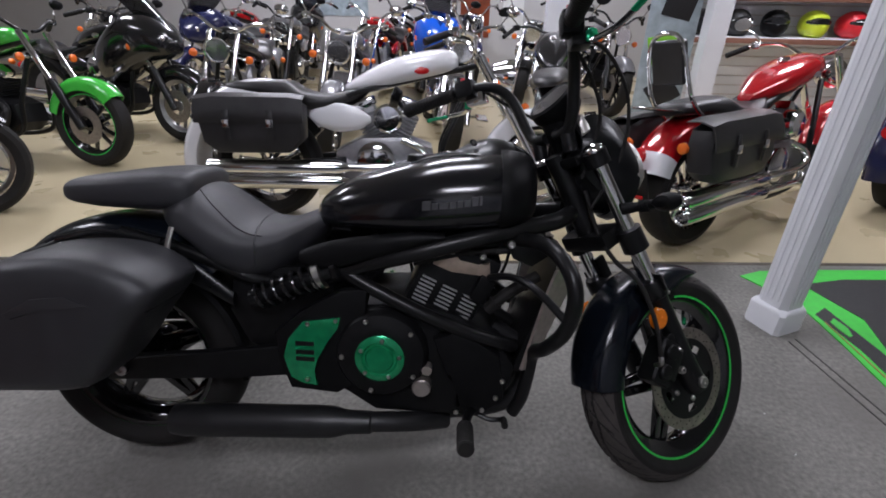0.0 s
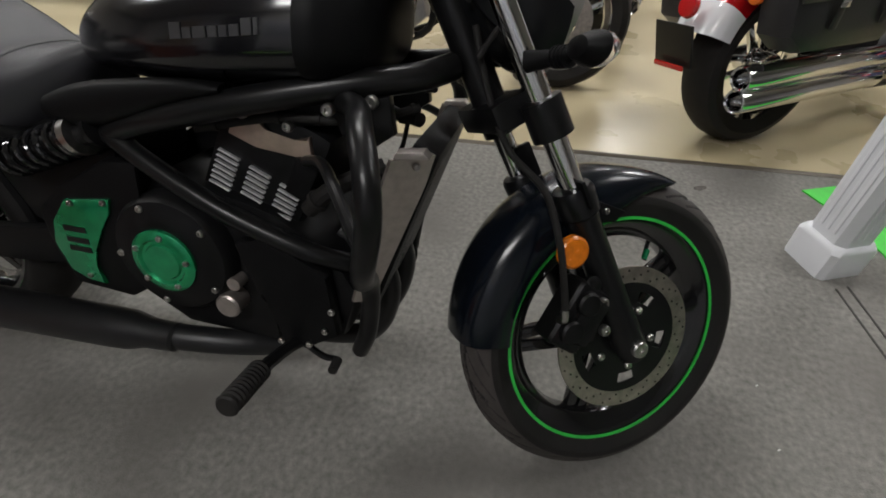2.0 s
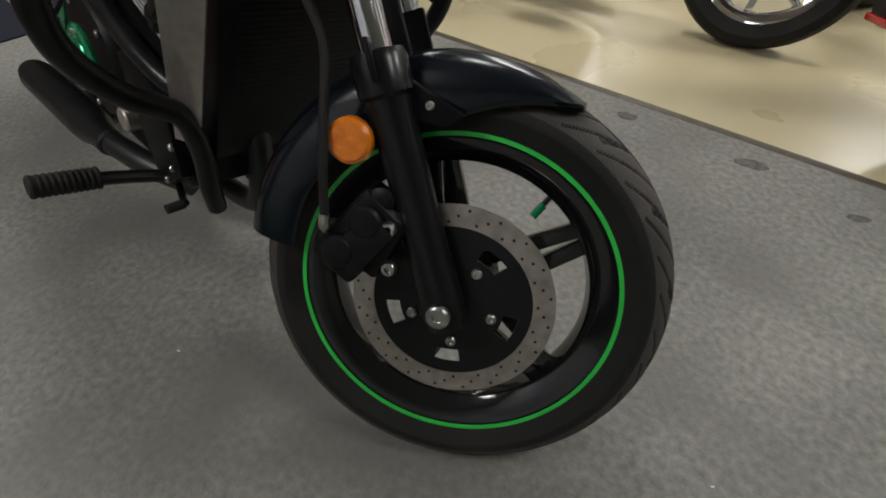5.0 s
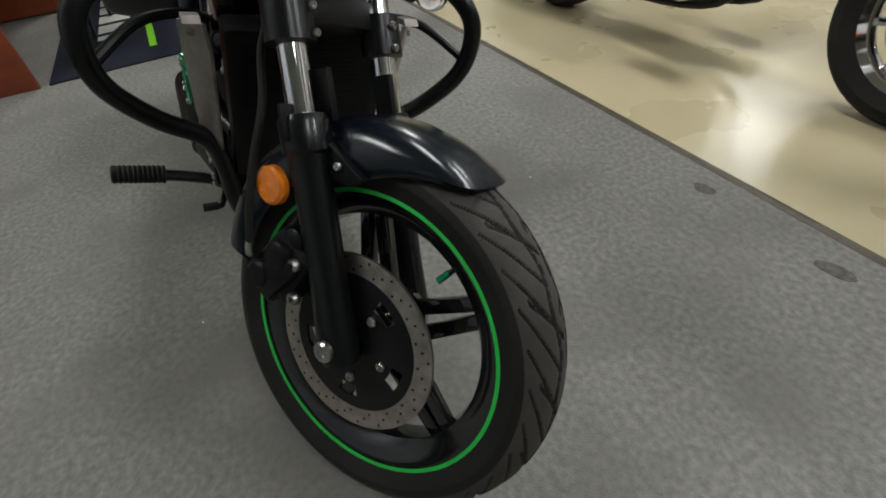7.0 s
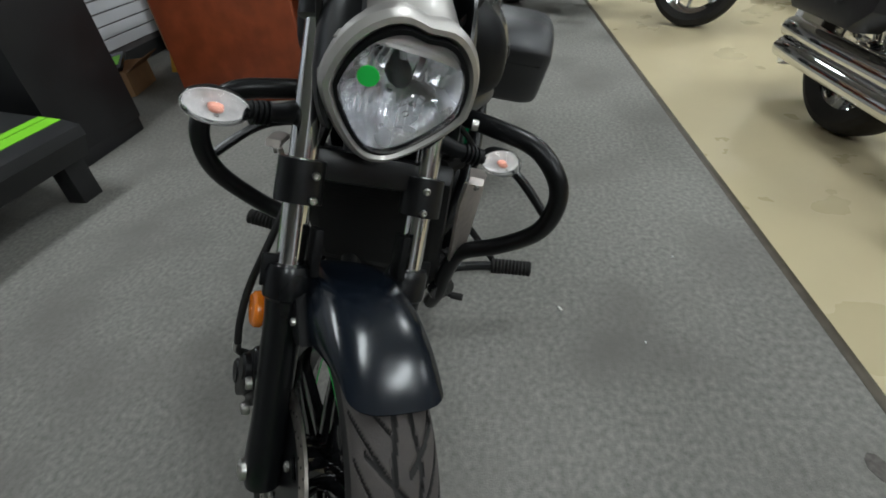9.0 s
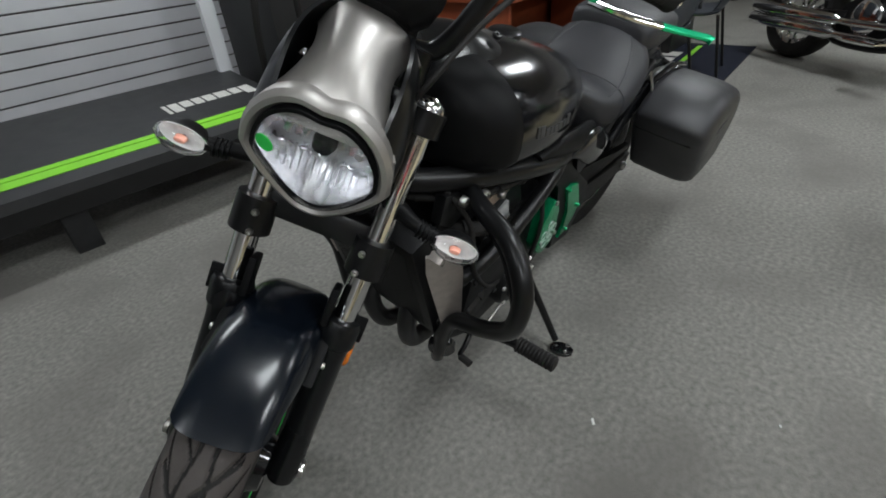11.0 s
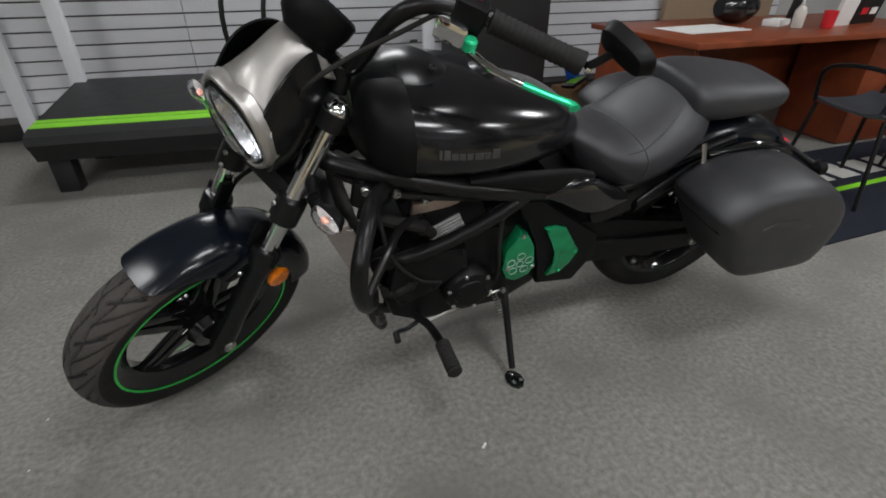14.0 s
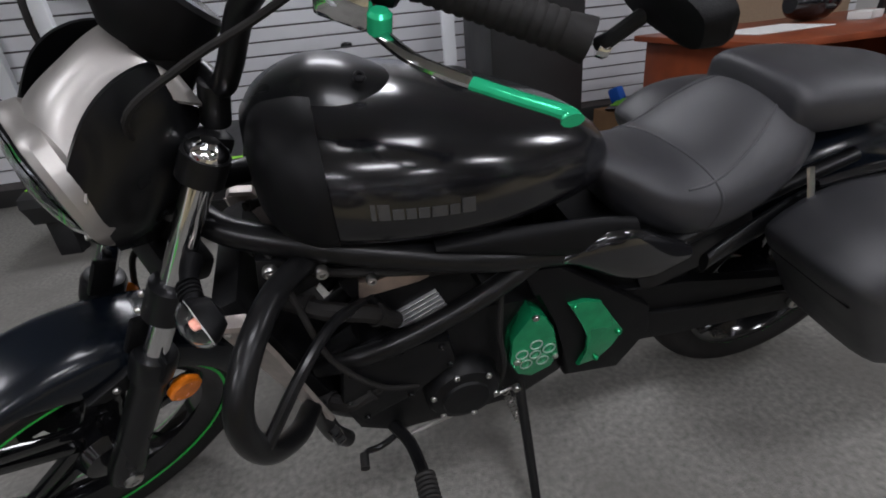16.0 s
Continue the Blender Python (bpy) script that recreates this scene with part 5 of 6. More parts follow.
tube(bm, [ax @ Vector((0.034 * math.cos(a), 0.034 * math.sin(a), 0.02 + 0.19 * a / (2 * math.pi * 7))) for a in (2 * math.pi * 7 * i / 112 for i in range(113))], 0.006, 8, False)
mpart("coil_spring", bm, gloss_black, shock, "black coil spring")
mpart("preload_collar", lathe(B(), [(0.022, 0.19), (0.038, 0.192), (0.038, 0.215), (0.022, 0.217)], ax, 24), steel, shock)

bm = B()
prism(bm, [(0.58, 0.64), (0.3, 0.62), (0.28, 0.5), (0.33, 0.4), (0.42, 0.36), (0.58, 0.36)], -0.11, 0.11, 0.015)
mpart("battery_box", bm, engine_black, label="black battery box")
bm = B()
loops = []
for i in range(21):
    a = radians(-5 + 175 * i / 20)
    loops.append([Vector((RAX.x + rr * math.cos(a), y, RAX.z + rr * math.sin(a))) for y, rr in ((-0.095, 0.33), (-0.09, 0.345), (0.09, 0.345), (0.095, 0.33), (0.088, 0.335), (-0.088, 0.335))])
rings(bm, loops)
mpart("inner_fender", bm, plastic_black, label="black plastic inner fender")

# perimeter frame tubes
def both(name, pts, r, mat, label="", seg=14, flat=1.0):
    for s in (-1, 1):
        bm = B()
        tube(bm, [(x, s * y, z) for x, y, z in pts], r, seg, flat=flat)
        mpart(name, bm, mat, moto, label)


both("upper_frame_tube", [(0.55, 0.12, 0.60), (0.66, 0.15, 0.655), (0.78, 0.172, 0.695), (0.9, 0.17, 0.73), (1.05, 0.14, 0.765), (1.17, 0.09, 0.785), (1.22, 0.04, 0.80)], 0.023, frame_black, "black upper frame tube")
for s, pts in ((-1, [(0.62, 0.145, 0.635), (0.7, 0.16, 0.595), (0.85, 0.175, 0.53), (1.0, 0.165, 0.472), (1.08, 0.13, 0.44)]),
               (1, [(0.66, 0.15, 0.685), (0.745, 0.17, 0.646), (0.85, 0.175, 0.592), (0.96, 0.172, 0.545), (1.04, 0.16, 0.515), (1.1, 0.13, 0.48)])):
    bm = B()
    tube(bm, [(x, s * y, z) for x, y, z in pts], 0.019, 14)
    mpart("lower_frame_tube", bm, frame_black, moto, "black lower frame tube")
both("rear_frame_tube", [(0.62, 0.13, 0.64), (0.5, 0.13, 0.60), (0.36, 0.125, 0.60), (0.2, 0.12, 0.66), (0.0, 0.11, 0.71)], 0.016, frame_black)
for s in (-1, 1):
    bm = B()
    loops = []
    for x, zt, zb, y in smooth_rows([(0.88, 0.757, 0.742, 0.172), (0.8, 0.758, 0.718, 0.176), (0.68, 0.742, 0.675, 0.17), (0.58, 0.72, 0.645, 0.155), (0.5, 0.69, 0.65, 0.14)], 4):
        loops.append([Vector((x, s * (y + 0.018 * math.cos(a)), (zt + zb) / 2 + (zt - zb) / 2 * math.sin(a))) for a in (2 * math.pi * i / 16 for i in range(16))])
    rings(bm, loops)
    mpart("side_cover", bm, plastic_black, moto, "matt black side cover below the tank")
    bm = B()
    loops = []
    for x, zc, h, y in smooth_rows([(0.655, 0.652, 0.008, 0.155), (0.6, 0.657, 0.036, 0.168), (0.53, 0.637, 0.058, 0.172), (0.45, 0.605, 0.048, 0.165), (0.375, 0.59, 0.02, 0.15)], 4):
        loops.append([Vector((x, s * (y + 0.018 * math.cos(a)), zc + h * math.sin(a))) for a in (2 * math.pi * i / 16 for i in range(16))])
    if s > 0:
        rings(bm, loops)
        mpart("side_panel", bm, gloss_black, moto, "gloss black side panel")
    else:
        bm.free()

# engine: crankcase, cylinders with bright fin edges, covers
bm = B()
prism(bm, [(0.60, 0.50), (0.66, 0.55), (0.8, 0.56), (0.92, 0.53), (1.04, 0.46), (1.09, 0.38), (1.06, 0.27), (0.98, 0.22), (0.7, 0.225), (0.6, 0.29), (0.57, 0.4)], -0.15, 0.15, 0.025)
eng = mpart("engine", bm, engine_black, label="black twin-cylinder engine")
CY = Matrix.Translation((0.90, 0, 0.60)) @ Matrix.Rotation(radians(24), 4, "Y")
bm = B()
box(bm, CY @ pose(0, 0, 0), 0.2, 0.25, 0.24, 0.02)
cyl = mpart("cylinder_block", bm, engine_black, eng)
for s in (-1, 1):
    for grp in ((-0.062, 0.0, 0.062) if s < 0 else (0.02,)):
        for k in range(7):
            bm = B()
            box(bm, CY @ pose(grp, s * 0.127, -0.072 + 0.0115 * k), 0.042 if s < 0 else 0.1, 0.012, 0.0032 if s < 0 else 0.0022, 0.0008, 1)
            mpart("cooling_fin", bm, fin_metal, cyl, "bright machined fin edge")
    bm = B()
    prism(bm, [(0.865, 0.70), (0.905, 0.70), (0.92, 0.675), (0.97, 0.665), (1.0, 0.675), (1.005, 0.635), (0.90, 0.645), (0.85, 0.665)], s * 0.118, s * 0.136, 0.004)
    mpart("head_cover", bm, copper_cover, cyl, "warm aluminium head cover")
    bm = B()
    prism(bm, [(0.83, 0.72), (1.02, 0.74), (1.06, 0.70), (0.98, 0.69), (0.86, 0.69)], s * 0.06, s * 0.125, 0.006)
    mpart("air_duct", bm, plastic_black, eng)
# right clutch cover with green insert
CC = Vector((0.72, -0.15, 0.416))
cc = mpart("clutch_cover", lathe(B(), [(0.128, -0.01), (0.126, 0.02), (0.115, 0.034), (0.1, 0.038), (0.085, 0.044), (0.07, 0.046), (0.004, 0.047)], axis_frame(CC, RIGHT), 48), engine_black, eng, "round black clutch cover")
gi = mpart("clutch_insert", lathe(B(), [(0.066, 0.044), (0.066, 0.052), (0.06, 0.056), (0.048, 0.057), (0.044, 0.052), (0.038, 0.052), (0.035, 0.056), (0.004, 0.056)], axis_frame(CC, RIGHT), 48), green_metal, cc, "anodised green clutch insert")
for k in range(5):
    t = radians(72 * k + 10)
    mpart("insert_bolt", bolt(B(), CC + Vector((0.054 * math.cos(t), -0.056, 0.054 * math.sin(t))), RIGHT, 0.006), steel, cc)
    t2 = radians(72 * k + 40)
    bm = bolt(B(), CC + Vector((0.105 * math.cos(t2), -0.036, 0.105 * math.sin(t2))), RIGHT, 0.007)
    mpart("cover_bolt", bm, steel, cc)
mpart("oil_cap", lathe(B(), [(0.026, -0.03), (0.026, 0.012), (0.022, 0.016), (0.004, 0.016)], axis_frame((0.832, -0.177, 0.327), RIGHT), 24), alu_cover, eng, "round alloy oil cap")
mpart("sight_plug", lathe(B(), [(0.014, -0.03), (0.014, 0.008), (0.004, 0.01)], axis_frame((0.845, -0.172, 0.375), RIGHT), 18), alu_cover, eng, "small alloy plug")
# frame side plates with green panels
bm = B()
prism(bm, [(0.47, 0.30), (0.60, 0.29), (0.66, 0.33), (0.665, 0.52), (0.695, 0.6), (0.61, 0.592), (0.5, 0.525), (0.43, 0.465), (0.44, 0.38)], -0.175, -0.14, 0.01)
sp = mpart("swingarm_cover", bm, plastic_black, moto, "matt black pivot cover")
bm = B()
prism(bm, [(0.548, 0.316), (0.536, 0.36), (0.548, 0.395), (0.578, 0.45), (0.604, 0.486), (0.612, 0.518), (0.51, 0.502), (0.47, 0.452), (0.455, 0.4), (0.474, 0.338), (0.51, 0.32)], -0.182, -0.172, 0.003)
gp_ = mpart("green_panel", bm, green_metal, sp, "green painted pivot panel")
for z in (0.395, 0.415, 0.44):
    bm = B()
    box(bm, pose(0.515, -0.1825, z), 0.05, 0.002, 0.012)
    mpart("panel_print", bm, frame_black, gp_, "dark print bar")
bm = B()
prism(bm, [(0.605, 0.306), (0.472, 0.285), (0.415, 0.394), (0.435, 0.471), (0.655, 0.64), (0.73, 0.65), (0.70, 0.58), (0.64, 0.5), (0.62, 0.4)], 0.14, 0.172, 0.01)
spl = mpart("sprocket_cover", bm, plastic_black, moto, "matt black pivot cover")
bm = B()
prism(bm, [(0.632, 0.546), (0.6, 0.548), (0.563, 0.535), (0.494, 0.43), (0.512, 0.385), (0.54, 0.352), (0.585, 0.346), (0.568, 0.39), (0.574, 0.44), (0.60, 0.49)], 0.170, 0.182, 0.003)
mpart("green_panel", bm, green_metal, spl, "green painted pivot panel")
SCn = Vector((0.692, 0.15, 0.436))
bm = B()
prism(bm, [(0.744, 0.417), (0.742, 0.49), (0.705, 0.55), (0.68, 0.535), (0.655, 0.49), (0.637, 0.41), (0.65, 0.375), (0.693, 0.357), (0.725, 0.375)], 0.14, 0.185, 0.008)
sg = mpart("sprocket_guard", bm, green_metal, eng, "green metal sprocket guard with round holes")
for k in range(5):
    t = radians(72 * k + 90)
    bm = lathe(B(), [(0.0115, 0.0), (0.0115, 0.002), (0.0135, 0.002), (0.0135, 0.0)], axis_frame(SCn + Vector((0.03 * math.cos(t), 0.0355, 0.03 * math.sin(t) - 0.005)), LEFT), 18, closed=True)
    mpart("guard_ring", bm, fin_metal, sg, "bright ring")
bm = lathe(B(), [(0.0105, 0.0), (0.0105, 0.002), (0.0125, 0.002), (0.0125, 0.0)], axis_frame(SCn + Vector((0, 0.0355, -0.005)), LEFT), 18, closed=True)
mpart("guard_ring", bm, fin_metal, sg, "bright ring")
mpart("stator_cover", lathe(B(), [(0.08, -0.01), (0.078, 0.028), (0.07, 0.04), (0.05, 0.045), (0.047, 0.05), (0.004, 0.052)], axis_frame((0.838, 0.15, 0.36), LEFT), 36), engine_black, eng, "round black stator cover")
bm = B()
prism(bm, [(0.862, 0.53), (0.957, 0.545), (1.06, 0.51), (1.075, 0.42), (1.045, 0.345), (0.94, 0.39), (0.85, 0.46)], 0.13, 0.182, 0.014)
mpart("engine_side_cover", bm, engine_black, eng)
bm = B()
prism(bm, [(0.86, 0.47), (0.93, 0.50), (1.04, 0.43), (1.06, 0.30), (0.99, 0.25), (0.93, 0.27), (0.93, 0.36), (0.9, 0.36)], -0.185, -0.145, 0.012)
mpart("engine_side_cover", bm, plastic_black, eng)
for p in ((1.035, -0.186, 0.31), (1.0, -0.186, 0.27), (0.93, -0.17, 0.25), (1.05, -0.186, 0.36)):
    mpart("engine_bolt", bolt(B(), Vector(p), RIGHT, 0.007), steel, eng)

# hoses, cables, bolts and small castings round the engine
def hose(name, pts, r, mat, label, ribs=0):
    bm = B()
    tube(bm, pts, r, 10)
    if ribs:
        path = spline(pts, 6)
        for k in range(ribs):
            i = int((k + 0.5) / ribs * (len(path) - 1))
            d = path[min(i + 1, len(path) - 1)] - path[max(i - 1, 0)]
            lathe(bm, [(r * 0.6, -0.004), (r * 1.3, -0.004), (r * 1.3, 0.004), (r * 0.6, 0.004)], axis_frame(path[i], d), 12)
    return mpart(name, bm, mat, eng, label)


hose("coolant_hose", [(1.13, 0.12, 0.66), (1.06, 0.165, 0.655), (0.99, 0.16, 0.62), (0.95, 0.14, 0.57)], 0.016, rubber, "black rubber coolant hose", 2)
hose("coolant_hose", [(1.12, 0.13, 0.40), (1.06, 0.175, 0.41), (0.98, 0.165, 0.45)], 0.015, rubber, "black rubber coolant hose", 2)
hose("coolant_hose", [(1.13, -0.12, 0.64), (1.05, -0.155, 0.6), (1.0, -0.15, 0.55)], 0.016, rubber, "black rubber coolant hose", 2)
hose("wiring_loom", [(1.17, 0.06, 0.74), (1.08, 0.13, 0.72), (0.97, 0.15, 0.70), (0.84, 0.155, 0.675), (0.74, 0.15, 0.655)], 0.008, rubber, "taped black wiring loom", 5)
hose("wiring_loom", [(1.17, -0.06, 0.73), (1.08, -0.12, 0.71), (0.95, -0.14, 0.705), (0.8, -0.15, 0.67)], 0.008, rubber, "taped black wiring loom", 5)
hose("vent_hose", [(0.76, 0.16, 0.6), (0.77, 0.185, 0.52), (0.755, 0.18, 0.42), (0.76, 0.165, 0.33), (0.8, 0.15, 0.25)], 0.006, rubber, "thin black vent hose")
hose("clutch_cable", [(1.14, 0.09, 0.79), (1.1, 0.17, 0.7), (1.07, 0.185, 0.56), (1.0, 0.19, 0.46), (0.93, 0.18, 0.42)], 0.0055, rubber, "thin black clutch cable")
for k in range(6):
    t = radians(60 * k + 15)
    mpart("cover_bolt", bolt(B(), Vector((0.838 + 0.068 * math.cos(t), 0.189, 0.36 + 0.068 * math.sin(t))), LEFT, 0.0065), steel, eng, "small steel bolt")
for x, z in ((0.88, 0.52), (0.955, 0.53), (1.045, 0.5), (1.06, 0.42), (1.035, 0.362), (0.945, 0.4), (0.865, 0.465)):
    mpart("cover_bolt", bolt(B(), Vector((x, 0.181, z)), LEFT, 0.0065), frame_black, eng)
for x, z in ((0.73, 0.42), (0.70, 0.54), (0.647, 0.41)):
    mpart("guard_bolt", bolt(B(), Vector((x, 0.184, z)), LEFT, 0.007), steel, sg, "steel bolt")
for x, z in ((0.62, 0.54), (0.545, 0.36), (0.505, 0.43)):
    mpart("panel_bolt", bolt(B(), Vector((x, 0.181, z)), LEFT, 0.006), green_metal, spl)
for x, z in ((0.6, 0.51), (0.525, 0.498), (0.52, 0.335)):
    mpart("panel_bolt", bolt(B(), Vector((x, -0.182, z)), RIGHT, 0.006), steel, sp, "small steel bolt")
for s in (-1, 1):
    for x, z, r in ((0.9, 0.715, 0.012), (1.05, 0.735, 0.011), (1.12, 0.755, 0.011), (0.98, 0.70, 0.009)):
        mpart("frame_bolt", bolt(B(), Vector((x, s * 0.16, z)), (0, s, 0), r, 0.012), steel, eng, "bright frame bolt")
    bm = B()
    box(bm, pose(0.985, s * 0.13, 0.60, 0, 24, 0), 0.045, 0.03, 0.075, 0.008)
    mpart("ignition_coil", bm, plastic_black, eng, "black ignition coil")
    bm = B()
    prism(bm, [(1.04, 0.735), (1.14, 0.76), (1.15, 0.70), (1.11, 0.67), (1.06, 0.69)], s * 0.115, s * 0.14, 0.005)
    mpart("frame_gusset", bm, frame_black, eng)

# radiator with alloy side covers
RM = Matrix.Translation((1.154, 0, 0.527)) @ Matrix.Rotation(radians(18), 4, "Y")
bm = B()
box(bm, RM, 0.05, 0.29, 0.345, 0.012)
rad = mpart("radiator", bm, engine_black, label="tall black radiator with alloy side covers")
bm = B()
for k in range(31):
    box(bm, RM @ pose(0.0243, 0, -0.1425 + 0.0095 * k), 0.0025, 0.24, 0.0075)
tagged(mpart("radiator_core", bm, engine_black, rad, "fine black radiator fins"), kind="stuff")
for s in (-1, 1):
    bm = B()
    q = [Vector((1.165, s * 0.205, 0.682)), Vector((1.226, s * 0.172, 0.69)), Vector((1.212, s * 0.166, 0.635)), Vector((1.125, s * 0.168, 0.39)), Vector((1.098, s * 0.195, 0.4)), Vector((1.148, s * 0.205, 0.625))]
    n = Vector((-0.006, -s * 0.006, 0))
    rings(bm, [q, [v + n for v in q]])
    prism(bm, [(1.165, 0.682), (1.222, 0.69), (1.212, 0.7), (1.17, 0.694)], s * 0.172, s * 0.2, 0.003)
    mpart("radiator_cover", bm, alu_cover, rad, "brushed alloy radiator cover")
    mpart("cover_bolt", bolt(B(), Vector((1.2, s * 0.187, 0.672)), (0.5, s * 0.86, 0), 0.006), steel, rad)
mpart("horn", lathe(B(), [(0.004, 0.012), (0.03, 0.012), (0.033, 0.008), (0.033, -0.008), (0.02, -0.012)], axis_frame((1.11, 0.16, 0.315), (0.8, 0.5, -0.1)), 28), gloss_black, rad, "round black horn")
bm = B()
for y in (-0.06, 0.06):
    tube(bm, [(1.02, y, 0.47), (1.105, y, 0.41), (1.125, y, 0.32), (1.07, y * 0.8, 0.21), (0.9, y * 0.7, 0.17)], 0.024, 12)
mpart("exhaust_header", bm, muffler_black, label="black exhaust header pipes")
# exhaust
bm = B()
tube(bm, [(0.9, -0.1, 0.18), (0.82, -0.15, 0.20), (0.72, -0.18, 0.212), (0.66, -0.185, 0.213)], 0.028, 18)
mpart("exhaust_pipe", bm, muffler_black, label="black exhaust pipe")
mpart("muffler", lathe(B(), [(0.026, 0.0), (0.031, 0.005), (0.033, 0.07), (0.043, 0.11), (0.045, 0.16), (0.046, 0.52), (0.04, 0.56), (0.028, 0.565), (0.026, 0.5)], axis_frame((0.70, -0.188, 0.214), Vector((-1, 0, -0.04))), 30), muffler_black, label="matt black muffler")

# crash guard
for s in (-1, 1):
    bm = B()
    tube(bm, [(1.06, s * 0.13, 0.742), (1.11, s * 0.2, 0.752), (1.145, s * 0.283, 0.745), (1.172, s * 0.335, 0.70), (1.178, s * 0.346, 0.64), (1.165, s * 0.328, 0.57), (1.14, s * 0.265, 0.50), (1.125, s * 0.19, 0.45), (1.12, s * 0.165, 0.38), (1.11, s * 0.155, 0.30), (1.09, s * 0.14, 0.24)], 0.0185, 14)
    cg = mpart("crash_guard", bm, frame_black, label="gloss black tubular crash guard")
    bm = B()
    tube(bm, [(1.0, s * 0.15, 0.64), (1.05, s * 0.2, 0.66), (1.1, s * 0.27, 0.655), (1.17, s * 0.35, 0.60)], 0.0095, 10)
    mpart("guard_brace", bm, frame_black, cg)

# foot pegs and pedals
for s in (-1, 1):
    bm = B()
    tube(bm, [(0.99, s * 0.15, 0.26), (0.965, s * 0.2, 0.265), (0.955, s * 0.26, 0.275), (0.953, s * 0.29, 0.28)], 0.013, 10)
    pg = mpart("foot_peg", bm, frame_black, label="black rubber foot peg")
    bm = B()
    pm = axis_frame((0.952, s * 0.285, 0.281), (0, s, 0.12))
    prof = [(0.01, 0), (0.021, 0.002)]
    for k in range(10):
        prof += [(0.0215, 0.006 + 0.0095 * k), (0.019, 0.010 + 0.0095 * k)]
    prof += [(0.0215, 0.104), (0.018, 0.108), (0.004, 0.108)]
    lathe(bm, prof, pm, 16)
    mpart("peg_rubber", bm, rubber, pg, "ribbed black peg rubber")
    bm = B()
    tube(bm, [(0.97, s * 0.16, 0.25), (1.02, s * 0.175, 0.235), (1.05, s * 0.182, 0.24), (1.06, s * 0.195, 0.247)], 0.007, 10)
    pd = mpart("foot_lever", bm, frame_black, label="black foot lever")
    bm = B()
    tube(bm, [(1.06, s * 0.19, 0.247), (1.062, s * 0.222, 0.247)], 0.0095, 10, False)
    mpart("lever_tip", bm, rubber, pd)
bm = B()
tube(bm, [(0.72, 0.17, 0.315), (0.97, 0.185, 0.262)], 0.004, 8, False)
for p in ((0.72, 0.17, 0.315), (0.97, 0.185, 0.262)):
    bolt(bm, Vector(p), LEFT, 0.009, 0.012)
mpart("shift_rod", bm, steel, label="thin steel shift rod")

# side stand: its foot rests on the floor
foot = BIKE.inverted() @ Vector((0.702, 0.326, 0.012))
bm = B()
tube(bm, [(0.705, 0.125, 0.33), Vector((0.7, 0.15, 0.28)), foot.lerp(Vector((0.7, 0.15, 0.28)), 0.1)], [0.014, 0.012, 0.0105], 12, False)
st_ = mpart("side_stand", bm, frame_black, label="black side stand resting on the carpet")
bm = B()
fmx = BIKE.inverted() @ Matrix.Translation((0.7, 0.333, 0.0075)) @ Matrix.Rotation(radians(-80), 4, "Z")
lathe(bm, [(0.002, -0.0065), (0.03, -0.0065), (0.03, 0.003), (0.026, 0.005), (0.002, 0.005)], fmx @ Matrix.Diagonal((1.25, 0.9, 1, 1)), 9)
mpart("stand_foot", bm, gloss_black, st_, "black foot plate with chrome bolts")
bm = B()
for x, y in ((-0.016, 0.013), (-0.016, -0.013), (0.018, 0.0)):
    bolt(bm, fmx @ Vector((x, y, 0.005)), fmx.to_3x3() @ Vector((0, 0, 1)), 0.007, 0.006)
mpart("foot_bolt", bm, chrome, st_, "chrome foot bolts")
bm = B()
a0, a1 = Vector((0.745, 0.13, 0.31)), Vector((0.71, 0.19, 0.2))
axm = axis_frame(a0, a1 - a0)
tube(bm, [axm @ Vector((0.008 * math.cos(t), 0.008 * math.sin(t), (a1 - a0).length * t / (2 * math.pi * 12))) for t in (2 * math.pi * 12 * i / 120 for i in range(121))], 0.0018, 6, False)
mpart("stand_spring", bm, steel, st_, "steel return spring")

# ---------------------------------------------------------------- other motorcycles in the showroom
pearl = material("pearl_white_paint", (0.74, 0.74, 0.76), 0.18, 0, 0.04, 6, coat=0.6)
candy_red = material("candy_red_paint", (0.45, 0.008, 0.012), 0.16, 0.15, 0.1, 8, coat=0.7)
lime_paint = material("lime_green_paint", (0.05, 0.5, 0.05), 0.22, 0, 0.08, 8, coat=0.5)
blue_paint = material("bright_blue_paint", (0.01, 0.1, 0.6), 0.2, 0, 0.08, 8, coat=0.5)
deep_blue = material("deep_blue_paint", (0.012, 0.015, 0.06), 0.2, 0, 0.08, 8, coat=0.5)
grey_paint = material("grey_paint", (0.2, 0.2, 0.21), 0.25, 0.2, 0.08, 8, coat=0.5)
black_paint = material("deep_black_paint", (0.008, 0.008, 0.009), 0.15, 0, 0.1, 8, coat=0.6)
red_lens = material("red_lens", (0.5, 0.01, 0.01), 0.2, 0, 0.05, 30, coat=0.4)
orange_lens = material("orange_lens", (0.85, 0.17, 0.02), 0.25, 0, 0.05, 30, coat=0.4)
cast_grey = material("cast_grey_alloy", (0.35, 0.35, 0.36), 0.35, 0.8, 0.12, 40)


def low_tyre(c, R, hw, rr):
    prof = [(rr, -hw * 0.75), (R - 0.05, -hw), (R - 0.02, -hw * 0.86), (R - 0.004, -hw * 0.45), (R, 0), (R - 0.004, hw * 0.45), (R - 0.02, hw * 0.86), (R - 0.05, hw), (rr, hw * 0.75)]
    return lathe(B(), prof, hub(c), 44, closed=True)


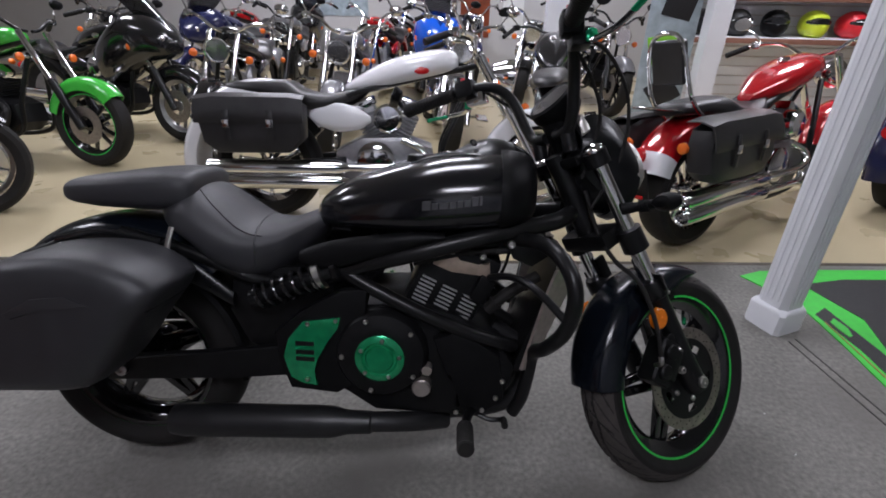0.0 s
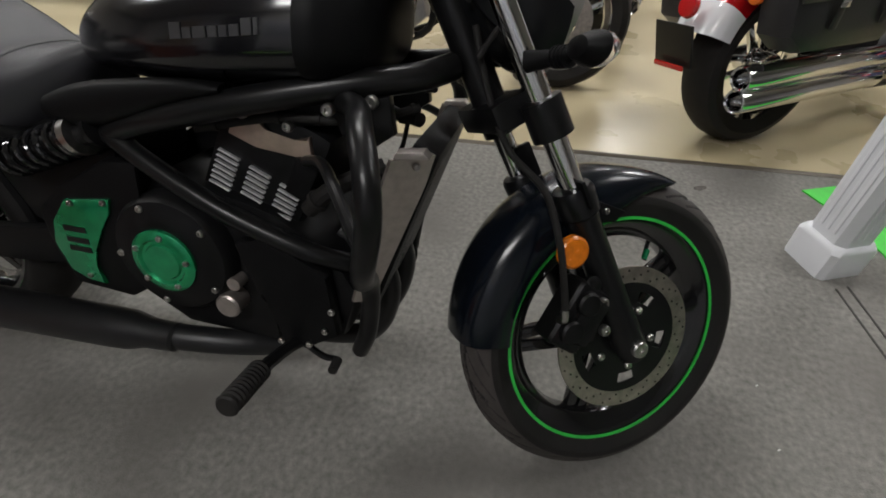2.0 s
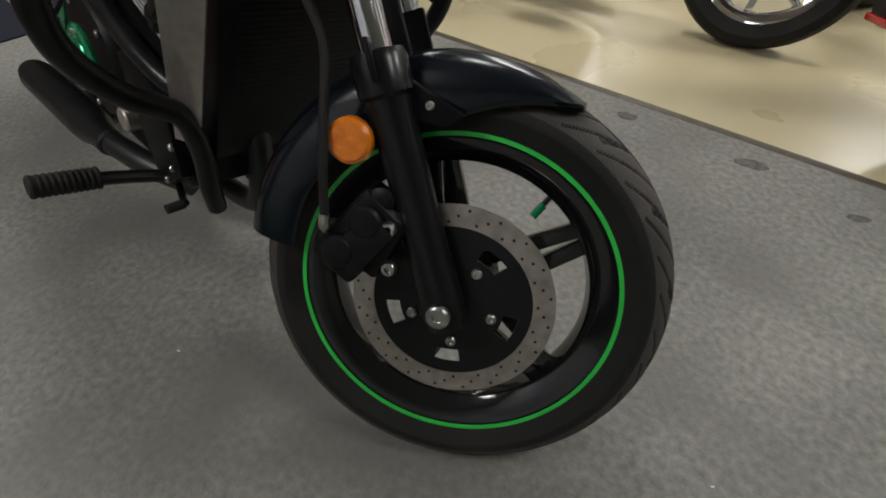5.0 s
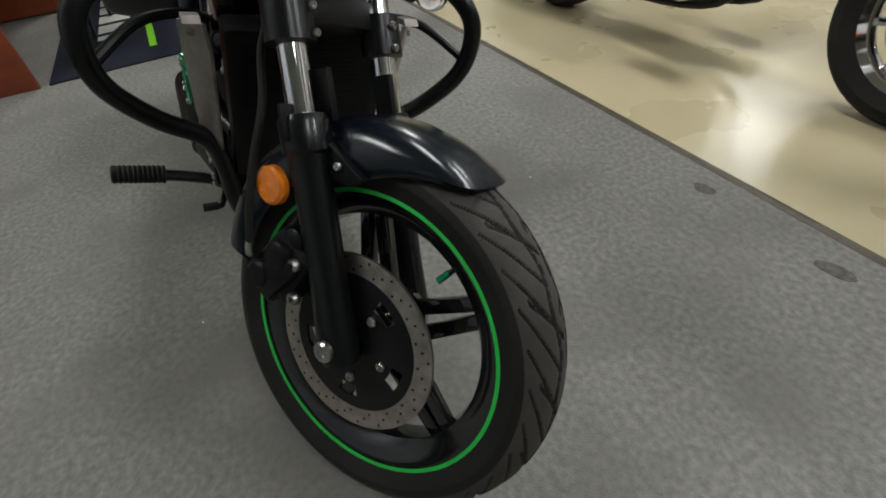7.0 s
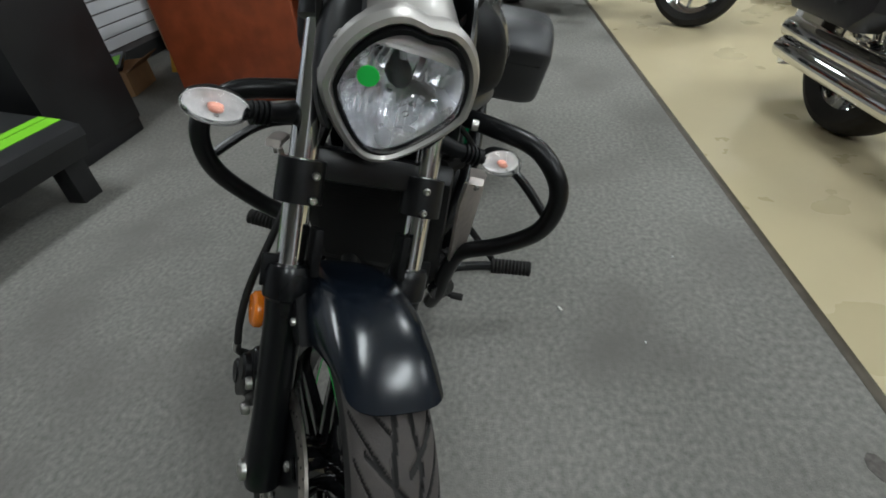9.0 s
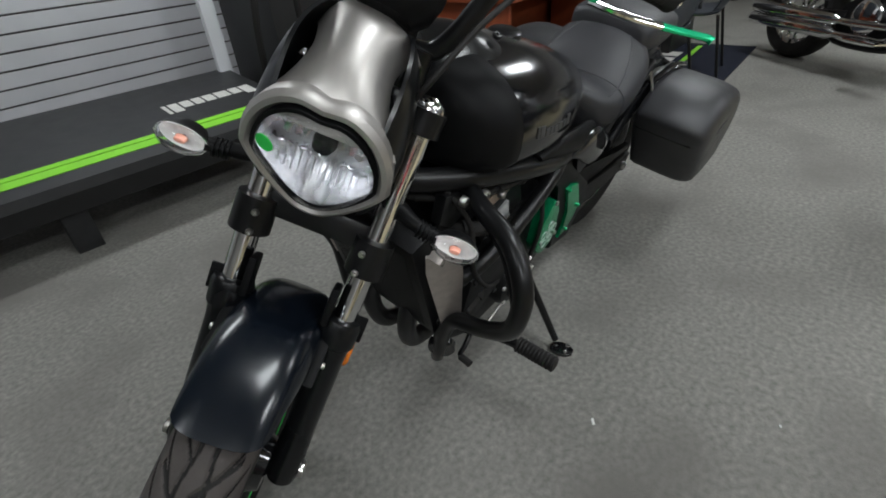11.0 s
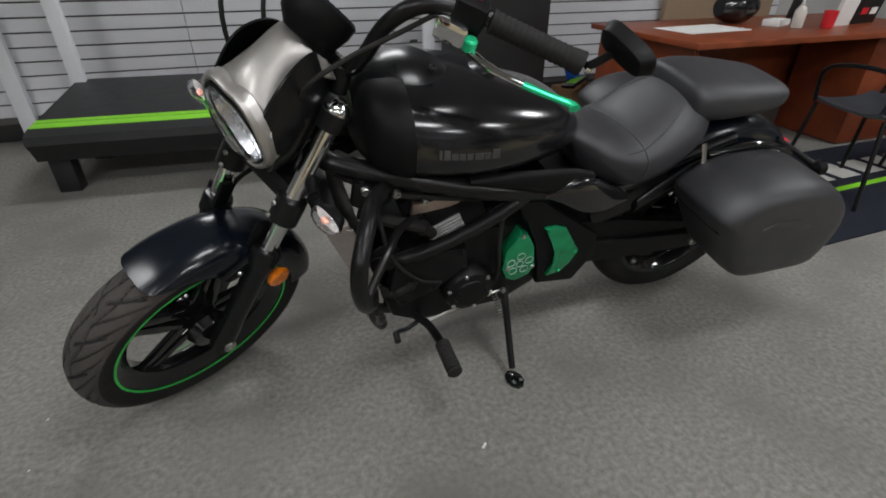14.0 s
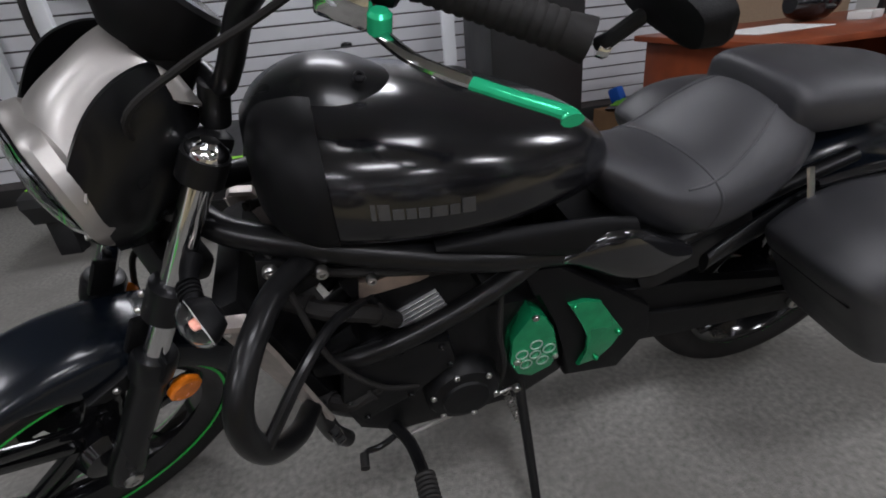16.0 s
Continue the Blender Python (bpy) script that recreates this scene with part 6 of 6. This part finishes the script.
def low_rim(c, R, hw):
    return lathe(B(), [(R, -hw), (R + 0.006, -hw), (R, -hw + 0.012), (R - 0.02, 0), (R, hw - 0.012), (R + 0.006, hw), (R, hw), (R - 0.03, hw * 0.5), (R - 0.034, 0), (R - 0.03, -hw * 0.5)], hub(c), 44, closed=True)


def wheel_of(p, name, c, R, hw, rr, rim_mat, spokes, spoke_mat, stripe=None):
    w = part(name, low_rim(c, rr, hw * 0.72), rim_mat, p)
    part("tyre", low_tyre(c, R, hw, rr), rubber, w, "black road tyre")
    for k in range(spokes):
        if spokes > 12:
            a = 2 * math.pi * k / spokes
            b_ = a + (0.5 if k % 2 else -0.5)
            bm = B()
            tube(bm, [c + Vector((0.04 * math.sin(b_), (0.03 if k % 4 < 2 else -0.03), 0.04 * math.cos(b_))), c + Vector(((rr - 0.02) * math.sin(a), 0, (rr - 0.02) * math.cos(a)))], 0.003, 5, False)
            part("spoke", bm, spoke_mat, w)
        else:
            part("spoke", spoke_pair(c, 2 * math.pi * k / spokes + 0.3, 0.05, rr - 0.025, 0.04, 0.012, 0.02), spoke_mat, w)
    part("wheel_hub", lathe(B(), [(0.01, -hw), (0.045, -hw * 0.9), (0.05, -0.03), (0.035, 0), (0.05, 0.03), (0.045, hw * 0.9), (0.01, hw)], hub(c), 20), spoke_mat, w)
    if stripe:
        for s in (-1, 1):
            part("rim_stripe", stripe_ring(c, rr + 0.006, s * (hw * 0.72 + 0.001), 0.009), stripe, w)
    return w


def arc_fender(c, R, hw, a0, a1, th=0.006, taper=0.0):
    bm = B()
    loops = []
    for i in range(25):
        f = i / 24
        a = radians(a0 + (a1 - a0) * f)
        w = hw * (1 - taper * f)
        sec = [(w * math.sin(v * math.pi / 2), R - 0.1 * abs(v) ** 3) for v in (-1 + j / 6 for j in range(13))]
        loops.append([c + Vector((r * math.cos(a), y, r * math.sin(a))) for y, r in sec] + [c + Vector(((r - th) * math.cos(a), y * 0.95, (r - th) * math.sin(a))) for y, r in sec[::-1]])
    return rings(bm, loops)


def cruiser(m, label, paint, wb=1.7, lower=None, rim=chrome, spokes=5, stripe=None, bags=None, pipes=chrome, sissy=False, fairing=None,
            bar_h=1.08, tail=190, rfr=0.43, fender=None, engine_mat=None, seat_mat=None, lean=8, lamp=True, plate=False, steer=0):
    lower = lower or paint
    fender = fender or paint
    engine_mat = engine_mat or cast_grey
    seat_mat = seat_mat or leather
    lm = m @ Matrix.Translation((0, 0, 0.05)) @ Matrix.Rotation(-radians(lean), 4, "X") @ Matrix.Translation((0, 0, -0.05))
    b = thing("motorcycle", lm, label, "motorcycle", "showroom motorcycles")
    ra, fa = Vector((0, 0, 0.33)), Vector((wb, 0, 0.33))
    wheel_of(b, "rear_wheel", ra, 0.33, 0.085, 0.225, rim, spokes, rim, stripe)
    # steered front end
    head = Vector((wb - 0.36, 0, 0.95))
    fm_ = Matrix.Translation(head) @ Matrix.Rotation(radians(steer), 4, "Z") @ Matrix.Translation(-head)
    fe = []
    w = wheel_of(b, "front_wheel", fa, 0.33, 0.065, 0.235, rim, spokes, rim, stripe)
    fe += [w, *w.children]
    o = part("front_fender", arc_fender(fa, 0.365, 0.08, 40, 165), fender, b)
    fe.append(o)
    for s in (-1, 1):
        bm = B()
        tube(bm, [(wb - 0.4, s * 0.11, 1.0), (wb - 0.17, s * 0.11, 0.6)], 0.022, 12, False)
        fk = part("fork_leg", bm, chrome, b, "chrome fork tube")
        bm = B()
        tube(bm, [(wb - 0.2, s * 0.11, 0.66), (wb, s * 0.11, 0.31)], [0.03, 0.034], 12, False)
        sl = part("slider", bm, pipes if rim is chrome else frame_black, fk)
        bm = B()
        tube(bm, [(wb - 0.33, s * 0.13, 0.82), (wb - 0.32, s * 0.2, 0.82)], 0.01, 8, False)
        lathe(bm, [(0.004, -0.03), (0.03, -0.02), (0.034, 0.0), (0.004, 0.002)], axis_frame((wb - 0.31, s * 0.22, 0.82), (1, 0, 0)), 16)
        sg_ = part("turn_signal", bm, chrome, b)
        ol = part("signal_lens", lathe(B(), [(0.032, 0.0), (0.03, 0.012), (0.015, 0.02), (0.003, 0.022)], axis_frame((wb - 0.308, s * 0.22, 0.82), (1, 0, 0)), 16), orange_lens, sg_, "orange signal lens")
        fe += [fk, sl, sg_, ol]
    fe.append(part("brake_disc", plate_ring(fa, -0.08, 0.005, 0.07, 0.145, 36), disc_steel, b))
    if lamp:
        hlm = axis_frame((wb - 0.2, 0, 0.88), (1, 0, -0.08))
        h = part("headlight", lathe(B(), [(0.01, -0.13), (0.06, -0.11), (0.09, -0.04), (0.098, 0.0), (0.1, 0.012), (0.092, 0.016), (0.088, 0.0)], hlm, 28), chrome, b, "chrome headlight")
        r_ = part("reflector_bowl", lathe(B(), [(0.09, 0.006), (0.06, -0.03), (0.02, -0.05), (0.004, -0.05), (0.004, -0.054), (0.02, -0.054), (0.064, -0.034), (0.094, 0.002)], hlm, 24, closed=True), reflector, h)
        g_ = part("lens", lathe(B(), [(0.09, 0.008), (0.06, 0.018), (0.003, 0.024), (0.003, 0.021), (0.06, 0.015), (0.09, 0.006)], hlm, 24, closed=True), clear_lens, h)
        g_.visible_shadow = False
        fe += [h, r_, g_]
    bm = B()
    for s in (-1, 1):
        tube(bm, [(wb - 0.42, s * 0.02, 1.0), (wb - 0.43, s * 0.1, 1.02), (wb - 0.46, s * 0.2, bar_h), (wb - 0.56, s * 0.33, bar_h + 0.01), (wb - 0.7, s * 0.42, bar_h - 0.04)], 0.013, 10)
    hb = part("handlebar", bm, chrome if rim is chrome else frame_black, b)
    fe.append(hb)
    for s in (-1, 1):
        bm = B()
        tube(bm, [(wb - 0.6, s * 0.355, bar_h), (wb - 0.72, s * 0.43, bar_h - 0.045)], 0.019, 12, False)
        g1 = part("grip", bm, rubber, hb)
        bm = B()
        box(bm, pose(wb - 0.56, s * 0.33, bar_h + 0.01, 0, 0, s * 30), 0.06, 0.05, 0.05, 0.01)
        g2 = part("switch_housing", bm, chrome if rim is chrome else frame_black, hb)
        bm = B()
        tube(bm, [(wb - 0.5, s * 0.3, bar_h), (wb - 0.55, s * 0.36, bar_h + 0.09), (wb - 0.58, s * 0.4, bar_h + 0.12)], 0.006, 8)
        g3 = part("mirror", bm, chrome, hb)
        bm = B()
        rings(bm, [[Vector((wb - 0.58 + x, s * 0.42 + 0.062 * k * math.cos(a), bar_h + 0.15 + 0.04 * k * math.sin(a))) for a in (2 * math.pi * j / 20 for j in range(20))] for x, k in ((0.03, 0.3), (0.02, 0.8), (0.0, 1.0), (-0.004, 0.96))])
        g4 = part("mirror_head", bm, chrome if rim is chrome else plastic_black, g3)
        fe += [g1, g2, g3, g4]
    for o in fe:
        o.data.transform(fm_)
    tb = wb - 0.08
    # tank, seat, fenders
    bm = B()
    loft(bm, [(tb - 1.12, 0.04, 0.80, 0.02, 0.02), (tb - 1.02, 0.09, 0.82, 0.06, 0.05), (tb - 0.88, 0.145, 0.86, 0.09, 0.07), (tb - 0.72, 0.165, 0.90, 0.1, 0.07), (tb - 0.56, 0.15, 0.93, 0.095, 0.06), (tb - 0.47, 0.1, 0.945, 0.07, 0.05), (tb - 0.44, 0.04, 0.95, 0.03, 0.03)], 2.4, 28, 4)
    tk = part("fuel_tank", bm, paint, b, angle=60)
    for s in (-1, 1):
        bm = B()
        rings(bm, [[Vector((tb - 0.66 + 0.045 * k * math.cos(a), s * y, 0.9 + 0.02 * k * math.sin(a))) for a in (2 * math.pi * j / 20 for j in range(20))] for y, k in ((0.15, 1.0), (0.1625, 1.0), (0.1645, 0.85))])
        part("tank_badge", bm, red_lens if paint is pearl else chrome, tk, "small oval badge")
    part("tank_cap", lathe(B(), [(0.004, 0.014), (0.03, 0.012), (0.036, -0.01)], Matrix.Translation((tb - 0.74, 0, 0.997)), 20), chrome, tk)
    bm = B()
    loft(bm, [(tb - 0.98, 0.06, 0.80, 0.03, 0.03), (tb - 1.08, 0.12, 0.755, 0.04, 0.05), (tb - 1.22, 0.165, 0.72, 0.045, 0.06), (tb - 1.36, 0.165, 0.725, 0.065, 0.05), (tb - 1.45, 0.14, 0.76, 0.08, 0.05), (tb - 1.6, 0.125, 0.79, 0.05, 0.04), (tb - 1.78, 0.1, 0.79, 0.04, 0.03), (tb - 1.84, 0.06, 0.785, 0.02, 0.02)], 2.8, 26, 4)
    part("seat", bm, seat_mat, b, angle=60)
    part("rear_fender", arc_fender(ra, rfr, 0.115, 35, tail), fender, b)
    if plate:
        part("fender_trim", arc_fender(ra, 0.434, 0.118, tail - 16, tail), pearl, b, "white lower fender band")
    for s in (-1, 1):
        bm = B()
        loft(bm, [(0.66, 0.018, 0.62, 0.015, 0.015), (0.58, 0.028, 0.62, 0.07, 0.06), (0.45, 0.03, 0.62, 0.1, 0.07), (0.34, 0.026, 0.63, 0.06, 0.04), (0.3, 0.012, 0.64, 0.015, 0.015)], 2.6, 20, 3, yc=s * 0.14)
        part("side_cover", bm, lower, b)
    part("tail_light", lathe(B(), [(0.004, 0.02), (0.04, 0.015), (0.045, 0.0), (0.03, -0.02)], axis_frame((-0.42, 0, 0.58), (-1, 0, 0.2)), 20), red_lens, b, "red tail light")
    if plate:
        bm = B()
        box(bm, pose(-0.46, 0, 0.45, 0, -12, 0), 0.008, 0.19, 0.16, 0.004)
        part("plate_holder", bm, frame_black, b)
        bm = B()
        box(bm, pose(-0.465, 0, 0.375, 0, -12, 0), 0.01, 0.15, 0.018, 0.003)
        part("rear_reflector", bm, red_lens, b)
    for s in (-1, 1):
        part("rear_signal", lathe(B(), [(0.004, 0.02), (0.028, 0.014), (0.03, 0.0), (0.012, -0.03)], axis_frame((-0.3, s * 0.17, 0.62), (-1, 0, 0)), 16), orange_lens, b, "orange rear signal")
    # v-twin engine
    bm = B()
    prism(bm, [(0.42, 0.3), (0.5, 0.24), (0.95, 0.24), (1.05, 0.32), (1.02, 0.46), (0.85, 0.52), (0.6, 0.52), (0.44, 0.44)], -0.13, 0.13, 0.03)
    en = part("engine", bm, engine_mat, b)
    for sgn, x0 in ((-1, 0.66), (1, 0.84)):
        cm = Matrix.Translation((x0, 0, 0.58)) @ Matrix.Rotation(radians(25 * sgn), 4, "Y")
        bm = B()
        box(bm, cm @ pose(0, 0, 0), 0.11, 0.15, 0.24, 0.01)
        part("cylinder", bm, engine_mat, en, "finned cylinder")
        bm = B()
        box(bm, Matrix(), 0.15, 0.2, 0.012, 0.003, 1)
        fin = None
        for k in range(9):
            if fin is None:
                fin = part("cooling_fin", bm, engine_mat, en)
                o = fin
            else:
                o = new("cooling_fin", fin.data)
                o.parent = en
            o.matrix_local = cm @ pose(0, 0, -0.1 + 0.022 * k)
        bm = B()
        box(bm, cm @ pose(0, 0, 0.135), 0.15, 0.19, 0.06, 0.018)
        part("rocker_cover", bm, chrome, en, "polished rocker cover")
    for s in (-1, 1):
        part("engine_cover", lathe(B(), [(0.12, -0.01), (0.115, 0.03), (0.09, 0.045), (0.004, 0.05)], axis_frame((0.68, s * 0.13, 0.38), (0, s, 0)), 28), chrome, en, "polished round engine cover")
    part("air_cleaner", lathe(B(), [(0.085, -0.04), (0.085, 0.02), (0.07, 0.035), (0.004, 0.04)], axis_frame((0.76, -0.16, 0.63), RIGHT), 24), chrome, en)
    for s in (-1, 1):
        bm = B()
        tube(bm, [(0.3, s * 0.1, 0.62), (0.5, s * 0.11, 0.75), (0.9, s * 0.1, 0.85), (wb - 0.42, s * 0.05, 0.93)], 0.018, 10)
        tube(bm, [(wb - 0.42, s * 0.05, 0.85), (1.1, s * 0.12, 0.5), (1.02, s * 0.13, 0.24), (0.5, s * 0.13, 0.2), (0.3, s * 0.12, 0.35)], 0.018, 10)
        part("frame_tube", bm, frame_black, b)
        bm = B()
        prism(bm, [(0.5, 0.4), (0.5, 0.34), (-0.04, 0.3), (-0.04, 0.36)], s * 0.115, s * 0.14, 0.006)
        part("swingarm", bm, frame_black, b)
        bm = B()
        tube(bm, [(0.86, s * 0.15, 0.25), (0.86, s * 0.3, 0.26)], 0.014, 8, False)
        box(bm, pose(0.9, s * 0.32, 0.268), 0.24, 0.11, 0.02, 0.006)
        part("footboard", bm, chrome, b)
    # twin pipes on the right
    for dz, dx in ((0.0, 0.0), (0.085, -0.02)):
        bm = B()
        tube(bm, [(0.84 - dx, -0.12, 0.5), (0.98, -0.16, 0.42), (0.92, -0.18, 0.27 + dz), (0.7, -0.18, 0.255 + dz), (0.5, -0.18, 0.255 + dz)], 0.024, 12)
        hp = part("exhaust_pipe", bm, pipes, b)
        part("muffler", lathe(B(), [(0.024, 0.0), (0.034, 0.03), (0.044, 0.06), (0.047, 0.5), (0.047, 0.82), (0.042, 0.83), (0.036, 0.825), (0.034, 0.7)], axis_frame((0.52, -0.185, 0.255 + dz), (-1, -0.02, 0.01)), 24), pipes, hp)
    if bags is not None:
        for s in (-1, 1):
            bm = B()
            outl = [(0.3, 0.7), (0.22, 0.75), (-0.16, 0.75), (-0.27, 0.71), (-0.3, 0.62), (-0.28, 0.5), (-0.2, 0.44), (0.2, 0.44), (0.29, 0.52)]
            loops = []
            for y, k in ((0.17, 0.9), (0.185, 0.99), (0.28, 1.0), (0.31, 0.95), (0.325, 0.8), (0.33, 0.4)):
                loops.append([Vector((x * k, s * y, 0.6 + (z - 0.6) * k)) for x, z in outl])
            rings(bm, loops)
            bmesh.ops.bevel(bm, geom=[e for e in bm.edges if len(e.link_faces) == 2 and e.calc_face_angle(0) > 0.35], offset=0.015, segments=2, affect="EDGES")
            sb = part("saddlebag", bm, bags, b, "black leather saddlebag")
            bm = B()
            loops = []
            for y, zz in ((0.175, 0.768), (0.25, 0.772), (0.315, 0.75), (0.34, 0.68), (0.342, 0.63)):
                loops.append([Vector((x, s * (y + dy), zz + dz2)) for x, dy, dz2 in ((0.3, 0, -0.012), (0.22, 0, 0), (-0.2, 0, 0), (-0.3, 0, -0.014), (-0.3, -0.008, -0.02), (0.3, -0.008, -0.018))])
            rings(bm, loops)
            part("lid", bm, bags, sb, "overlapping leather lid")
            for x in (-0.12, 0.12):
                bm = B()
                tube(bm, [(x, s * 0.343, 0.68), (x, s * 0.348, 0.62), (x, s * 0.338, 0.52)], 0.018, 8, flat=0.25)
                st2 = part("strap", bm, bags, sb)
                bm = B()
                box(bm, pose(x, s * 0.352, 0.61), 0.04, 0.008, 0.045, 0.004)
                part("buckle", bm, chrome, st2, "chrome buckle")
    if sissy:
        bm = B()
        tube(bm, [(-0.05, -0.13, 0.72), (-0.2, -0.12, 0.85), (-0.27, -0.1, 1.08), (-0.28, -0.05, 1.16), (-0.28, 0.05, 1.16), (-0.27, 0.1, 1.08), (-0.2, 0.12, 0.85), (-0.05, 0.13, 0.72)], 0.011, 10)
        sb_ = part("sissy_bar", bm, chrome, b, "chrome sissy bar")
        bm = B()
        box(bm, pose(-0.24, 0, 1.03, 0, -12, 0), 0.05, 0.19, 0.22, 0.022, 3)
        part("backrest_pad", bm, leather, sb_, "black leather backrest")
        bm = B()
        box(bm, pose(-0.27, 0, 0.8, 0, 10, 0), 0.26, 0.17, 0.012, 0.004)
        part("rack", bm, chrome, sb_)
    if fairing is not None:
        bm = B()
        loft(bm, [(wb + 0.02, 0.05, 0.85, 0.04, 0.06), (wb - 0.05, 0.14, 0.88, 0.1, 0.14), (wb - 0.2, 0.22, 0.92, 0.17, 0.22), (wb - 0.38, 0.26, 0.92, 0.2, 0.3), (wb - 0.55, 0.26, 0.85, 0.15, 0.32), (wb - 0.75, 0.2, 0.74, 0.1, 0.28), (wb - 0.85, 0.1, 0.7, 0.04, 0.15)], 2.5, 28, 4)
        fr = part("fairing", bm, fairing, b, "full touring fairing", 60)
        bm = B()
        loops = []
        for x, w, z in smooth_rows([(wb - 0.05, 0.1, 0.98), (wb - 0.2, 0.17, 1.12), (wb - 0.35, 0.19, 1.25), (wb - 0.42, 0.17, 1.32)], 4):
            up = [Vector((x - 0.1 * v * v, w * v, z)) for v in (-1 + i / 6 for i in range(13))]
            loops.append(up + [p + Vector((-0.005, 0, -0.003)) for p in up[::-1]])
        rings(bm, loops)
        o = part("windscreen", bm, smoke_lens, fr, "smoked windscreen")
        o.visible_shadow = False
        for s in (-1, 1):
            bm = B()
            rings(bm, [[Vector((wb - 0.03 - x, s * (0.085 + 0.05 * k * math.cos(a)), 0.9 + 0.03 * k * math.sin(a))) for a in (2 * math.pi * j / 18 for j in range(18))] for x, k in ((0.06, 0.9), (0.0, 1.0), (-0.008, 0.7))])
            part("headlamp_unit", bm, reflector, fr)
    return b


def spot(x, y, deg):
    return pose(x, y, 0, 0, 0, deg)


def front_at(x, y, deg, wb):
    a = radians(deg)
    return pose(x - wb * math.cos(a), y - wb * math.sin(a), 0, 0, 0, deg)


# nearest row on the vinyl floor
cruiser(spot(-0.32, 1.78, 5), "pearl white cruiser motorcycle with black leather saddlebags and chrome pipes", pearl, 1.7, bags=leather, lean=9, spokes=5, rim=chrome, tail=202, rfr=0.52)
cruiser(spot(2.22, 1.6, 34), "candy red cruiser motorcycle with sissy bar and black saddlebags", candy_red, 1.68, bags=leather, sissy=True, fender=candy_red, lower=candy_red, plate=True, lean=9, tail=158)
cruiser(spot(4.0, 2.3, 34), "deep blue cruiser motorcycle with chrome trim", deep_blue, 1.66, lean=9)
cruiser(front_at(-2.08, 2.6, -8, 1.6), "black and lime green roadster motorcycle with striped wheels", lime_paint, 1.6, rim=gloss_black, stripe=green_stripe, pipes=muffler_black, engine_mat=engine_black, lower=plastic_black, lean=8, lamp=False)
cruiser(front_at(-1.75, 3.35, -14, 1.55), "black touring motorcycle with full fairing", black_paint, 1.55, rim=cast_grey, fairing=black_paint, engine_mat=engine_black, lamp=False)
cruiser(front_at(-2.2, 1.5, 48, 1.7), "black cruiser motorcycle with chrome wheels", black_paint, 1.8, engine_mat=engine_black, lean=6)
cruiser(front_at(-1.2, 2.75, -82, 1.62), "black cruiser motorcycle with round chrome headlight", black_paint, 1.62, lean=8)
cruiser(front_at(-0.25, 2.85, -84, 1.62), "dark grey cruiser motorcycle with round chrome headlight", grey_paint, 1.62, lean=8)
cruiser(spot(1.62, 2.75, 80), "black standard motorcycle with orange signals", black_paint, 1.5, rim=gloss_black, engine_mat=engine_black, pipes=chrome, lean=8)
cruiser(front_at(0.75, 3.1, -85, 1.5), "black motorcycle with chrome front end", black_paint, 1.5, lean=8)
# second and third rows
row2 = [(-3.6, 4.7, black_paint), (-2.5, 4.9, deep_blue), (-1.5, 5.0, grey_paint), (-0.5, 5.0, candy_red), (0.45, 4.6, blue_paint), (1.5, 5.1, black_paint), (2.6, 5.0, grey_paint)]
for i, (x, y, p) in enumerate(row2):
    nm = {0: "black", 1: "deep blue", 2: "grey", 3: "candy red", 4: "bright blue", 5: "glossy black", 6: "silver grey"}[i]
    cruiser(front_at(x, y, -90 + (-1) ** i * 8, 1.6), nm + " motorcycle standing in a crowded row", p, 1.6, rim=chrome if i % 2 else gloss_black, fairing=p if i in (1, 4) else None, lamp=i not in (1, 4), engine_mat=engine_black if i % 2 == 0 else None, bar_h=1.1)

for i, (x, y, p) in enumerate([(-4.6, 6.3, grey_paint), (-3.0, 6.6, candy_red), (-1.7, 6.7, black_paint), (-0.4, 6.6, pearl), (0.9, 6.7, deep_blue), (2.1, 6.5, black_paint)]):
    nm = ("silver grey", "candy red", "black", "pearl white", "deep blue", "gloss black")[i]
    cruiser(front_at(x, y, -90 + (-1) ** i * 10, 1.6), nm + " motorcycle parked among many others", p, 1.6, fairing=p if i in (2, 5) else None, lamp=i not in (2, 5), engine_mat=engine_black if i % 2 else None, bar_h=1.15)
